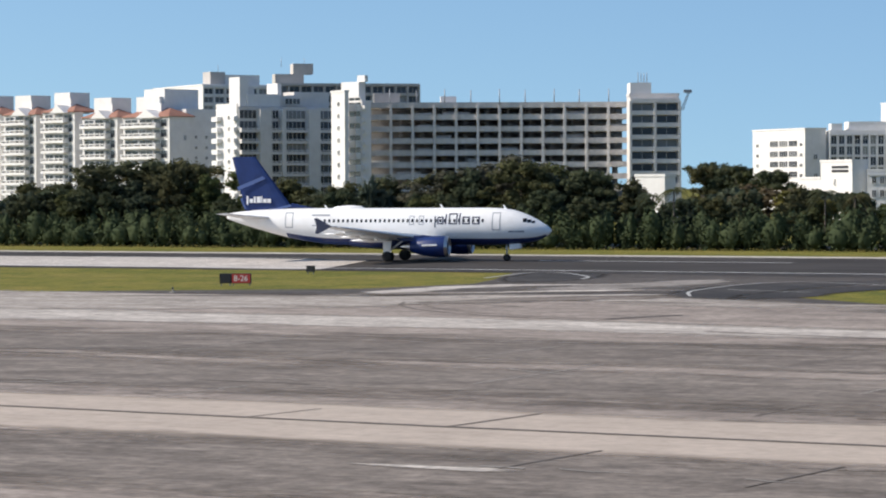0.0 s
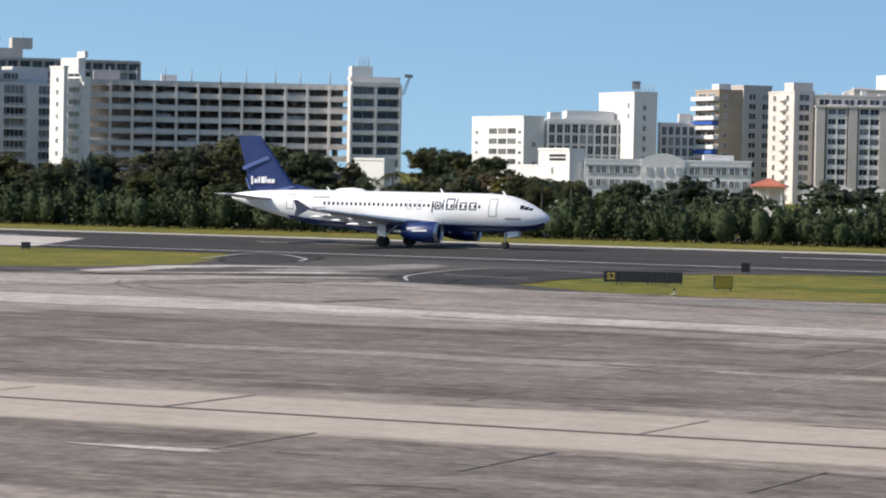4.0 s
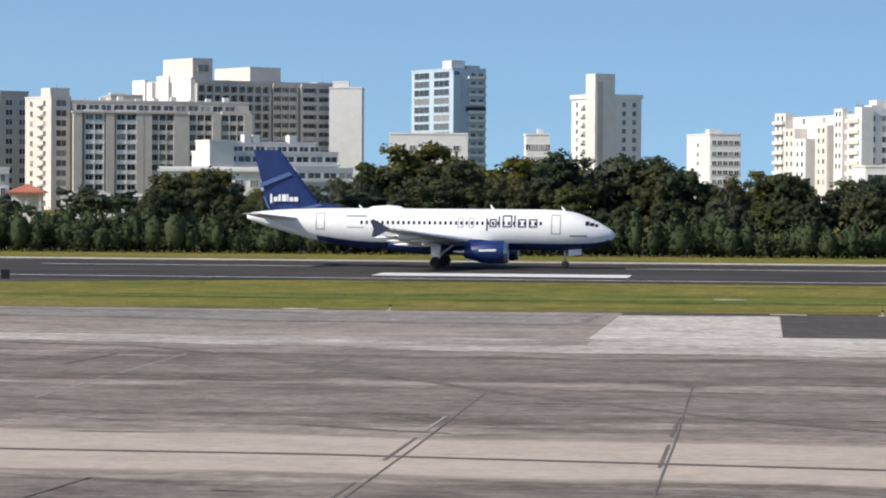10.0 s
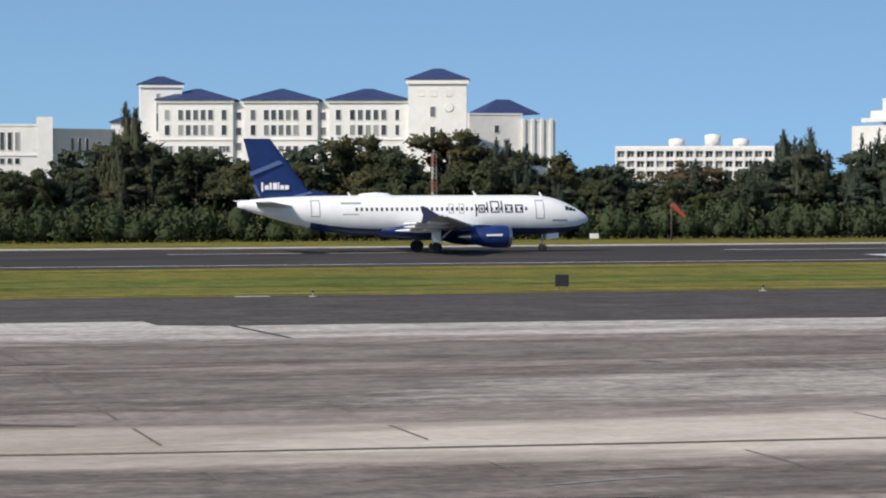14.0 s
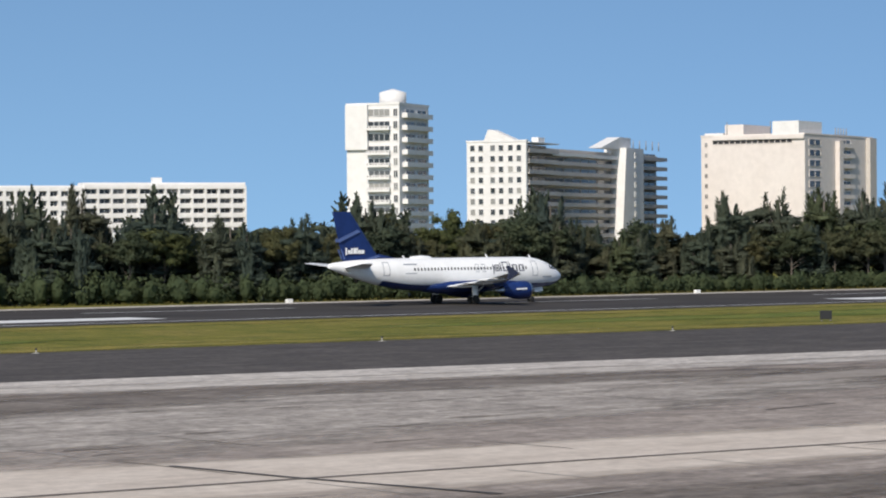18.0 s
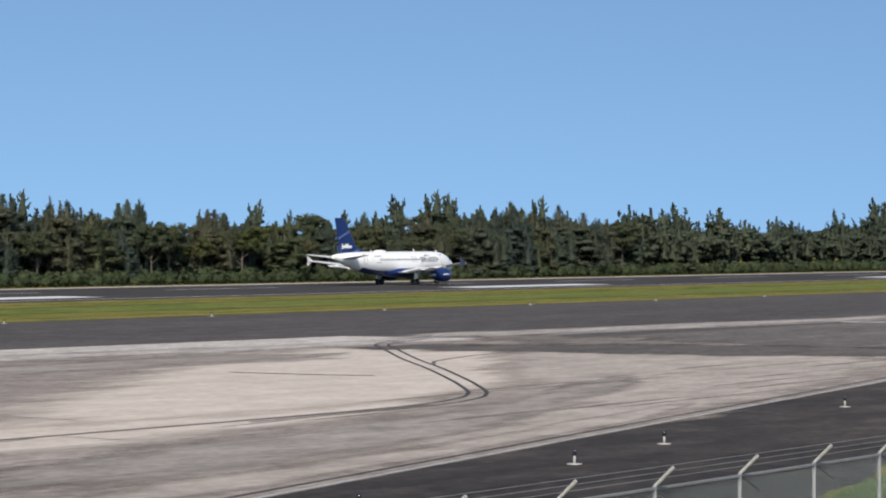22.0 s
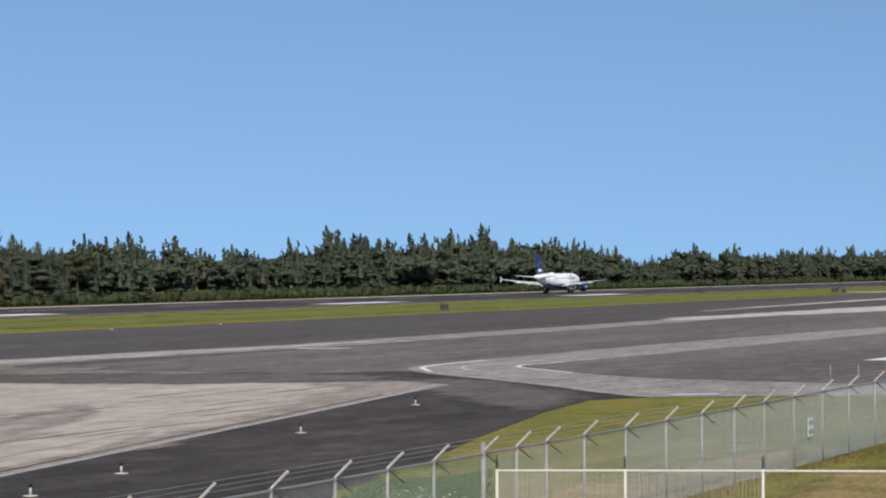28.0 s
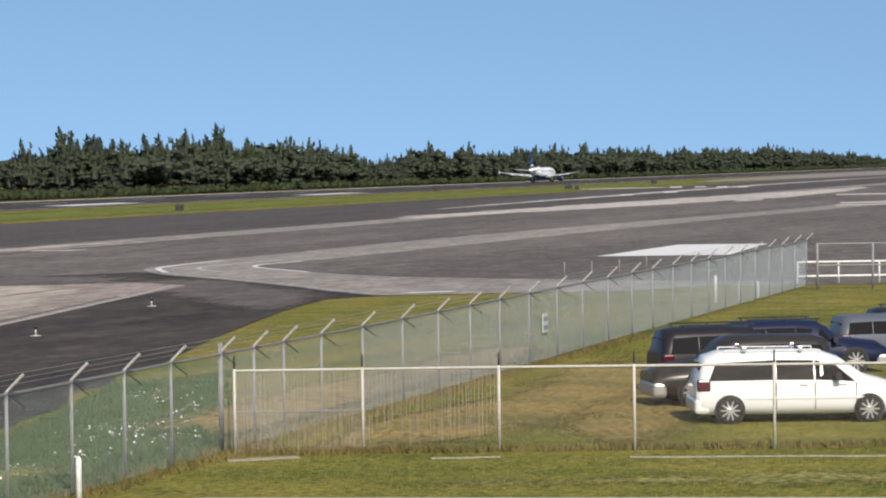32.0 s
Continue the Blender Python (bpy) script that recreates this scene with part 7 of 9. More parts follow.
def pine_crown(seed, wide=2.2, each=120, thick=0.045, raw=False, leaders=15, boughs=66, tufts=64):
    """A feathery casuarina ten metres high: layered drooping boughs below, upright plumes that end in points above."""
    rng = np.random.default_rng(seed)
    P, A, B, Q = [], [], [], []
    core = bmesh.new()
    for k in range(leaders):
        th, r = rng.uniform(0, 2 * np.pi), wide * 0.85 * math.sqrt(rng.uniform(0, 1)) * (1 if k > 2 else 0.25)
        tall = 10.0 * (1 - 0.40 * (r / wide) ** 1.5) * rng.uniform(0.80, 1.0)
        tall = 9.8 if k == 0 else tall
        long = rng.uniform(2.4, 5.0)
        foot = np.array([r * np.cos(th), r * np.sin(th), max(0.8, tall - long)])
        lean = np.array([np.cos(th), np.sin(th), 0]) * rng.uniform(0.0, 0.2) + rng.normal(size=3) * 0.04
        girth = rng.uniform(0.4, 0.8)
        t = rng.uniform(0, 1, each) ** 0.9
        ang = rng.uniform(0, 2 * np.pi, each)
        rad = girth * np.minimum(1, (1 - t) * 1.6) ** 0.9 * rng.uniform(0.5, 1.15, each)
        axis = foot + (np.array([0, 0, 1.0]) + lean) * (t * (tall - foot[2]))[:, None]
        out = np.stack([np.cos(ang), np.sin(ang), np.zeros(each)], 1)
        d = unit(np.array([0, 0, 1.0]) + out * rng.uniform(0.1, 0.7, (each, 1)) + rng.normal(size=(each, 3)) * 0.15)
        P.append(axis + out * rad[:, None])
        A.append(d * rng.uniform(0.16, 0.42, (each, 1)))
        B.append(unit(np.cross(d, rng.normal(size=(each, 3)))) * thick * rng.uniform(0.7, 1.5, (each, 1)))
        Q.append(unit(out + np.array([np.cos(th), np.sin(th), 0.5]) * 0.5))
        bmesh.ops.create_cone(core, segments=6, radius1=girth * 0.62, radius2=0.08, depth=(tall - foot[2]) * 0.74,
                              matrix=Matrix.Translation((foot + (np.array([0, 0, 1.0]) + lean) * (tall - foot[2]) * 0.37).tolist()))
    for k in range(boughs):
        z = rng.uniform(0.9, 7.6)
        th, r = rng.uniform(0, 2 * np.pi), wide * (1.12 - 0.085 * z) * math.sqrt(rng.uniform(0.08, 1.0))
        out = np.array([np.cos(th), np.sin(th), 0.0])
        c = out * r + np.array([0, 0, z])
        size = rng.uniform(0.5, 1.0)
        e = unit(rng.normal(size=(tufts, 3)))
        d = unit(out * rng.uniform(0.3, 1.1, (tufts, 1)) + e * [0.7, 0.7, 0.3] + np.array([0, 0, 1.0]) * rng.uniform(-0.5, 0.45, (tufts, 1)))
        P.append(c + e * size * np.array([1.15, 1.15, 0.5]) * rng.uniform(0.6, 1.15, (tufts, 1)))
        A.append(d * rng.uniform(0.12, 0.34, (tufts, 1)))
        B.append(unit(np.cross(d, rng.normal(size=(tufts, 3)))) * thick * 1.35 * rng.uniform(0.7, 1.5, (tufts, 1)))
        Q.append(unit(e * [0.6, 0.6, 0.9] + out * 0.5 + np.array([0, 0, 0.25])))
        bmesh.ops.create_icosphere(core, subdivisions=1, radius=1, matrix=Matrix.Translation(c.tolist()) @ Matrix.Diagonal((size * 0.95, size * 0.95, size * 0.4, 1)))
    P, A, B, Q = (np.concatenate(v) for v in (P, A, B, Q))
    if raw:
        return (P, A, B, Q, *solid_arrays(core))
    return cards("crown", P, A, B, M_NEEDLE, core, Q)


def trunk_mesh(seed, high):
    rng = random.Random(seed)
    bm = turned([(0, 0.28), (0.5, 0.2), (high * 0.55, 0.14), (high * 0.9, 0.05)], 0, 0, 0, 7, "z")
    for _ in range(4):
        a, z = rng.uniform(0, 6.28), rng.uniform(high * 0.25, high * 0.5)
        m = Matrix.Translation((0, 0, z)) @ Matrix.Rotation(a, 4, "Z") @ Matrix.Rotation(radians(rng.uniform(35, 60)), 4, "Y") @ Matrix.Translation((0, 0, 1.3))
        bmesh.ops.create_cone(bm, segments=5, radius1=0.1, radius2=0.03, depth=2.8, matrix=m)
    return mesh_of("trunk", bm, M_BARK)


def palm_parts(seed):
    rng = np.random.default_rng(seed)
    P, A, B = [], [], []
    for k in range(17):
        th, up = rng.uniform(0, 2 * np.pi), rng.uniform(-0.3, 0.9)
        out = np.array([np.cos(th), np.sin(th), 0])
        side = np.array([-out[1], out[0], 0])
        for s in np.linspace(0.1, 1, 13):
            pos = np.array([0, 0, 8.6]) + out * 2.6 * s + np.array([0, 0, 2.2 * up * s - 2.4 * s * s])
            for sg in (-1, 1):
                d = side * sg * 0.8 + out * 0.5 - np.array([0, 0, 0.5])
                P.append(pos + d * 0.3)
                A.append(d * 0.36)
                B.append(np.cross(d, out) * 0.0 + out * 0.055)
    return cards("crown", P, A, B, M_BROAD), mesh_of("trunk", turned([(0, 0.2), (4, 0.14), (8.6, 0.11)], 0, 0, 0, 7, "z"), M_BARK)


# height of the belt's skyline along the runway
SKYLINE = ((-420, 9.5), (-254, 8.8), (-229, 12.4), (-200, 9.2), (-165, 11.6), (-152, 10.2), (-148, 7.6), (-132, 8.4), (-113, 7.4), (-98, 5.3), (-84, 5.4), (-72, 10.8), (-61, 8.0), (-55, 8.2), (-41, 15.4), (-28, 13.0), (-9, 12.4),
           (3, 9.6), (20, 11.2), (27, 11.6), (39, 12.2), (50, 13.0), (58, 13.2), (76, 13.0), (102, 13.6), (115, 9.2), (132, 9.8), (150, 14.2), (169, 13.2), (178, 13.4), (186, 14.4), (214, 13.6), (239, 13.8), (270, 14.4), (298, 9.6), (331, 14.4), (370, 14.0), (441, 13.6),
           (514, 15.2), (599, 14.8), (665, 12.4), (742, 17.4), (872, 17.0), (932, 14.6), (950, 9.5), (986, 9.0), (1019, 15.2), (1209, 14.0), (1726, 15.4), (2300, 9.8))


def skyline(x):
    for (a, ha), (b, hb) in zip(SKYLINE, SKYLINE[1:]):
        if a <= x <= b:
            return ha + (hb - ha) * (x - a) / (b - a)
    return 9.0


def belt_y(x):
    """Where the front of the bushes runs."""
    return 331 - 21 * smooth(110, 230, x)


def build_trees():
    rng = random.Random(11)
    broad = [(broad_crown(s, w, l), trunk_mesh(s, 9)) for s, w, l in ((1, 3.8, 0.25), (2, 4.6, 0.4), (3, 3.2, 0.2), (4, 4.2, 0.32), (5, 3.6, 0.45), (6, 4.8, 0.3))]
    pine = [(pine_crown(s, w), trunk_mesh(s + 20, 9.5)) for s, w in ((11, 3.0), (12, 3.6), (13, 2.5), (14, 3.3), (15, 2.8))]
    palm = [palm_parts(s) for s in (31, 32)]
    gold = [(broad_crown(s, w, 0.2, 80, 0.21, False, M_GOLD, 96), trunk_mesh(s, 9)) for s, w in ((41, 4.4), (42, 3.8))]
    dry = [(broad_crown(s, w, 0.3, 60, 0.19, False, M_DRY, 64), trunk_mesh(s, 9)) for s, w in ((51, 4.6), (52, 4.0))]

    def plant(kind, x, y, h, k, wide=1.0):
        crown, trunk = kind[k % len(kind)]
        name, label, cat = {id(broad): ("tree", "dense broad-leaved tree in the belt behind the runway", "tree"), id(pine): ("pine_tree", "feathery dark green pine in the belt behind the runway", "tree"),
                            id(gold): ("tree", "large yellow-green broad-leaved tree behind the runway", "tree"), id(dry): ("tree", "thin-leaved brownish tree behind the runway", "tree"),
                            id(palm): ("palm_tree", "palm with drooping fronds above the bushes", "palm")}[id(kind)]
        o = tagged(new(name), label, cat, "belt of trees")
        o.matrix_world = Matrix.Translation((x, y, 0)) @ Matrix.Rotation(rng.uniform(0, 6.28), 4, "Z")
        for n, me in (("trunk", trunk), ("crown", crown)):
            p = part(n, me, None, o)
            p.scale = (h / 10 * wide, h / 10 * wide, h / 10)
        return o

    low_b = [broad_crown(s, w, l, 9, 0.62, True) for s, w, l in ((1, 3.8, 0.2), (2, 4.4, 0.3), (3, 3.4, 0.2))]
    low_p = [pine_crown(s, w * 1.25, 26, 0.11, True, 12, 30, 10) for s, w in ((11, 2.2), (12, 2.6), (14, 2.3))]
    wood, solid, base = [], [], [0]

    def joined(kinds, x, y, h, k, wide):
        """One tree of the far wood, as leaves alone."""
        p, a, b, q, cv, cn, cf = kinds[k % len(kinds)]
        t = rng.uniform(0, 6.28)
        spin = np.array([[math.cos(t), -math.sin(t), 0], [math.sin(t), math.cos(t), 0], [0, 0, 1]]).T
        m = spin * (np.array([wide, wide, 1.0]) * h / 10)
        off = np.array([x, y, 0])
        wood.append((p @ m + off, a @ m, b @ m, q @ spin))
        solid.append((cv @ m + off, cn @ spin, cf + base[0]))
        base[0] += len(cv)

    x = -420.0
    k = 0
    while x < 2300:
        far = smooth(300, 1200, x)
        top = skyline(x)
        share = smooth(90, 200, x) * (1 - 0.55 * smooth(205, 225, x) * smooth(300, 280, x))
        y = belt_y(x)
        for row in range(3):
            k += 1
            xx, yy = x + rng.uniform(-2, 2) + row * 1.7, y + 5 + row * 7 + rng.uniform(-2, 2)
            h = 8.47 + (top * (1.08 + 0.1 * share) - 8.47) * yy / 345
            h *= rng.uniform(0.66, 1.04) if row else rng.uniform(0.5, 0.82) + 0.1 * share
            near = -255 < x < 560 and row < 2
            grove = math.sin(x / 13.0 + 1.3 * math.sin(x / 31.0)) > -0.25
            if rng.random() < (0.06 + (0.66 if grove else 0.28) * share):
                (plant if near else joined)(pine if near else low_p, xx, yy, h * rng.uniform(0.85, 1.12), k, rng.uniform(0.95, 1.5))
            else:
                (plant if near else joined)(broad if near else low_b, xx, yy, h * (0.93 - 0.13 * share), k, rng.uniform(0.75, 1.05) * (1 + 0.6 * far))
        x += 5.6 + 4.5 * far
    # the land behind the belt is overgrown too
    x = -420.0
    while x < 1500:
        joined(low_b, x, rng.uniform(395, 470), rng.uniform(6.5, 8.4), int(x), rng.uniform(1.1, 1.6))
        x += rng.uniform(4, 8)
    c, a, b, q = (np.concatenate([w[i] for w in wood]) for i in range(4))
    tagged(new("far_wood", cards("far_wood", c, a, b, M_WOOD, tuple(np.concatenate([w[i] for w in solid]) for i in range(3)), q)), "dense dark green wood behind the front trees", "wood", "", "stuff")
    for x, h in ((53, 17.4), (139, 13.8), (142.5, 14.2), (150.5, 13.9), (278, 15.6), (316, 15.4), (347, 16.2), (396, 15.0), (968, 15.6), (743, 18), (514, 15.4), (547, 16.0), (100.5, 12.6), (103.5, 12.8), (867, 17.6), (728, 17.4)):
        plant(pine, x * 0.97, belt_y(x) + 9, h, int(abs(x)) + 3, 1.0 if x != 53 else 0.75)
    for x, h in ((-143, 9.0), (-146, 8.2), (-122, 8.6), (-118, 8.0), (-62, 8.6), (-58, 7.6), (40, 7.6)):
        plant(palm, x * 0.98, 334, h, int(abs(x)))
    for x, y, h in ((1128, 398, 16.5), (1136, 401, 14.5), (1117, 400, 13.0)):
        plant(palm, x, y, h, x)
    # single large trees that stand out
    for kind, x, y, h, wide in ((gold, -41, 346, 14.2, 1.1), (gold, -33, 349, 12.4, 1.15), (gold, -24, 352, 11.6, 1.1), (broad, -49, 350, 11.4, 1.1), (broad, -16, 350, 12.2, 1.2), (gold, -71, 350, 10.6, 0.95), (broad, -75, 352, 9.8, 0.9),
                                (dry, -172, 352, 12.6, 1.5), (dry, -180, 348, 10.6, 1.3), (broad, -164, 352, 11.6, 1.3), (broad, -158, 346, 10.6, 1.2), (dry, -226, 352, 12.6, 1.2), (broad, -232, 350, 12.4, 1.3), (broad, -252, 352, 10.2, 1.3),
                                (broad, -206, 350, 9.8, 1.4), (broad, -194, 352, 10.0, 1.3), (dry, -134, 352, 8.4, 1.3), (gold, -126, 346, 7.6, 1.2), (gold, 2, 350, 10.4, 1.0), (broad, 12, 352, 11.0, 1.2), (broad, 60, 350, 11.8, 1.2), (dry, 128, 350, 9.8, 1.2)):
        plant(kind, x, y, h, int(abs(x)), wide)
    # treetops far behind, between the garage and the clinic
    for az, dist, h in ((-22.15, 640, 12.5), (-21.95, 650, 13.6), (-21.75, 640, 12.4), (-21.5, 620, 12.5), (-21.2, 620, 12), (-20.7, 600, 11.5)):
        plant(broad, math.sin(radians(az)) * dist, math.cos(radians(az)) * dist, h, int(-az * 10), 0.85)
    # low bushes in front, one thick hedge
    g = np.random.default_rng(8)
    C, R = [], []
    x = -430.0
    while x < 2300:
        far = smooth(250, 1200, x)
        for _ in range(5):
            h = g.uniform(1.8, 4.8) * (1 - 0.4 * smooth(150, 300, x)) * (1.15 if x < 0 else 1.0)
            y = belt_y(x) + g.uniform(-1.0, 5.0)
            C.append((x + g.uniform(-1.4, 1.4), y, h * 0.5))
            R.append((g.uniform(0.8, 1.9) * (1 + far), g.uniform(0.7, 1.3), h * 0.55))
        x += 1.7 + 3.2 * far
    C, R = np.array(C), np.array(R)
    n = 64
    idx = np.repeat(np.arange(len(C)), n)
    d = g.normal(size=(len(idx), 3))
    d[:, 1] = -np.abs(d[:, 1])
    d /= np.linalg.norm(d, axis=1)[:, None]
    p = C[idx] + d * R[idx] * g.uniform(0.75, 1.15, (len(idx), 1))
    p[:, 2] = np.maximum(p[:, 2], 0.1)
    a, b = spread(g, len(idx), 0.26, 1.3)
    core = bmesh.new()
    for c, r in zip(C[::2], R[::2]):
        bmesh.ops.create_icosphere(core, subdivisions=1, radius=1, matrix=Matrix.Translation(c.tolist()) @ Matrix.Diagonal((*(r * 0.86).tolist(), 1)))
    tagged(new("hedge", cards("hedge", p, a, b, M_HEDGE, core, d)), "thick dark green bushes along the far runway side", "bushes", "", "stuff")
    # dry tall grass at the bushes' foot
    m = 9000
    gx = g.uniform(-300, 900, m)
    gy = np.array([belt_y(v) for v in gx]) - g.uniform(0.5, 5.0, m)
    hgt = g.uniform(0.08, 0.4, m)
    pp = np.stack([gx, gy, hgt * 0.5], 1)
    al = np.stack([g.normal(0, 0.08, m), g.normal(0, 0.08, m), hgt * 0.5], 1)
    ac = np.stack([g.uniform(0.04, 0.12, m), g.uniform(-0.05, 0.05, m), np.zeros(m)], 1)
    tagged(new("tall_grass", cards("tall_grass", pp, al, ac, M_STRAW)), "dry tall grass at the foot of the bushes", "grass", "", "stuff")


M_STRAW = leaf_mat("dry_grass", (0.046, 0.05, 0.015), (0.073, 0.073, 0.021), (0.112, 0.102, 0.033), 0.5, 0.3)
build_trees()


# ---- fence, cars and lot near the camera ----
M_GALV = blotched("galvanised_steel", [(0.17, 0.175, 0.18), (0.27, 0.275, 0.28)], 2.0, 0.6)
M_RAIL = blotched("pale_painted_steel", [(0.42, 0.40, 0.36), (0.56, 0.54, 0.49)], 2.0, 0.6)
M_WIRE = mat("fence_wire", (0.46, 0.54, 0.55), 0.6, 0.1)
M_WIRE3 = mat("bright_fence_wire", (0.42, 0.47, 0.51), 0.6, 0.1)
M_WIRE4 = mat("brown_moire_rib", (0.27, 0.23, 0.20), 0.8)
M_WIRE2 = mat("tan_fence_wire", (0.46, 0.41, 0.36), 0.7, 0.1)
M_TYRE = mat("car_tyre", (0.02, 0.02, 0.02), 0.85)
M_RIM = mat("alloy_rim", (0.62, 0.62, 0.63), 0.35, 0.6)
M_CGLASS = mat("car_glass", (0.012, 0.011, 0.012), 0.08, 0.0, 0.12)
M_TRIM = mat("black_trim", (0.02, 0.02, 0.022), 0.6)
M_TAIL = mat("red_lamp", (0.075, 0.010, 0.012), 0.25)
M_HEAD = mat("clear_lamp", (0.6, 0.6, 0.58), 0.15)
M_CHROME = mat("dull_chrome", (0.42, 0.41, 0.39), 0.45, 0.6)
M_WELL = mat("rim_shade", (0.16, 0.16, 0.165), 0.5, 0.5)
M_KERB = blotched("kerb_concrete", [(0.34, 0.32, 0.28), (0.46, 0.43, 0.39)], 1.5, 0.9)
M_FOOT = blotched("weathered_footing", [(0.20, 0.185, 0.15), (0.36, 0.33, 0.28)], 1.5, 0.9)
LOT = 2.0


def bar(bm, p0, p1, r, n=6):
    """A round bar between two points."""
    a, b = Vector(p0), Vector(p1)
    d = b - a
    m = Matrix.Translation((a + b) / 2) @ d.to_track_quat("Z", "Y").to_matrix().to_4x4()
    bmesh.ops.create_cone(bm, cap_ends=True, segments=n, radius1=r, radius2=r, depth=d.length, matrix=m)
    return bm


def mesh_panel(length, high, pitch=0.10, wire=0.0032, material=None):
    """Woven wire between two posts: two sets of slanting wires."""
    bm = bmesh.new()
    n = int((length + high) / pitch)
    for s in (1, -1):
        for i in range(n):
            x0 = i * pitch - (high if s > 0 else 0)
            pts = []
            for z in (0.0, high):
                pts.append((x0 + (z if s > 0 else high - z) - (0 if s > 0 else high), z))
            (xa, za), (xb, zb) = pts
            if max(xa, xb) < 0 or min(xa, xb) > length:
                continue

            def cut(xc):
                return za + (zb - za) * (xc - xa) / (xb - xa)

            if xa < 0:
                za, xa = cut(0), 0
            if xb < 0:
                zb, xb = cut(0), 0
            if xa > length:
                za, xa = cut(length), length
            if xb > length:
                zb, xb = cut(length), length
            d = Vector((xb - xa, 0, zb - za))
            if d.length < 0.05:
                continue
            w = Vector((-d.z, 0, d.x)).normalized() * wire
            t = Vector((0, wire, 0))
            for u in (w, t):
                v = [bm.verts.new(q) for q in (Vector((xa, 0, za)) - u, Vector((xb, 0, zb)) - u, Vector((xb, 0, zb)) + u, Vector((xa, 0, za)) + u)]
                bm.faces.new(v)
    return mesh_of("wire_mesh", bm, material or M_WIRE)


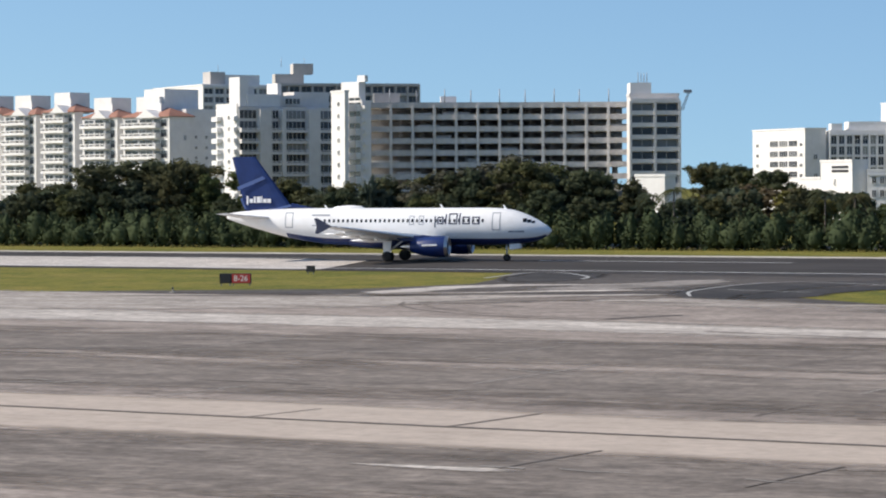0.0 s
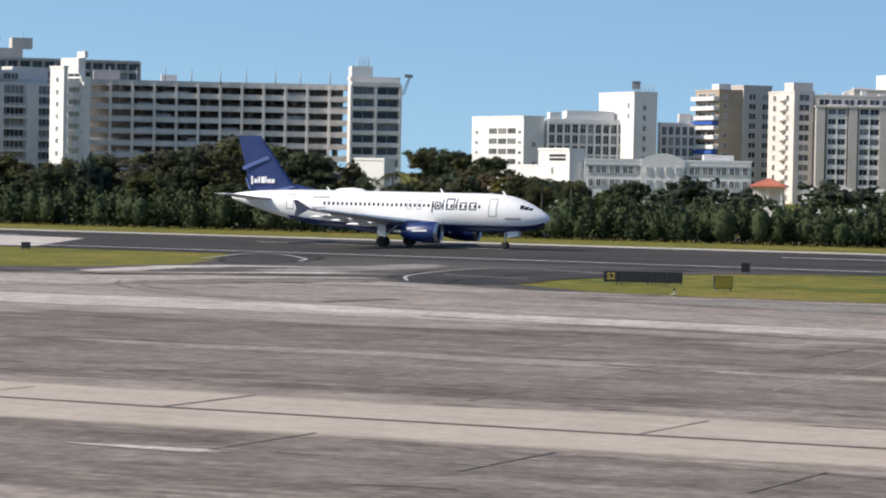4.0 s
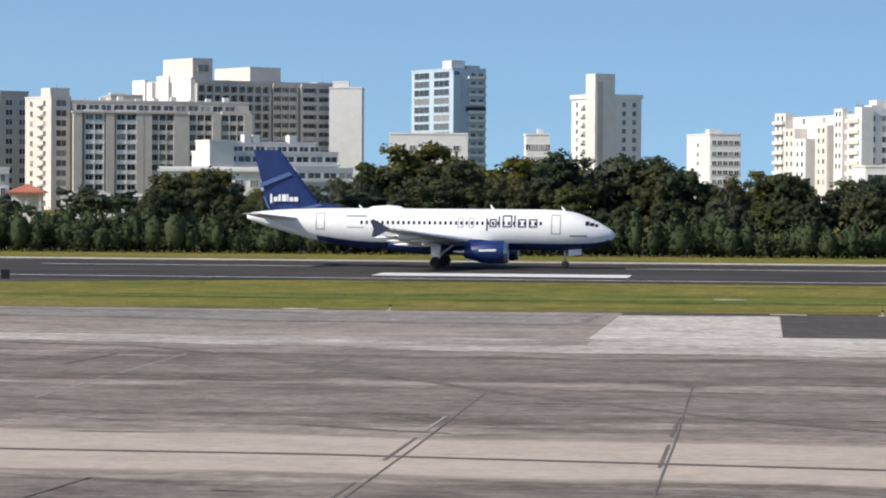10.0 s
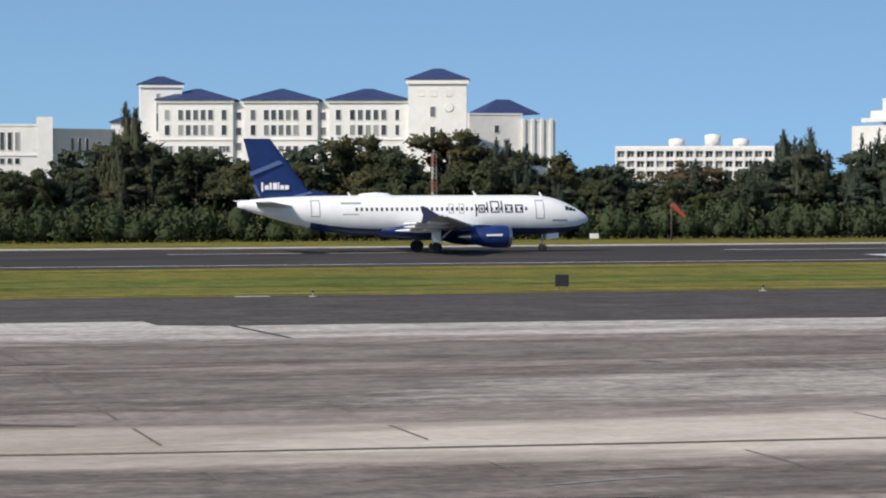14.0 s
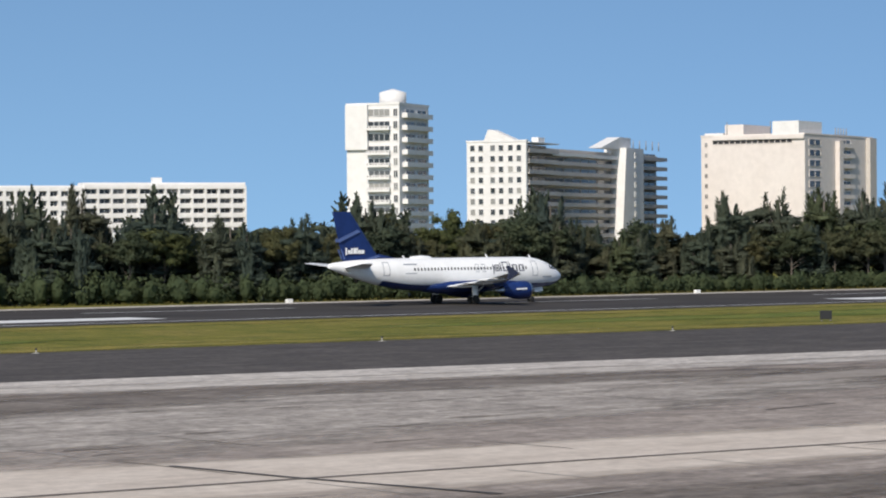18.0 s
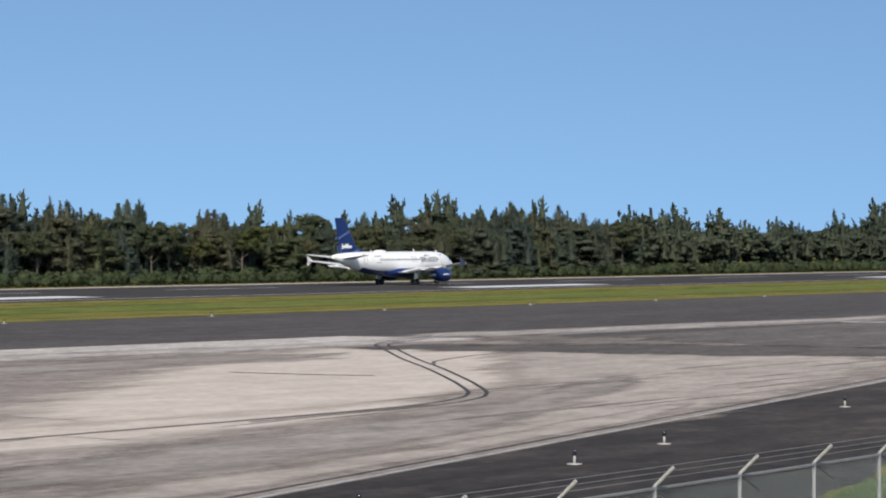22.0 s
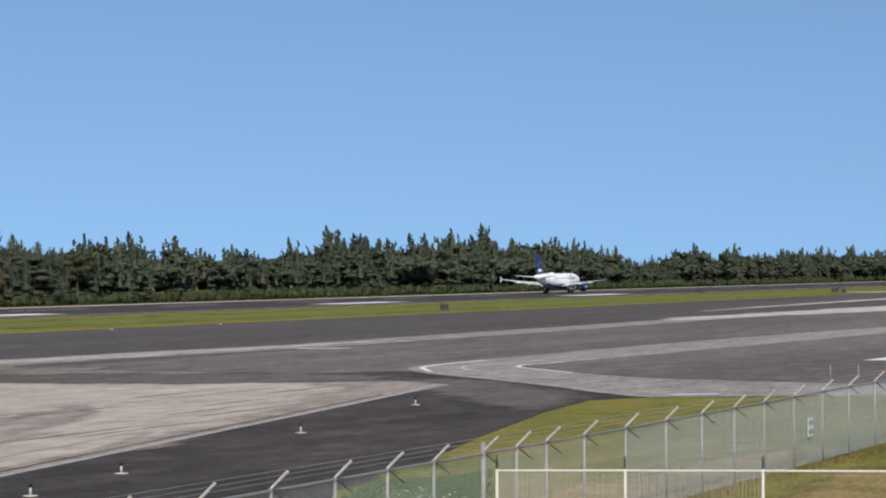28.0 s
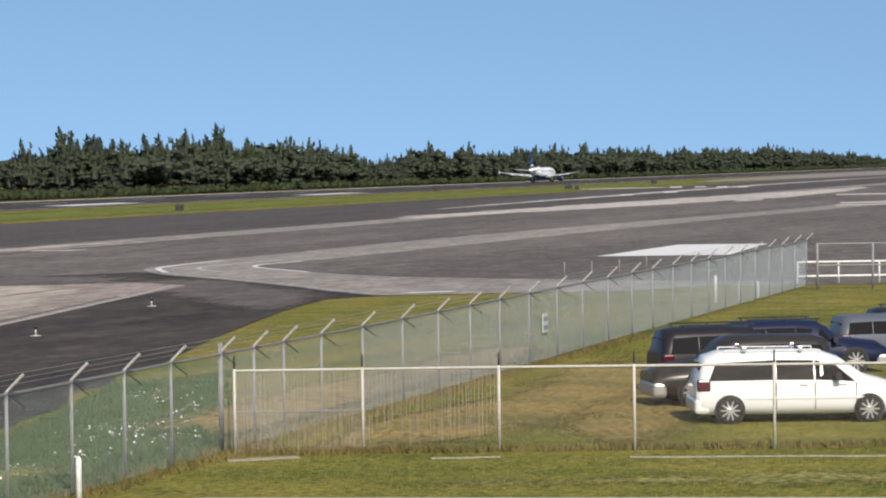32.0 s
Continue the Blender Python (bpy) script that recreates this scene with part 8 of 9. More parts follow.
def airfield_fence():
    y, step = 22.8, 3.13
    pts = [18.9, 22.1, 25.2, 28.4, 31.5, 34.7, 37.9, 41.1, 44.2, 47.2, 50.1, 52.7, 55.2, 58.1, 60.2, 62.2, 64.9, 68.1, 71.5, 74.8, 78.0, 81.2, 84.6, 88.1, 91.6, 95.3, 99.0, 102.5, 106.1] + [106.1 + 3.5 * k for k in range(1, 10)]
    fence = tagged(new("chain_link_fence"), "tall chain-link fence with slanted arms and barbed wire", "fence")
    post = mesh_of("post", turned([(0, 0.036), (2.32, 0.036)], 0, 0, 0, 8, "z"), M_GALV)
    arm = bmesh.new()
    bar(arm, (0, 0, 2.3), (0.04, -0.34, 2.64), 0.03)
    arm = mesh_of("arm", arm, M_RAIL)
    brace = mesh_of("brace", bar(bmesh.new(), (0, 0, 2.28), (0.12, -0.34, 2.0), 0.012, 4), M_TRIM)
    near_panel, panel = mesh_panel(step, 2.2, 0.06, 0.0008), mesh_panel(step, 2.2, 0.06, 0.0019, M_WIRE3)
    n = len(pts)
    for i, x in enumerate(pts):
        z = ground_z(x, y) + 0.10 * smooth(60, 100, x)
        for name, me in (("post", post), ("arm", arm), ("brace", brace)):
            o = part(name, me, None, fence)
            o.location = (x, y, z)
            if x == 58.1 and name == "post":
                o.scale = (1.6, 1.6, 1.08)
        if i < n - 1:
            o = part("wire_mesh", panel if x > 66 else near_panel, None, fence)
            o.location = (x, y, z + 0.06)
            o.scale = ((pts[i + 1] - x) / step, 1, 1)
    zz = lambda x: ground_z(x, y) + 0.10 * smooth(60, 100, x)
    for a, b in zip(pts, pts[1:]):
        part("top_rail", bar(bmesh.new(), (a, y, zz(a) + 2.26), (b, y, zz(b) + 2.26), 0.028), M_GALV, fence)
        for k in range(3):
            f = 0.4 + 0.3 * k
            part("barbed_wire", bar(bmesh.new(), (a, y - 0.36 * f, zz(a) + 2.3 + 0.38 * f), (b, y - 0.36 * f, zz(b) + 2.3 + 0.38 * f), 0.005, 4), M_GALV, fence)
    sign = tagged(new("fence_sign"), "small pale square sign with grey bars on the fence", "sign")
    part("plate", cube(-0.3, 0.3, -0.03, 0.0, -0.3, 0.3), M_WIRE, sign)
    for dz, w in ((0.13, 0.26), (-0.15, 0.26)):
        part("sign_bar", cube(-w, w, -0.034, -0.031, dz - 0.07, dz + 0.07), M_GALV, sign, "plain grey bar")
    sign.location = (86.3, 22.74, LOT + 1.3)
    # the lower fence that crosses the lot
    spots = [(57.9, 22.4), (58.8, 19.7), (59.7, 16.8), (60.5, 13.9), (61.3, 10.9), (62.1, 8.0), (63.0, 5.0), (63.8, 2.0)]
    rib_rng = random.Random(12)
    low = tagged(new("lot_fence"), "pale steel chain-link fence across the grass lot", "fence")
    for i, (x, yy) in enumerate(spots):
        post = part("post", turned([(0, 0.034), (1.94, 0.034)], x, yy, LOT, 8, "z"), M_RAIL, low)
        part("post_tip", turned([(1.94, 0.022), (2.22, 0.022)], x, yy, LOT, 6, "z"), M_TRIM, low, "black post tip")
        if i < len(spots) - 1:
            x1, y1 = spots[i + 1]
            ln = math.hypot(x1 - x, y1 - yy)
            part("top_rail", bar(bmesh.new(), (x, yy, LOT + 1.9), (x1, y1, LOT + 1.9), 0.028), M_RAIL, low)
            if i == 0:
                part("mid_rail", bar(bmesh.new(), (x, yy, LOT + 0.98), (x1, y1, LOT + 0.98), 0.017), M_GALV, low)
            if i < 2:
                # added brown strips imitate the moire stripes of the woven wire
                ribs, run = bmesh.new(), 0.05
                while run < ln - 0.05:
                    foot = 0.05 + (rib_rng.uniform(0.0, 0.9) if i else rib_rng.uniform(0.0, 0.3))
                    box(ribs, run, run + rib_rng.uniform(0.005, 0.012), -0.004, 0.004, foot, 1.8)
                    run += rib_rng.uniform(0.03, 0.11)
                o = part("moire_ribs", ribs, M_WIRE4, low, "thin brown upright strips added as the mesh's moire")
                o.matrix_basis = Matrix.Translation((x, yy, LOT + 0.05)) @ Matrix.Rotation(math.atan2(y1 - yy, x1 - x), 4, "Z")
            o = part("wire_mesh", mesh_panel(ln, 1.84, 0.06, 0.0014 if i == 0 else 0.0006, M_WIRE2), None, low)
            o.matrix_basis = Matrix.Translation((x, yy, LOT + 0.05)) @ Matrix.Rotation(math.atan2(y1 - yy, x1 - x), 4, "Z")
    rnd = random.Random(4)
    for xa, ya, xb, yb, wide in ((56.9, 22.2, 57.8, 20.9, 0.3), (58.1, 17.9, 58.6, 16.5, 0.07), (59.1, 13.7, 60.3, 8.3, 0.09), (60.4, 8.0, 61.4, 3.6, 0.09)):
        o = tagged(part("concrete_footing", strip(bmesh.new(), [(xa + (xb - xa) * i / 8 + rnd.uniform(-0.06, 0.06), ya + (yb - ya) * i / 8) for i in range(9)], wide, LOT + 0.03), M_FOOT), "broken pale concrete footing under the fence", "kerb")
        o.modifiers.new("thick", "SOLIDIFY").thickness = 0.08
    o = tagged(part("kerb", cube(-0.09, 0.09, -30, 8.2, -0.1, 0.10), M_KERB), "pale concrete kerb at the lot's edge", "kerb", "", "structure")
    o.matrix_world = Matrix.Translation((51.2, 12.0, LOT)) @ Matrix.Rotation(radians(11), 4, "Z")
    p = tagged(new("marker_post"), "short white marker post in the grass", "post")
    part("post_body", turned([(0, 0.055), (0.95, 0.055), (1.0, 0.02)], 0, 0, 0, 10, "z"), M_PAINT, p)
    p.location = (48.4, 21.9, ground_z(48.4, 21.9))


def rounded_box(x0, x1, y0, y1, z0, z1, r):
    bm = cube(x0, x1, y0, y1, z0, z1)
    bmesh.ops.bevel(bm, geom=bm.edges[:], offset=r, segments=2, profile=0.5, affect="EDGES")
    return bm


def car(name, label, x, y, heading, L, W, H, colour, stations, panes, wheel_x, rails=False, wheel_r=0.34):
    """A parked car: stations are (x, sill, belt, roof, half width low, half width roof) as shares; panes are (x0, x1, rake0, rake1)."""
    paint = mat("car_paint", colour, 0.22 if rails else 0.32, 0.0, 0.5 if rails else 0.34)
    paint.node_tree.nodes["Principled BSDF"].inputs["Coat Weight"].default_value = 0.4 if rails else 0.0
    ob = tagged(new(name), label, "car", "parked cars")
    bm = bmesh.new()
    rows = []
    for sx, sill, belt, roof, lo, hi in stations:
        X, w0, w1 = (sx - 0.5) * L, lo * W / 2, hi * W / 2
        prof = [(-w0 * 0.9, sill), (-w0, sill + 0.12), (-w0 * 1.0, (sill + belt) / 2), (-w0 * 0.97, belt), (-w1, roof - 0.10), (-w1 * 0.82, roof - 0.015), (0, roof + 0.012)]
        prof += [(-a, b) for a, b in prof[-2::-1]]
        rows.append([bm.verts.new((X, a, b * H)) for a, b in prof])
    m = len(rows[0])
    for a, b in zip(rows, rows[1:]):
        for i in range(m):
            f = bm.faces.new((a[i], a[(i + 1) % m], b[(i + 1) % m], b[i]))
            f.smooth = i not in (m - 1,)
    bm.faces.new(rows[0])
    bm.faces.new(rows[-1][::-1])
    bmesh.ops.recalc_face_normals(bm, faces=bm.faces)
    part("body", bm, paint, ob)

    def at(x, s):
        """The half widths and heights of the upper side at a place along the car."""
        for a, b in zip(stations, stations[1:]):
            if a[0] <= x <= b[0]:
                t = (x - a[0]) / (b[0] - a[0])
                belt, roof, lo, hi = (a[k] + (b[k] - a[k]) * t for k in (2, 3, 4, 5))
                y0, y1, z0, z1 = lo * W / 2 * 0.97, hi * W / 2, belt * H, (roof - 0.10) * H
                return Vector(((x - 0.5) * L, y0 + (y1 - y0) * s, z0 + (z1 - z0) * s))
        return Vector((0, 0, 0))

    for side in (-1, 1):
        for x0, x1, r0, r1 in panes:
            bm = bmesh.new()
            q = [at(x0, 0.08), at(x1, 0.08), at(x1 - r1, 0.92), at(x0 + r0, 0.92)]
            q = [Vector((v.x, side * (v.y + 0.012), v.z)) for v in q]
            back = [Vector((v.x, v.y - side * 0.02, v.z)) for v in q]
            a, b = [bm.verts.new(v) for v in q], [bm.verts.new(v) for v in back]
            bm.faces.new(a)
            for i in range(4):
                bm.faces.new((a[i], a[(i + 1) % 4], b[(i + 1) % 4], b[i]))
            bmesh.ops.recalc_face_normals(bm, faces=bm.faces)
            part("side_window", bm, M_CGLASS, ob, "dark tinted window")
        for wx in wheel_x:
            X = (wx - 0.5) * L
            part("wheel_arch", turned([(-0.05, wheel_r * 1.13), (0.0, wheel_r * 1.13)], X, side * (W / 2 + 0.004) - (0.0 if side > 0 else -0.05), wheel_r, 22, "y"), M_TRIM, ob)
            t = part("wheel", turned([(-0.11, wheel_r * 0.76), (-0.11, wheel_r * 0.94), (-0.06, wheel_r), (0.06, wheel_r), (0.11, wheel_r * 0.94), (0.11, wheel_r * 0.76)], X, side * (W / 2 - 0.06), wheel_r, 24, "y"), M_TYRE, ob, "black tyre")
            bm = turned([(-0.08, 0.03), (-0.08, wheel_r * 0.76), (0.09, wheel_r * 0.78), (0.07, wheel_r * 0.72)], X, side * (W / 2 - 0.06), wheel_r, 20, "y")
            part("rim_well", bm, M_WELL, t)
            bm = bmesh.new()
            for k in range(10):
                a = 2 * math.pi * k / 10
                bar(bm, (X, side * (W / 2 + 0.04), wheel_r), (X + math.cos(a) * wheel_r * 0.71, side * (W / 2 + 0.03), wheel_r + math.sin(a) * wheel_r * 0.71), wheel_r * 0.09, 5)
            part("rim", bm, M_RIM, t, "bright alloy spokes")
            part("rim_ring", turned([(0.0, wheel_r * 0.76), (0.06, wheel_r * 0.78), (0.06, wheel_r * 0.70), (0.0, wheel_r * 0.69)], X, side * (W / 2 + 0.02) - 0.03, wheel_r, 24, "y", cap=False), M_RIM, t, "bright alloy ring")
        y_in, y_out = sorted((side * (W / 2 - 0.16), side * (W / 2 + 0.006)))
        part("tail_lamp", rounded_box(-L / 2 + 0.03, -L / 2 + 0.36, y_in, y_out, H * 0.45, H * 0.62, 0.05), M_TAIL, ob, "dark red tail lamp")
        part("head_lamp", cube(L / 2 - 0.3, L / 2 - 0.03, side * W * 0.36 - 0.14, side * W * 0.36 + 0.14, H * 0.36, H * 0.45), M_HEAD, ob, "clear headlamp")
        part("mirror", cube(L * 0.14, L * 0.14 + 0.14, side * (W / 2 + 0.1) - 0.1, side * (W / 2 + 0.1) + 0.1, H * 0.6, H * 0.7), M_TRIM, ob, "black door mirror")
        for dx in (-0.02, 0.16):
            part("door_handle", cube(dx * L, dx * L + 0.2, side * (W / 2 + 0.005) - 0.012, side * (W / 2 + 0.005) + 0.012, H * 0.53, H * 0.55), paint, ob)
        part("side_moulding", cube(-L * 0.28, L * 0.28, side * (W / 2 + 0.004) - 0.014, side * (W / 2 + 0.004) + 0.014, H * 0.34, H * 0.365), paint, ob)
        if rails:
            bm = bmesh.new()
            bar(bm, (-L * 0.36, side * W * 0.34, H * 1.005), (L * 0.08, side * W * 0.34, H * 1.005), 0.016)
            for xx in (-L * 0.36, -L * 0.14, L * 0.08):
                bar(bm, (xx, side * W * 0.34, H * 0.97), (xx, side * W * 0.34, H * 1.005), 0.02)
            part("roof_rail", bm, paint, ob)
    if rails:
        for xx in (-L * 0.27, -L * 0.01):
            part("roof_cross_bar", bar(bmesh.new(), (xx, -W * 0.36, H * 1.025), (xx, W * 0.36, H * 1.025), 0.022), M_TRIM, ob, "black roof cross bar")
            for side in (-1, 1):
                part("bar_foot", rounded_box(xx - 0.05, xx + 0.05, side * W * 0.345 - 0.06, side * W * 0.345 + 0.06, H * 0.985, H * 1.06, 0.02), M_RIM, ob, "pale bar foot")
    for side in (-1, 1):
        for share in (0.37, 0.55, 0.74):
            y0, y1 = sorted((side * W / 2 * 0.985, side * (W / 2 + 0.003)))
            part("door_seam", cube((share - 0.5) * L - 0.008, (share - 0.5) * L + 0.008, y0, y1, H * 0.2, H * 0.56), M_TRIM, ob, "dark door seam")
    for s, e in ((-1, "rear_bumper"), (1, "front_bumper")):
        x_in, x_out = sorted((s * (L / 2 - 0.34), s * (L / 2 + 0.04)))
        part(e, rounded_box(x_in, x_out, -W * 0.492, W * 0.492, H * 0.14, H * 0.36, 0.09), paint if rails else M_CHROME, ob)
    part("rear_window", cube(-L / 2 + 0.115, -L / 2 + 0.18, -W * 0.34, W * 0.34, H * 0.64, H * 0.84), M_CGLASS, ob, "dark rear window")
    ob.matrix_world = Matrix.Translation((x, y, LOT)) @ Matrix.Rotation(heading, 4, "Z")
    return ob


VAN = ((0.0, 0.24, 0.48, 0.52, 0.92, 0.84), (0.008, 0.16, 0.56, 0.62, 0.97, 0.82), (0.028, 0.13, 0.58, 0.80, 0.99, 0.80), (0.05, 0.13, 0.58, 0.92, 1.0, 0.78), (0.12, 0.13, 0.58, 0.985, 1.0, 0.78), (0.40, 0.13, 0.58, 1.0, 1.0, 0.78), (0.58, 0.13, 0.575, 0.985, 1.0, 0.78),
       (0.68, 0.13, 0.57, 0.88, 1.0, 0.76), (0.795, 0.13, 0.56, 0.64, 1.0, 0.86), (0.88, 0.13, 0.52, 0.57, 0.99, 0.86), (0.96, 0.15, 0.44, 0.49, 0.92, 0.8), (1.0, 0.22, 0.36, 0.40, 0.78, 0.7))
SUV = ((0.0, 0.24, 0.58, 0.62, 0.92, 0.84), (0.012, 0.18, 0.60, 0.72, 0.98, 0.80), (0.04, 0.18, 0.60, 0.95, 1.0, 0.79), (0.1, 0.18, 0.60, 0.99, 1.0, 0.79), (0.40, 0.18, 0.60, 1.0, 1.0, 0.79), (0.56, 0.18, 0.60, 0.985, 1.0, 0.79),
       (0.62, 0.18, 0.60, 0.90, 1.0, 0.78), (0.70, 0.18, 0.60, 0.665, 1.0, 0.86), (0.82, 0.18, 0.585, 0.63, 1.0, 0.86), (0.95, 0.18, 0.54, 0.58, 0.97, 0.84), (1.0, 0.26, 0.46, 0.50, 0.90, 0.8))
VAN_PANES = ((0.06, 0.37, 0.035, 0.0), (0.374, 0.545, 0.0, 0.0), (0.553, 0.735, 0.0, 0.085))
SUV_PANES = ((0.055, 0.225, 0.02, 0.0), (0.23, 0.415, 0.0, 0.0), (0.42, 0.645, 0.0, 0.06))


def parked_cars():
    head = math.atan2(-3.28, 1.41)
    d = Vector((math.cos(head), math.sin(head), 0))
    left = Vector((-d.y, d.x, 0))
    spot = Vector((67.55, 11.37, 0)) + left * 0.95 + d * 0.18
    car("minivan", "white minivan with roof rails and alloy wheels", spot.x, spot.y, head - 0.085, 5.3, 2.0, 1.76, (0.69, 0.69, 0.68), VAN, VAN_PANES, (0.155, 0.80), True, 0.335)
    for x, y, turn, L, W, H, col, name, label, rack in ((73.0, 13.97, math.pi + 0.04, 4.9, 1.85, 1.80, (0.030, 0.027, 0.026), "dark_suv", "dark brown-black sport utility car with a chrome bumper", False),
                                                        (76.45, 14.65, 0.06, 4.7, 1.85, 1.84, (0.020, 0.018, 0.022), "dark_suv", "dark maroon-black sport utility car with roof bars", True),
                                                        (83.5, 14.0, 0.03, 4.8, 1.85, 1.60, (0.012, 0.017, 0.045), "blue_suv", "dark blue sport utility car", True),
                                                        (88.1, 11.5, 0.02, 4.7, 1.85, 1.55, (0.085, 0.10, 0.125), "grey_suv", "silver-grey sport utility car", False),
                                                        (92.9, 11.1, 0.02, 4.7, 1.85, 1.52, (0.02, 0.02, 0.022), "dark_suv", "black sport utility car", True)):
        ob = car(name, label, x, y, head + turn, L, W, H, col, SUV, SUV_PANES, (0.2, 0.79), False, 0.38)
        if rack:
            for side in (-1, 1):
                bm = bmesh.new()
                bar(bm, (-L * 0.38, side * W * 0.33, H * 1.035), (L * 0.08, side * W * 0.33, H * 1.035), 0.022)
                for xx in (-L * 0.36, -L * 0.14, L * 0.06):
                    bar(bm, (xx, side * W * 0.33, H * 0.97), (xx, side * W * 0.33, H * 1.035), 0.024)
                part("roof_rail", bm, M_TRIM, ob, "black roof rail")


def lot_details():
    rail = tagged(new("white_rail_fence"), "low white pipe rail beyond the lot", "fence")
    for i in range(7):
        x, y = 186.5 + 1.0 * i, 31.5 - 2.6 * i
        part("post", turned([(0, 0.06), (1.5, 0.06)], x, y, ground_z(x, y), 8, "z"), M_PAINT, rail)
        if i < 6:
            for z in (0.5, 1.45):
                part("rail", bar(bmesh.new(), (x, y, ground_z(x, y) + z), (x + 1.0, y - 2.6, ground_z(x + 1, y - 2.6) + z), 0.07), M_PAINT, rail)
    tall = tagged(new("tall_pipe_gate"), "tall galvanised pipe gate at the fence's end", "gate")
    for i in range(4):
        x, y = 136.0 + 0.8 * i, 22.0 - 2.6 * i
        part("post", turned([(0, 0.06), (2.3, 0.06)], x, y, ground_z(x, y), 8, "z"), M_GALV, tall)
        if i < 3:
            for z in (1.2, 2.25):
                part("rail", bar(bmesh.new(), (x, y, ground_z(x, y) + z), (x + 0.8, y - 2.6, ground_z(x + 0.8, y - 2.6) + z), 0.04), M_GALV, tall)
    for x, y in ((197.9, 50.6), (199.8, 49.0), (202.7, 47.6), (207.9, 46.7)):
        p = tagged(new("white_bollard"), "slim white bollard on the pavement's edge", "bollard", "white bollards")
        part("bollard_body", turned([(0, 0.045), (1.0, 0.045), (1.04, 0.02)], 0, 0, 0, 10, "z"), M_FOOT, p)
        p.location = (x, y, 0.04)
    for x, y, h in ((123.6, 24.6, 1.2), (126.2, 24.0, 0.8), (128.6, 23.6, 0.7)):
        p = tagged(new("white_bollard"), "slim white bollard behind the fence", "bollard", "white bollards")
        part("bollard_body", turned([(0, 0.07), (h, 0.07), (h + 0.05, 0.03)], 0, 0, 0, 10, "z"), M_PAINT, p)
        p.location = (x, y, ground_z(x, y))
    # wild grass and white flowers along the fence, dry grass in the lot
    g = np.random.default_rng(3)
    for name, n, xr, yr, hr, m, label in (("rough_grass", 130000, (36, 99), (22.9, 44.5), (0.05, 0.26), M_ROUGH, "rough green grass behind the fence"),
                                          ("lot_grass", 60000, (51.6, 110), (4, 22.6), (0.015, 0.06), M_LOTGR, "dry yellowish grass in the lot"),
                                          ("fence_weeds", 8000, (44, 100), (22.2, 23.4), (0.04, 0.2), M_WEED, "dry weeds along the fence")):
        x, y = g.uniform(*xr, n), g.uniform(*yr, n)
        if name == "fence_weeds":
            k = g.random(n) < 0.35
            x[k] = 57.9 + (22.4 - g.uniform(4, 22.4, n)[k]) * 0.32
            y[k] = 22.4 - (x[k] - 57.9) / 0.32 + g.normal(0, 0.12, k.sum())
        z = np.array([ground_z(a, b) for a, b in zip(x, y)])
        keep = z > 0.03
        if name == "rough_grass":
            wave = np.array([noise.noise((a * 0.3, b * 0.3, 8.0)) for a, b in zip(x, y)])
            keep &= (y > 24.2 + 0.39 * (x - 61.4) + 1.2 * wave)
        x, y, z = x[keep], y[keep], z[keep]
        n = len(x)
        h = g.uniform(*hr, n)
        p = np.stack([x, y, z + h * 0.5], 1)
        al = np.stack([g.normal(0, 0.25, n) * h, g.normal(0, 0.25, n) * h, h * 0.5], 1)
        ac = np.stack([g.uniform(-0.012, 0.012, n), g.uniform(0.004, 0.014, n), np.zeros(n)], 1) * (0.5 if name == "lot_grass" else 1.6)
        tagged(new(name, cards(name, p, al, ac, m)), label, "grass", "", "stuff")
    n = 1500
    x = g.uniform(42, 92, n)
    y = np.maximum(23.2, 24.6 + 0.39 * (x - 61.4)) + g.beta(1.2, 2.2, n) * 6
    keep = np.array([noise.noise((a * 0.5, b * 0.5, 3.0)) > 0.22 and ground_z(a, b) > 0.1 for a, b in zip(x, y)])
    x, y = x[keep], y[keep]
    z = np.array([ground_z(a, b) for a, b in zip(x, y)]) + g.uniform(0.25, 0.45, len(x))
    a, b = spread(g, len(x), 0.045, 0.4, 1.0)
    tagged(new("white_flowers", cards("white_flowers", np.stack([x, y, z], 1), a, b, M_PAINT)), "small white wild flowers in rough grass", "flowers", "", "stuff")


M_LOTGR = leaf_mat("lot_grass_blades", (0.130, 0.132, 0.032), (0.175, 0.160, 0.046), (0.220, 0.185, 0.07), 0.5, 0.3)
M_WEED = leaf_mat("fence_weed_blades", (0.074, 0.071, 0.025), (0.112, 0.099, 0.037), (0.155, 0.13, 0.056), 0.5, 0.3)
M_ROUGH = leaf_mat("rough_grass_blades", (0.036, 0.061, 0.022), (0.056, 0.083, 0.032), (0.079, 0.102, 0.043), 0.5, 0.3)
M_DRYG = soft(blotched("dry_lot_turf", [(0.150, 0.130, 0.050), (0.205, 0.162, 0.064), (0.26, 0.196, 0.092)], 0.5, fine=5.0, grain=0.3, blades=0.8), 2.2)
M_GREENG = soft(blotched("lush_turf", [(0.130, 0.146, 0.050), (0.175, 0.180, 0.064), (0.225, 0.21, 0.086)], 0.5, fine=5.0, grain=0.3, blades=0.8), 2.4)
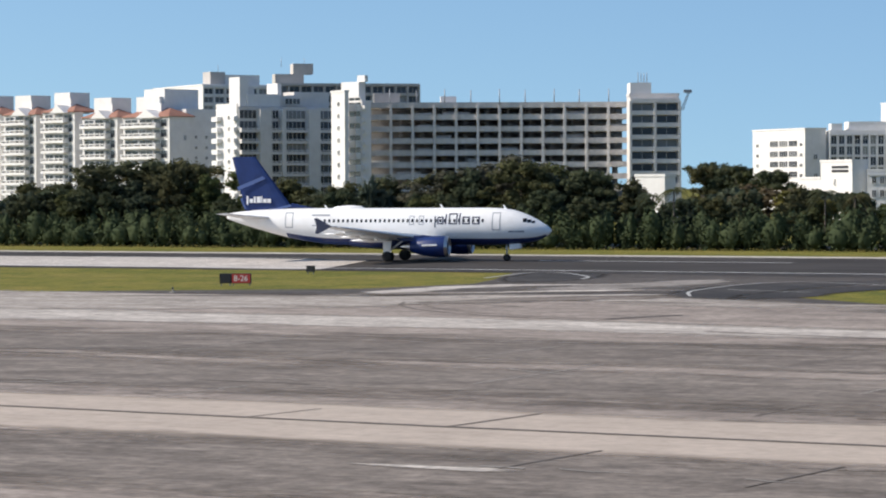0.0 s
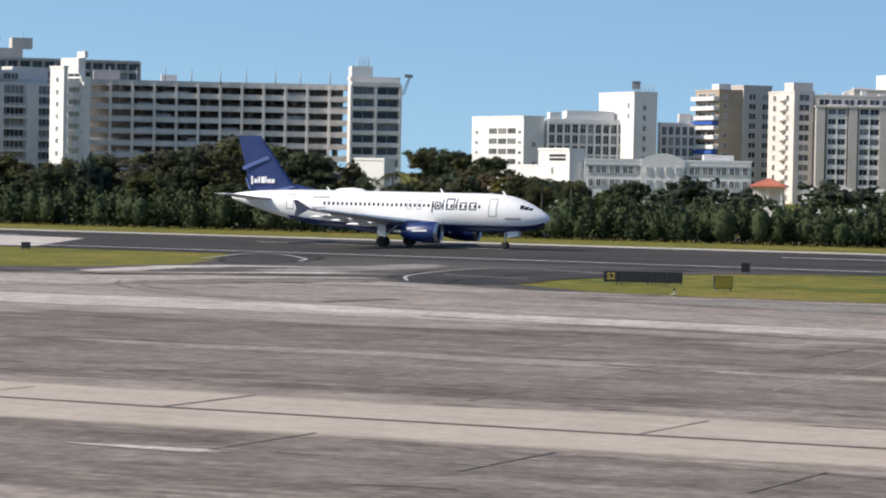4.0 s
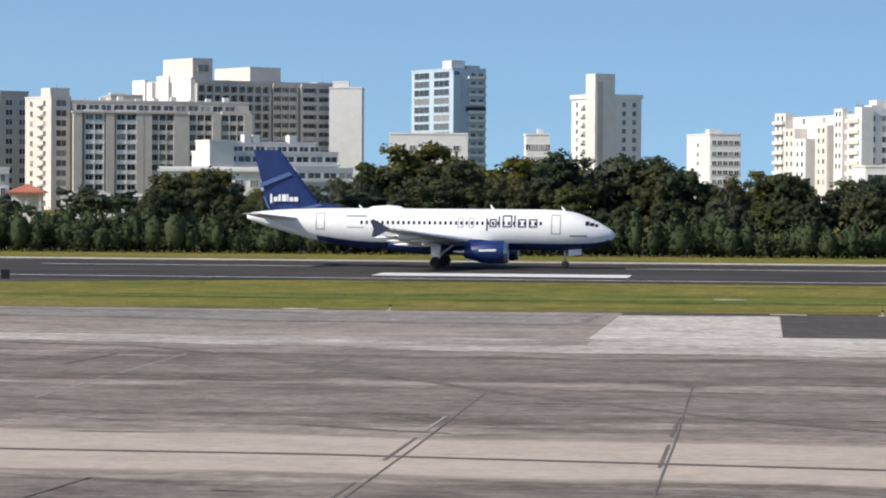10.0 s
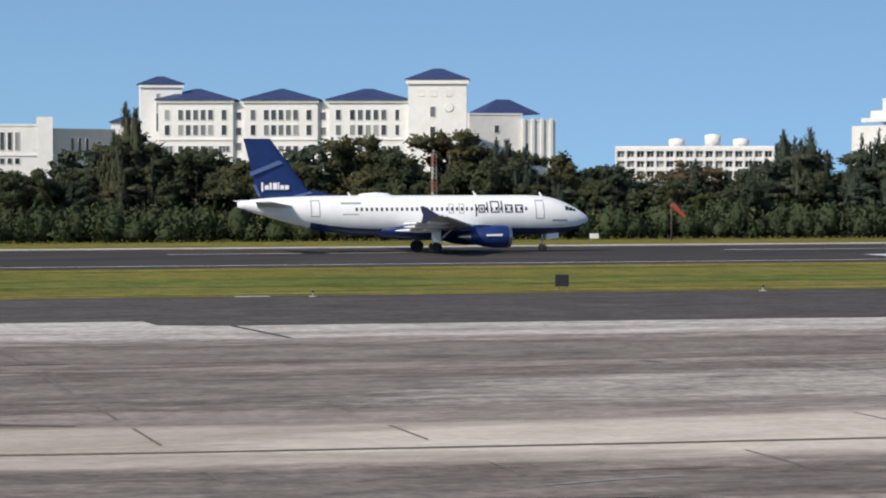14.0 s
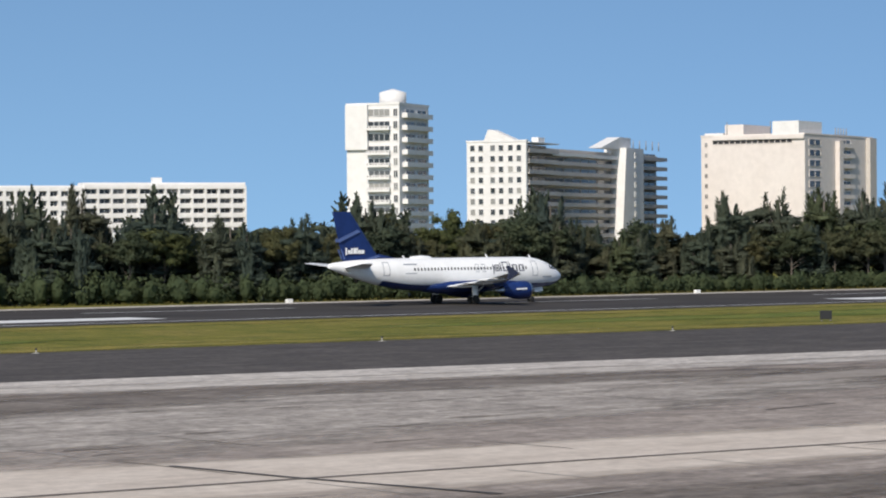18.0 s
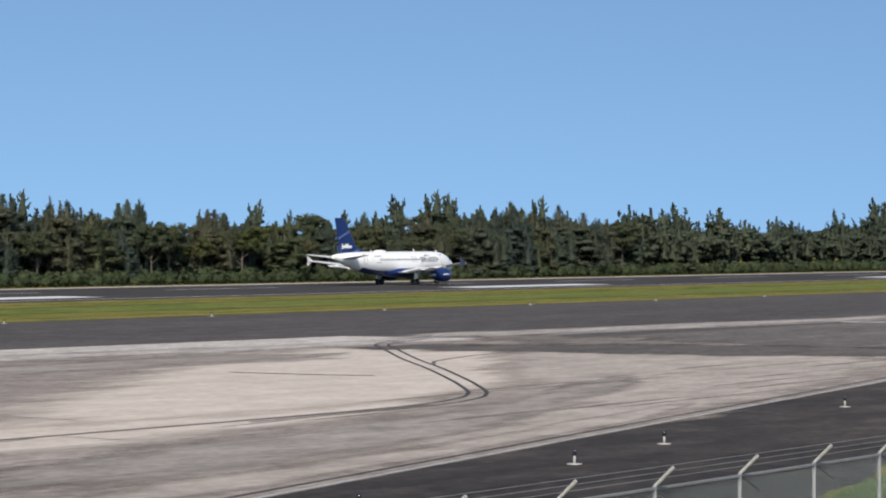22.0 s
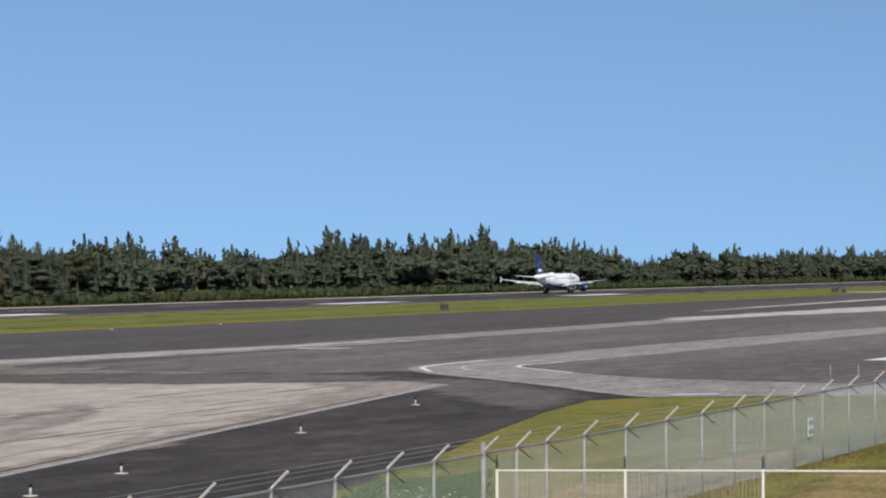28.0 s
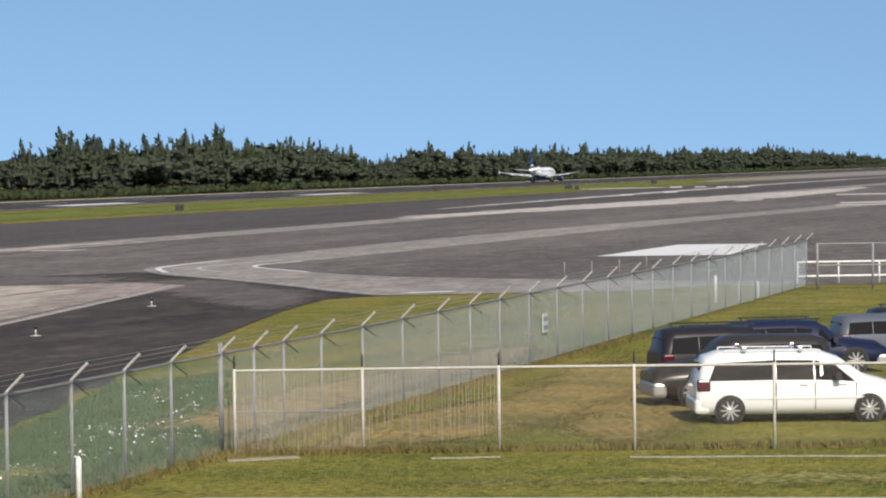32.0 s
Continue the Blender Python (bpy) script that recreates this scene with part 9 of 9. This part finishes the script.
for k, (rows, m, what) in enumerate((([(56, 21.5, 1), (62, 20, 3), (70, 19, 5), (80, 19, 4), (92, 20, 2)], M_DRYG, "dry brown-yellow"), ([(60, 14, 1), (66, 15.5, 3), (72, 16, 3), (78, 17, 1)], M_DRYG, "dry brown-yellow"), ([(58, 24, 1), (64, 25.2, 3), (74, 25.5, 3.5), (88, 25.5, 3), (100, 25.5, 1)], M_DRYG, "dry tan"),
                                     ([(36, 25, 3), (44, 25.2, 4.4), (52, 25.2, 4.4), (58, 24.6, 2)], M_GREENG, "lush green"), ([(53, 19, 1), (55, 12, 2.5), (57, 6, 2.5), (58, 0, 2)], M_GREENG, "lush green"), ([(72, 7, 1), (85, 11, 4), (100, 15, 4), (118, 18, 2)], M_GREENG, "lush green"))):
    band("turf_patch", rows, LOT + 0.006 + 0.002 * k, m, what + " patch of turf in the lot", 2.6, "grass")
airfield_fence()
parked_cars()
lot_details()


# ---- airfield signs, lights and marks ----
M_SRED = mat("sign_red", (0.42, 0.035, 0.03), 0.45)
M_SBLACK = mat("sign_black", (0.012, 0.012, 0.014), 0.5)
M_SYEL = mat("sign_yellow", (0.50, 0.36, 0.05), 0.5)
M_SWHITE = mat("sign_white", (0.75, 0.75, 0.72), 0.5)
M_ORANGE = mat("aviation_orange", (0.42, 0.085, 0.05), 0.7)
M_BASE = blotched("dull_base_paint", [(0.30, 0.29, 0.27), (0.46, 0.45, 0.42)], 2.0, 0.8)
M_MASTR = mat("faded_mast_red", (0.36, 0.17, 0.13), 0.7)
M_MASTW = mat("dull_mast_white", (0.50, 0.47, 0.43), 0.7)
M_LENS = mat("dark_lens", (0.02, 0.022, 0.03), 0.2)


def words(text, size, material, parent, m):
    """Flat lettering in the built-in font, on a sign."""
    c = bpy.data.curves.new("lettering", "FONT")
    c.body, c.size, c.align_x, c.align_y, c.extrude = text, size, "CENTER", "CENTER", 0.004
    c.materials.append(material)
    o = new("lettering", c)
    o.parent = parent
    o.matrix_basis = m
    return o


def sign(name, label, x, y, turn, panels, high, texts=()):
    """An airfield sign: a row of panels on short legs, facing -y before it is turned."""
    ob = tagged(new(name), label, "sign", "airfield signs")
    total = sum(w for w, _ in panels)
    x0 = -total / 2
    for k, (w, m) in enumerate(panels):
        p = part("panel", cube(x0 + 0.02, x0 + w - 0.02, -0.16, 0.16, 0.2, 0.2 + high), M_SBLACK, ob, "black sign housing")
        part("sign_face", cube(x0 + 0.06, x0 + w - 0.06, -0.185, -0.162, 0.25, 0.15 + high), m, p)
        for dx in (0.15, w - 0.15):
            part("leg", cube(x0 + dx - 0.04, x0 + dx + 0.04, -0.05, 0.05, 0, 0.2), M_GALV, ob)
        x0 += w
    for text, size, m, dx in texts:
        words(text, size, m, ob, Matrix.Translation((dx, -0.195, 0.2 + high / 2)) @ Matrix.Rotation(radians(90), 4, "X"))
    ob.matrix_world = Matrix.Translation((x, y, 0)) @ Matrix.Rotation(radians(turn), 4, "Z")
    return ob


sign("runway_hold_sign", "red sign with white runway numbers on grass", -125.4, 202.6, 20, [(1.05, M_SBLACK), (1.7, M_SRED)], 0.85, [("8-26", 0.68, M_SWHITE, 0.5)])
sign("taxiway_sign", "long black taxiway sign with yellow letters on grass", -64.0, 201.8, 12, [(1.2, M_SBLACK), (2.3, M_SBLACK), (1.25, M_SBLACK), (1.25, M_SBLACK)], 0.82, [("S2", 0.72, M_SYEL, -2.4)])
sign("yellow_sign", "small dull yellow sign on grass", -56.0, 195.8, 38, [(1.45, M_SYEL)], 0.9)
for x, y, turn, w, h in ((-135.4, 232.5, 15, 0.85, 0.6), (-64.0, 230.6, 15, 0.75, 0.8), (59.8, 190.9, -12, 1.0, 0.85), (199.0, 193.5, -40, 1.2, 0.85), (480.0, 196.0, -60, 1.6, 1.1), (770, 235.0, -65, 1.8, 1.2), (796, 202.0, -65, 2.2, 1.2),
                          (778, 195.0, -65, 1.2, 1.1), (992, 234.0, -65, 2.0, 1.2), (930, 206, -65, 2.0, 1.2)):
    sign("distance_sign", "black back of a small airfield sign on grass", x, y, turn, [(w, M_SBLACK)], h)


def edge_light(x, y, h, label="short dark taxiway edge light on a pale base"):
    o = tagged(new("edge_light"), label, "light", "edge lights")
    part("base_plate", turned([(0, 0.30), (0.03, 0.28), (0.05, 0.07)], 0, 0, 0, 12, "z"), M_BASE, o)
    part("stem", turned([(0.05, 0.055), (h * 0.6, 0.05)], 0, 0, 0, 8, "z"), M_BASE, o, "dull white stem")
    part("lens", turned([(h * 0.6, 0.07), (h * 0.92, 0.075), (h, 0.03)], 0, 0, 0, 10, "z"), M_LENS, o, "dark glass lens")
    o.location = (x, y, 0.045)


for x, y in ((51.5, 46.0), (70.2, 49.3), (89.4, 53.0), (100.3, 55.2), (127.7, 60.0), (155.5, 65.4)):
    edge_light(x, y, 0.55)
for k in (-5, -4, -2, -1, 0, 1, 2, 3, 4, 5, 6, 7, 8, 9, 10, 11):
    edge_light(7.6 + 32.3 * k, 183.3 if k > -2 else 187.0, 0.42)
# small pale pads in the grass strip
for x, y in ((-2.6, 207.0), (1.5, 183.6), (88, 184.2), (-31, 184.8), (36, 184.5)):
    sheet("concrete_pad", [(x - 1.2, y - 0.6), (x + 1.2, y - 0.6), (x + 1.2, y + 0.6), (x - 1.2, y + 0.6)], 0.05, M_PALE, "small pale concrete pad in grass", "pavement")


def equipment():
    s = tagged(new("equipment_shelter"), "small shelter in red and white checks", "shelter")
    body = part("shelter_body", cube(-1.8, 1.8, 0, 2.4, 0.15, 2.25), M_SWHITE, s)
    for i in range(4):
        for j in range(2):
            if (i + j) % 2:
                part("check", cube(-1.8 + 0.9 * i, -0.9 + 0.9 * i, -0.02, -0.004, 0.75 + 0.75 * j, 1.5 + 0.75 * j), M_ORANGE, body, "red check")
    part("shelter_roof", cube(-1.95, 1.95, -0.15, 2.55, 2.26, 2.4), M_SWHITE, s)
    part("shelter_base", cube(-1.9, 1.9, -0.1, 2.5, 0, 0.15), M_GALV, s)
    s.location = (87.0, 316.0, 0)
    for x, y, h in ((81.6, 318.5, 0.0), (95.5, 317.5, 0.0)):
        b = tagged(new("equipment_box"), "small grey equipment box on posts", "box")
        part("box_body", cube(-0.5, 0.5, -0.2, 0.2, 0.4, 1.0), M_SWHITE, b)
        for dx in (-0.4, 0.4):
            part("leg", cube(dx - 0.04, dx + 0.04, -0.04, 0.04, 0, 0.4), M_GALV, b)
        b.location = (x + 8, y, 0)
    m = tagged(new("lattice_mast"), "lattice antenna mast painted in red and white bands", "mast")
    for k in range(7):
        z0, z1 = k * 1.5, k * 1.5 + 1.5
        coat, look_of = (M_MASTR, "faded red band") if k % 2 == 0 else (M_MASTW, "dull white band")
        for i in range(3):
            a, b = 2.094 * i, 2.094 * (i + 1)
            p, q = (0.32 * math.cos(a), 0.32 * math.sin(a)), (0.32 * math.cos(b), 0.32 * math.sin(b))
            part("mast_leg", bar(bmesh.new(), (*p, z0), (*p, z1), 0.05, 5), coat, m, look_of)
            for j in range(3):
                part("brace", bar(bmesh.new(), (*p, z0 + 0.5 * j), (*q, z0 + 0.5 * j + 0.5), 0.025, 4), coat, m, look_of)
    part("lamp", turned([(10.5, 0.14), (10.9, 0.14), (11.0, 0.05)], 0, 0, 0, 8, "z"), M_GALV, m)
    m.location = (83.8, 318.0, 0)
    w = tagged(new("windsock"), "orange windsock hanging from a slim pole", "windsock")
    part("pole", turned([(0, 0.09), (4.6, 0.06)], 0, 0, 0, 8, "z"), M_BARK, w)
    bm = turned([(0, 0.42), (0.8, 0.36), (1.6, 0.28), (2.2, 0.22)], 0, 0, 0, 14, "x", cap=False)
    o = part("sock", bm, M_ORANGE, w, "faded orange cloth sock")
    o.matrix_basis = Matrix.Translation((0.1, 0, 4.35)) @ Matrix.Rotation(radians(42), 4, "Y")
    part("ring", turned([(0, 0.44), (0.06, 0.44)], 0.08, 0, 4.35, 14, "x", cap=False), M_GALV, w)
    w.location = (114.5, 321.0, 0)
    for x, y in ((150, 305.5), (212, 304.6), (285, 303.5)):
        b = tagged(new("runway_light_box"), "small pale box beside the runway", "box")
        part("box_body", cube(-0.4, 0.4, -0.3, 0.3, 0, 0.5), M_SWHITE, b)
        b.location = (x, y, 0.02)


equipment()


def motions():
    # place along the runway, sideways place, and heading while it lines up
    rows = [(0, -149.0, 275.0, 14), (1, -143.0, 277.6, 9), (2, -135.3, 279.4, 4.5), (3, -126.5, 280.3, 1.5), (4.5, -112.5, 280.6, 0), (6, -97.7, 280.6, 0), (8, -70.3, 280.6, 0), (10, -32.7, 280.6, 0), (12, 15.2, 280.6, 0),
            (13, 42.9, 280.6, 0), (15.5, 123.2, 280.6, 0), (16, 141.2, 280.6, 0), (17, 179.4, 280.6, 0), (18, 221.1, 280.6, 0), (19, 264.8, 280.6, 0), (20, 310.7, 280.6, 0), (21, 359.2, 280.6, 0), (22, 411.2, 280.6, 0),
            (23, 466.9, 280.6, 0), (24, 524.8, 280.6, 0), (25, 584.6, 280.6, 0), (26, 646.5, 280.6, 0), (28.5, 809.9, 280.6, 0), (29, 844.2, 280.6, 0), (30, 914.7, 280.6, 0), (31, 987.9, 280.6, 0), (32, 1063.9, 280.6, 0)]
    walk(plane, [(t, pose(x, y, 0.04, 0, 0, a)) for t, x, y, a in rows])


motions()
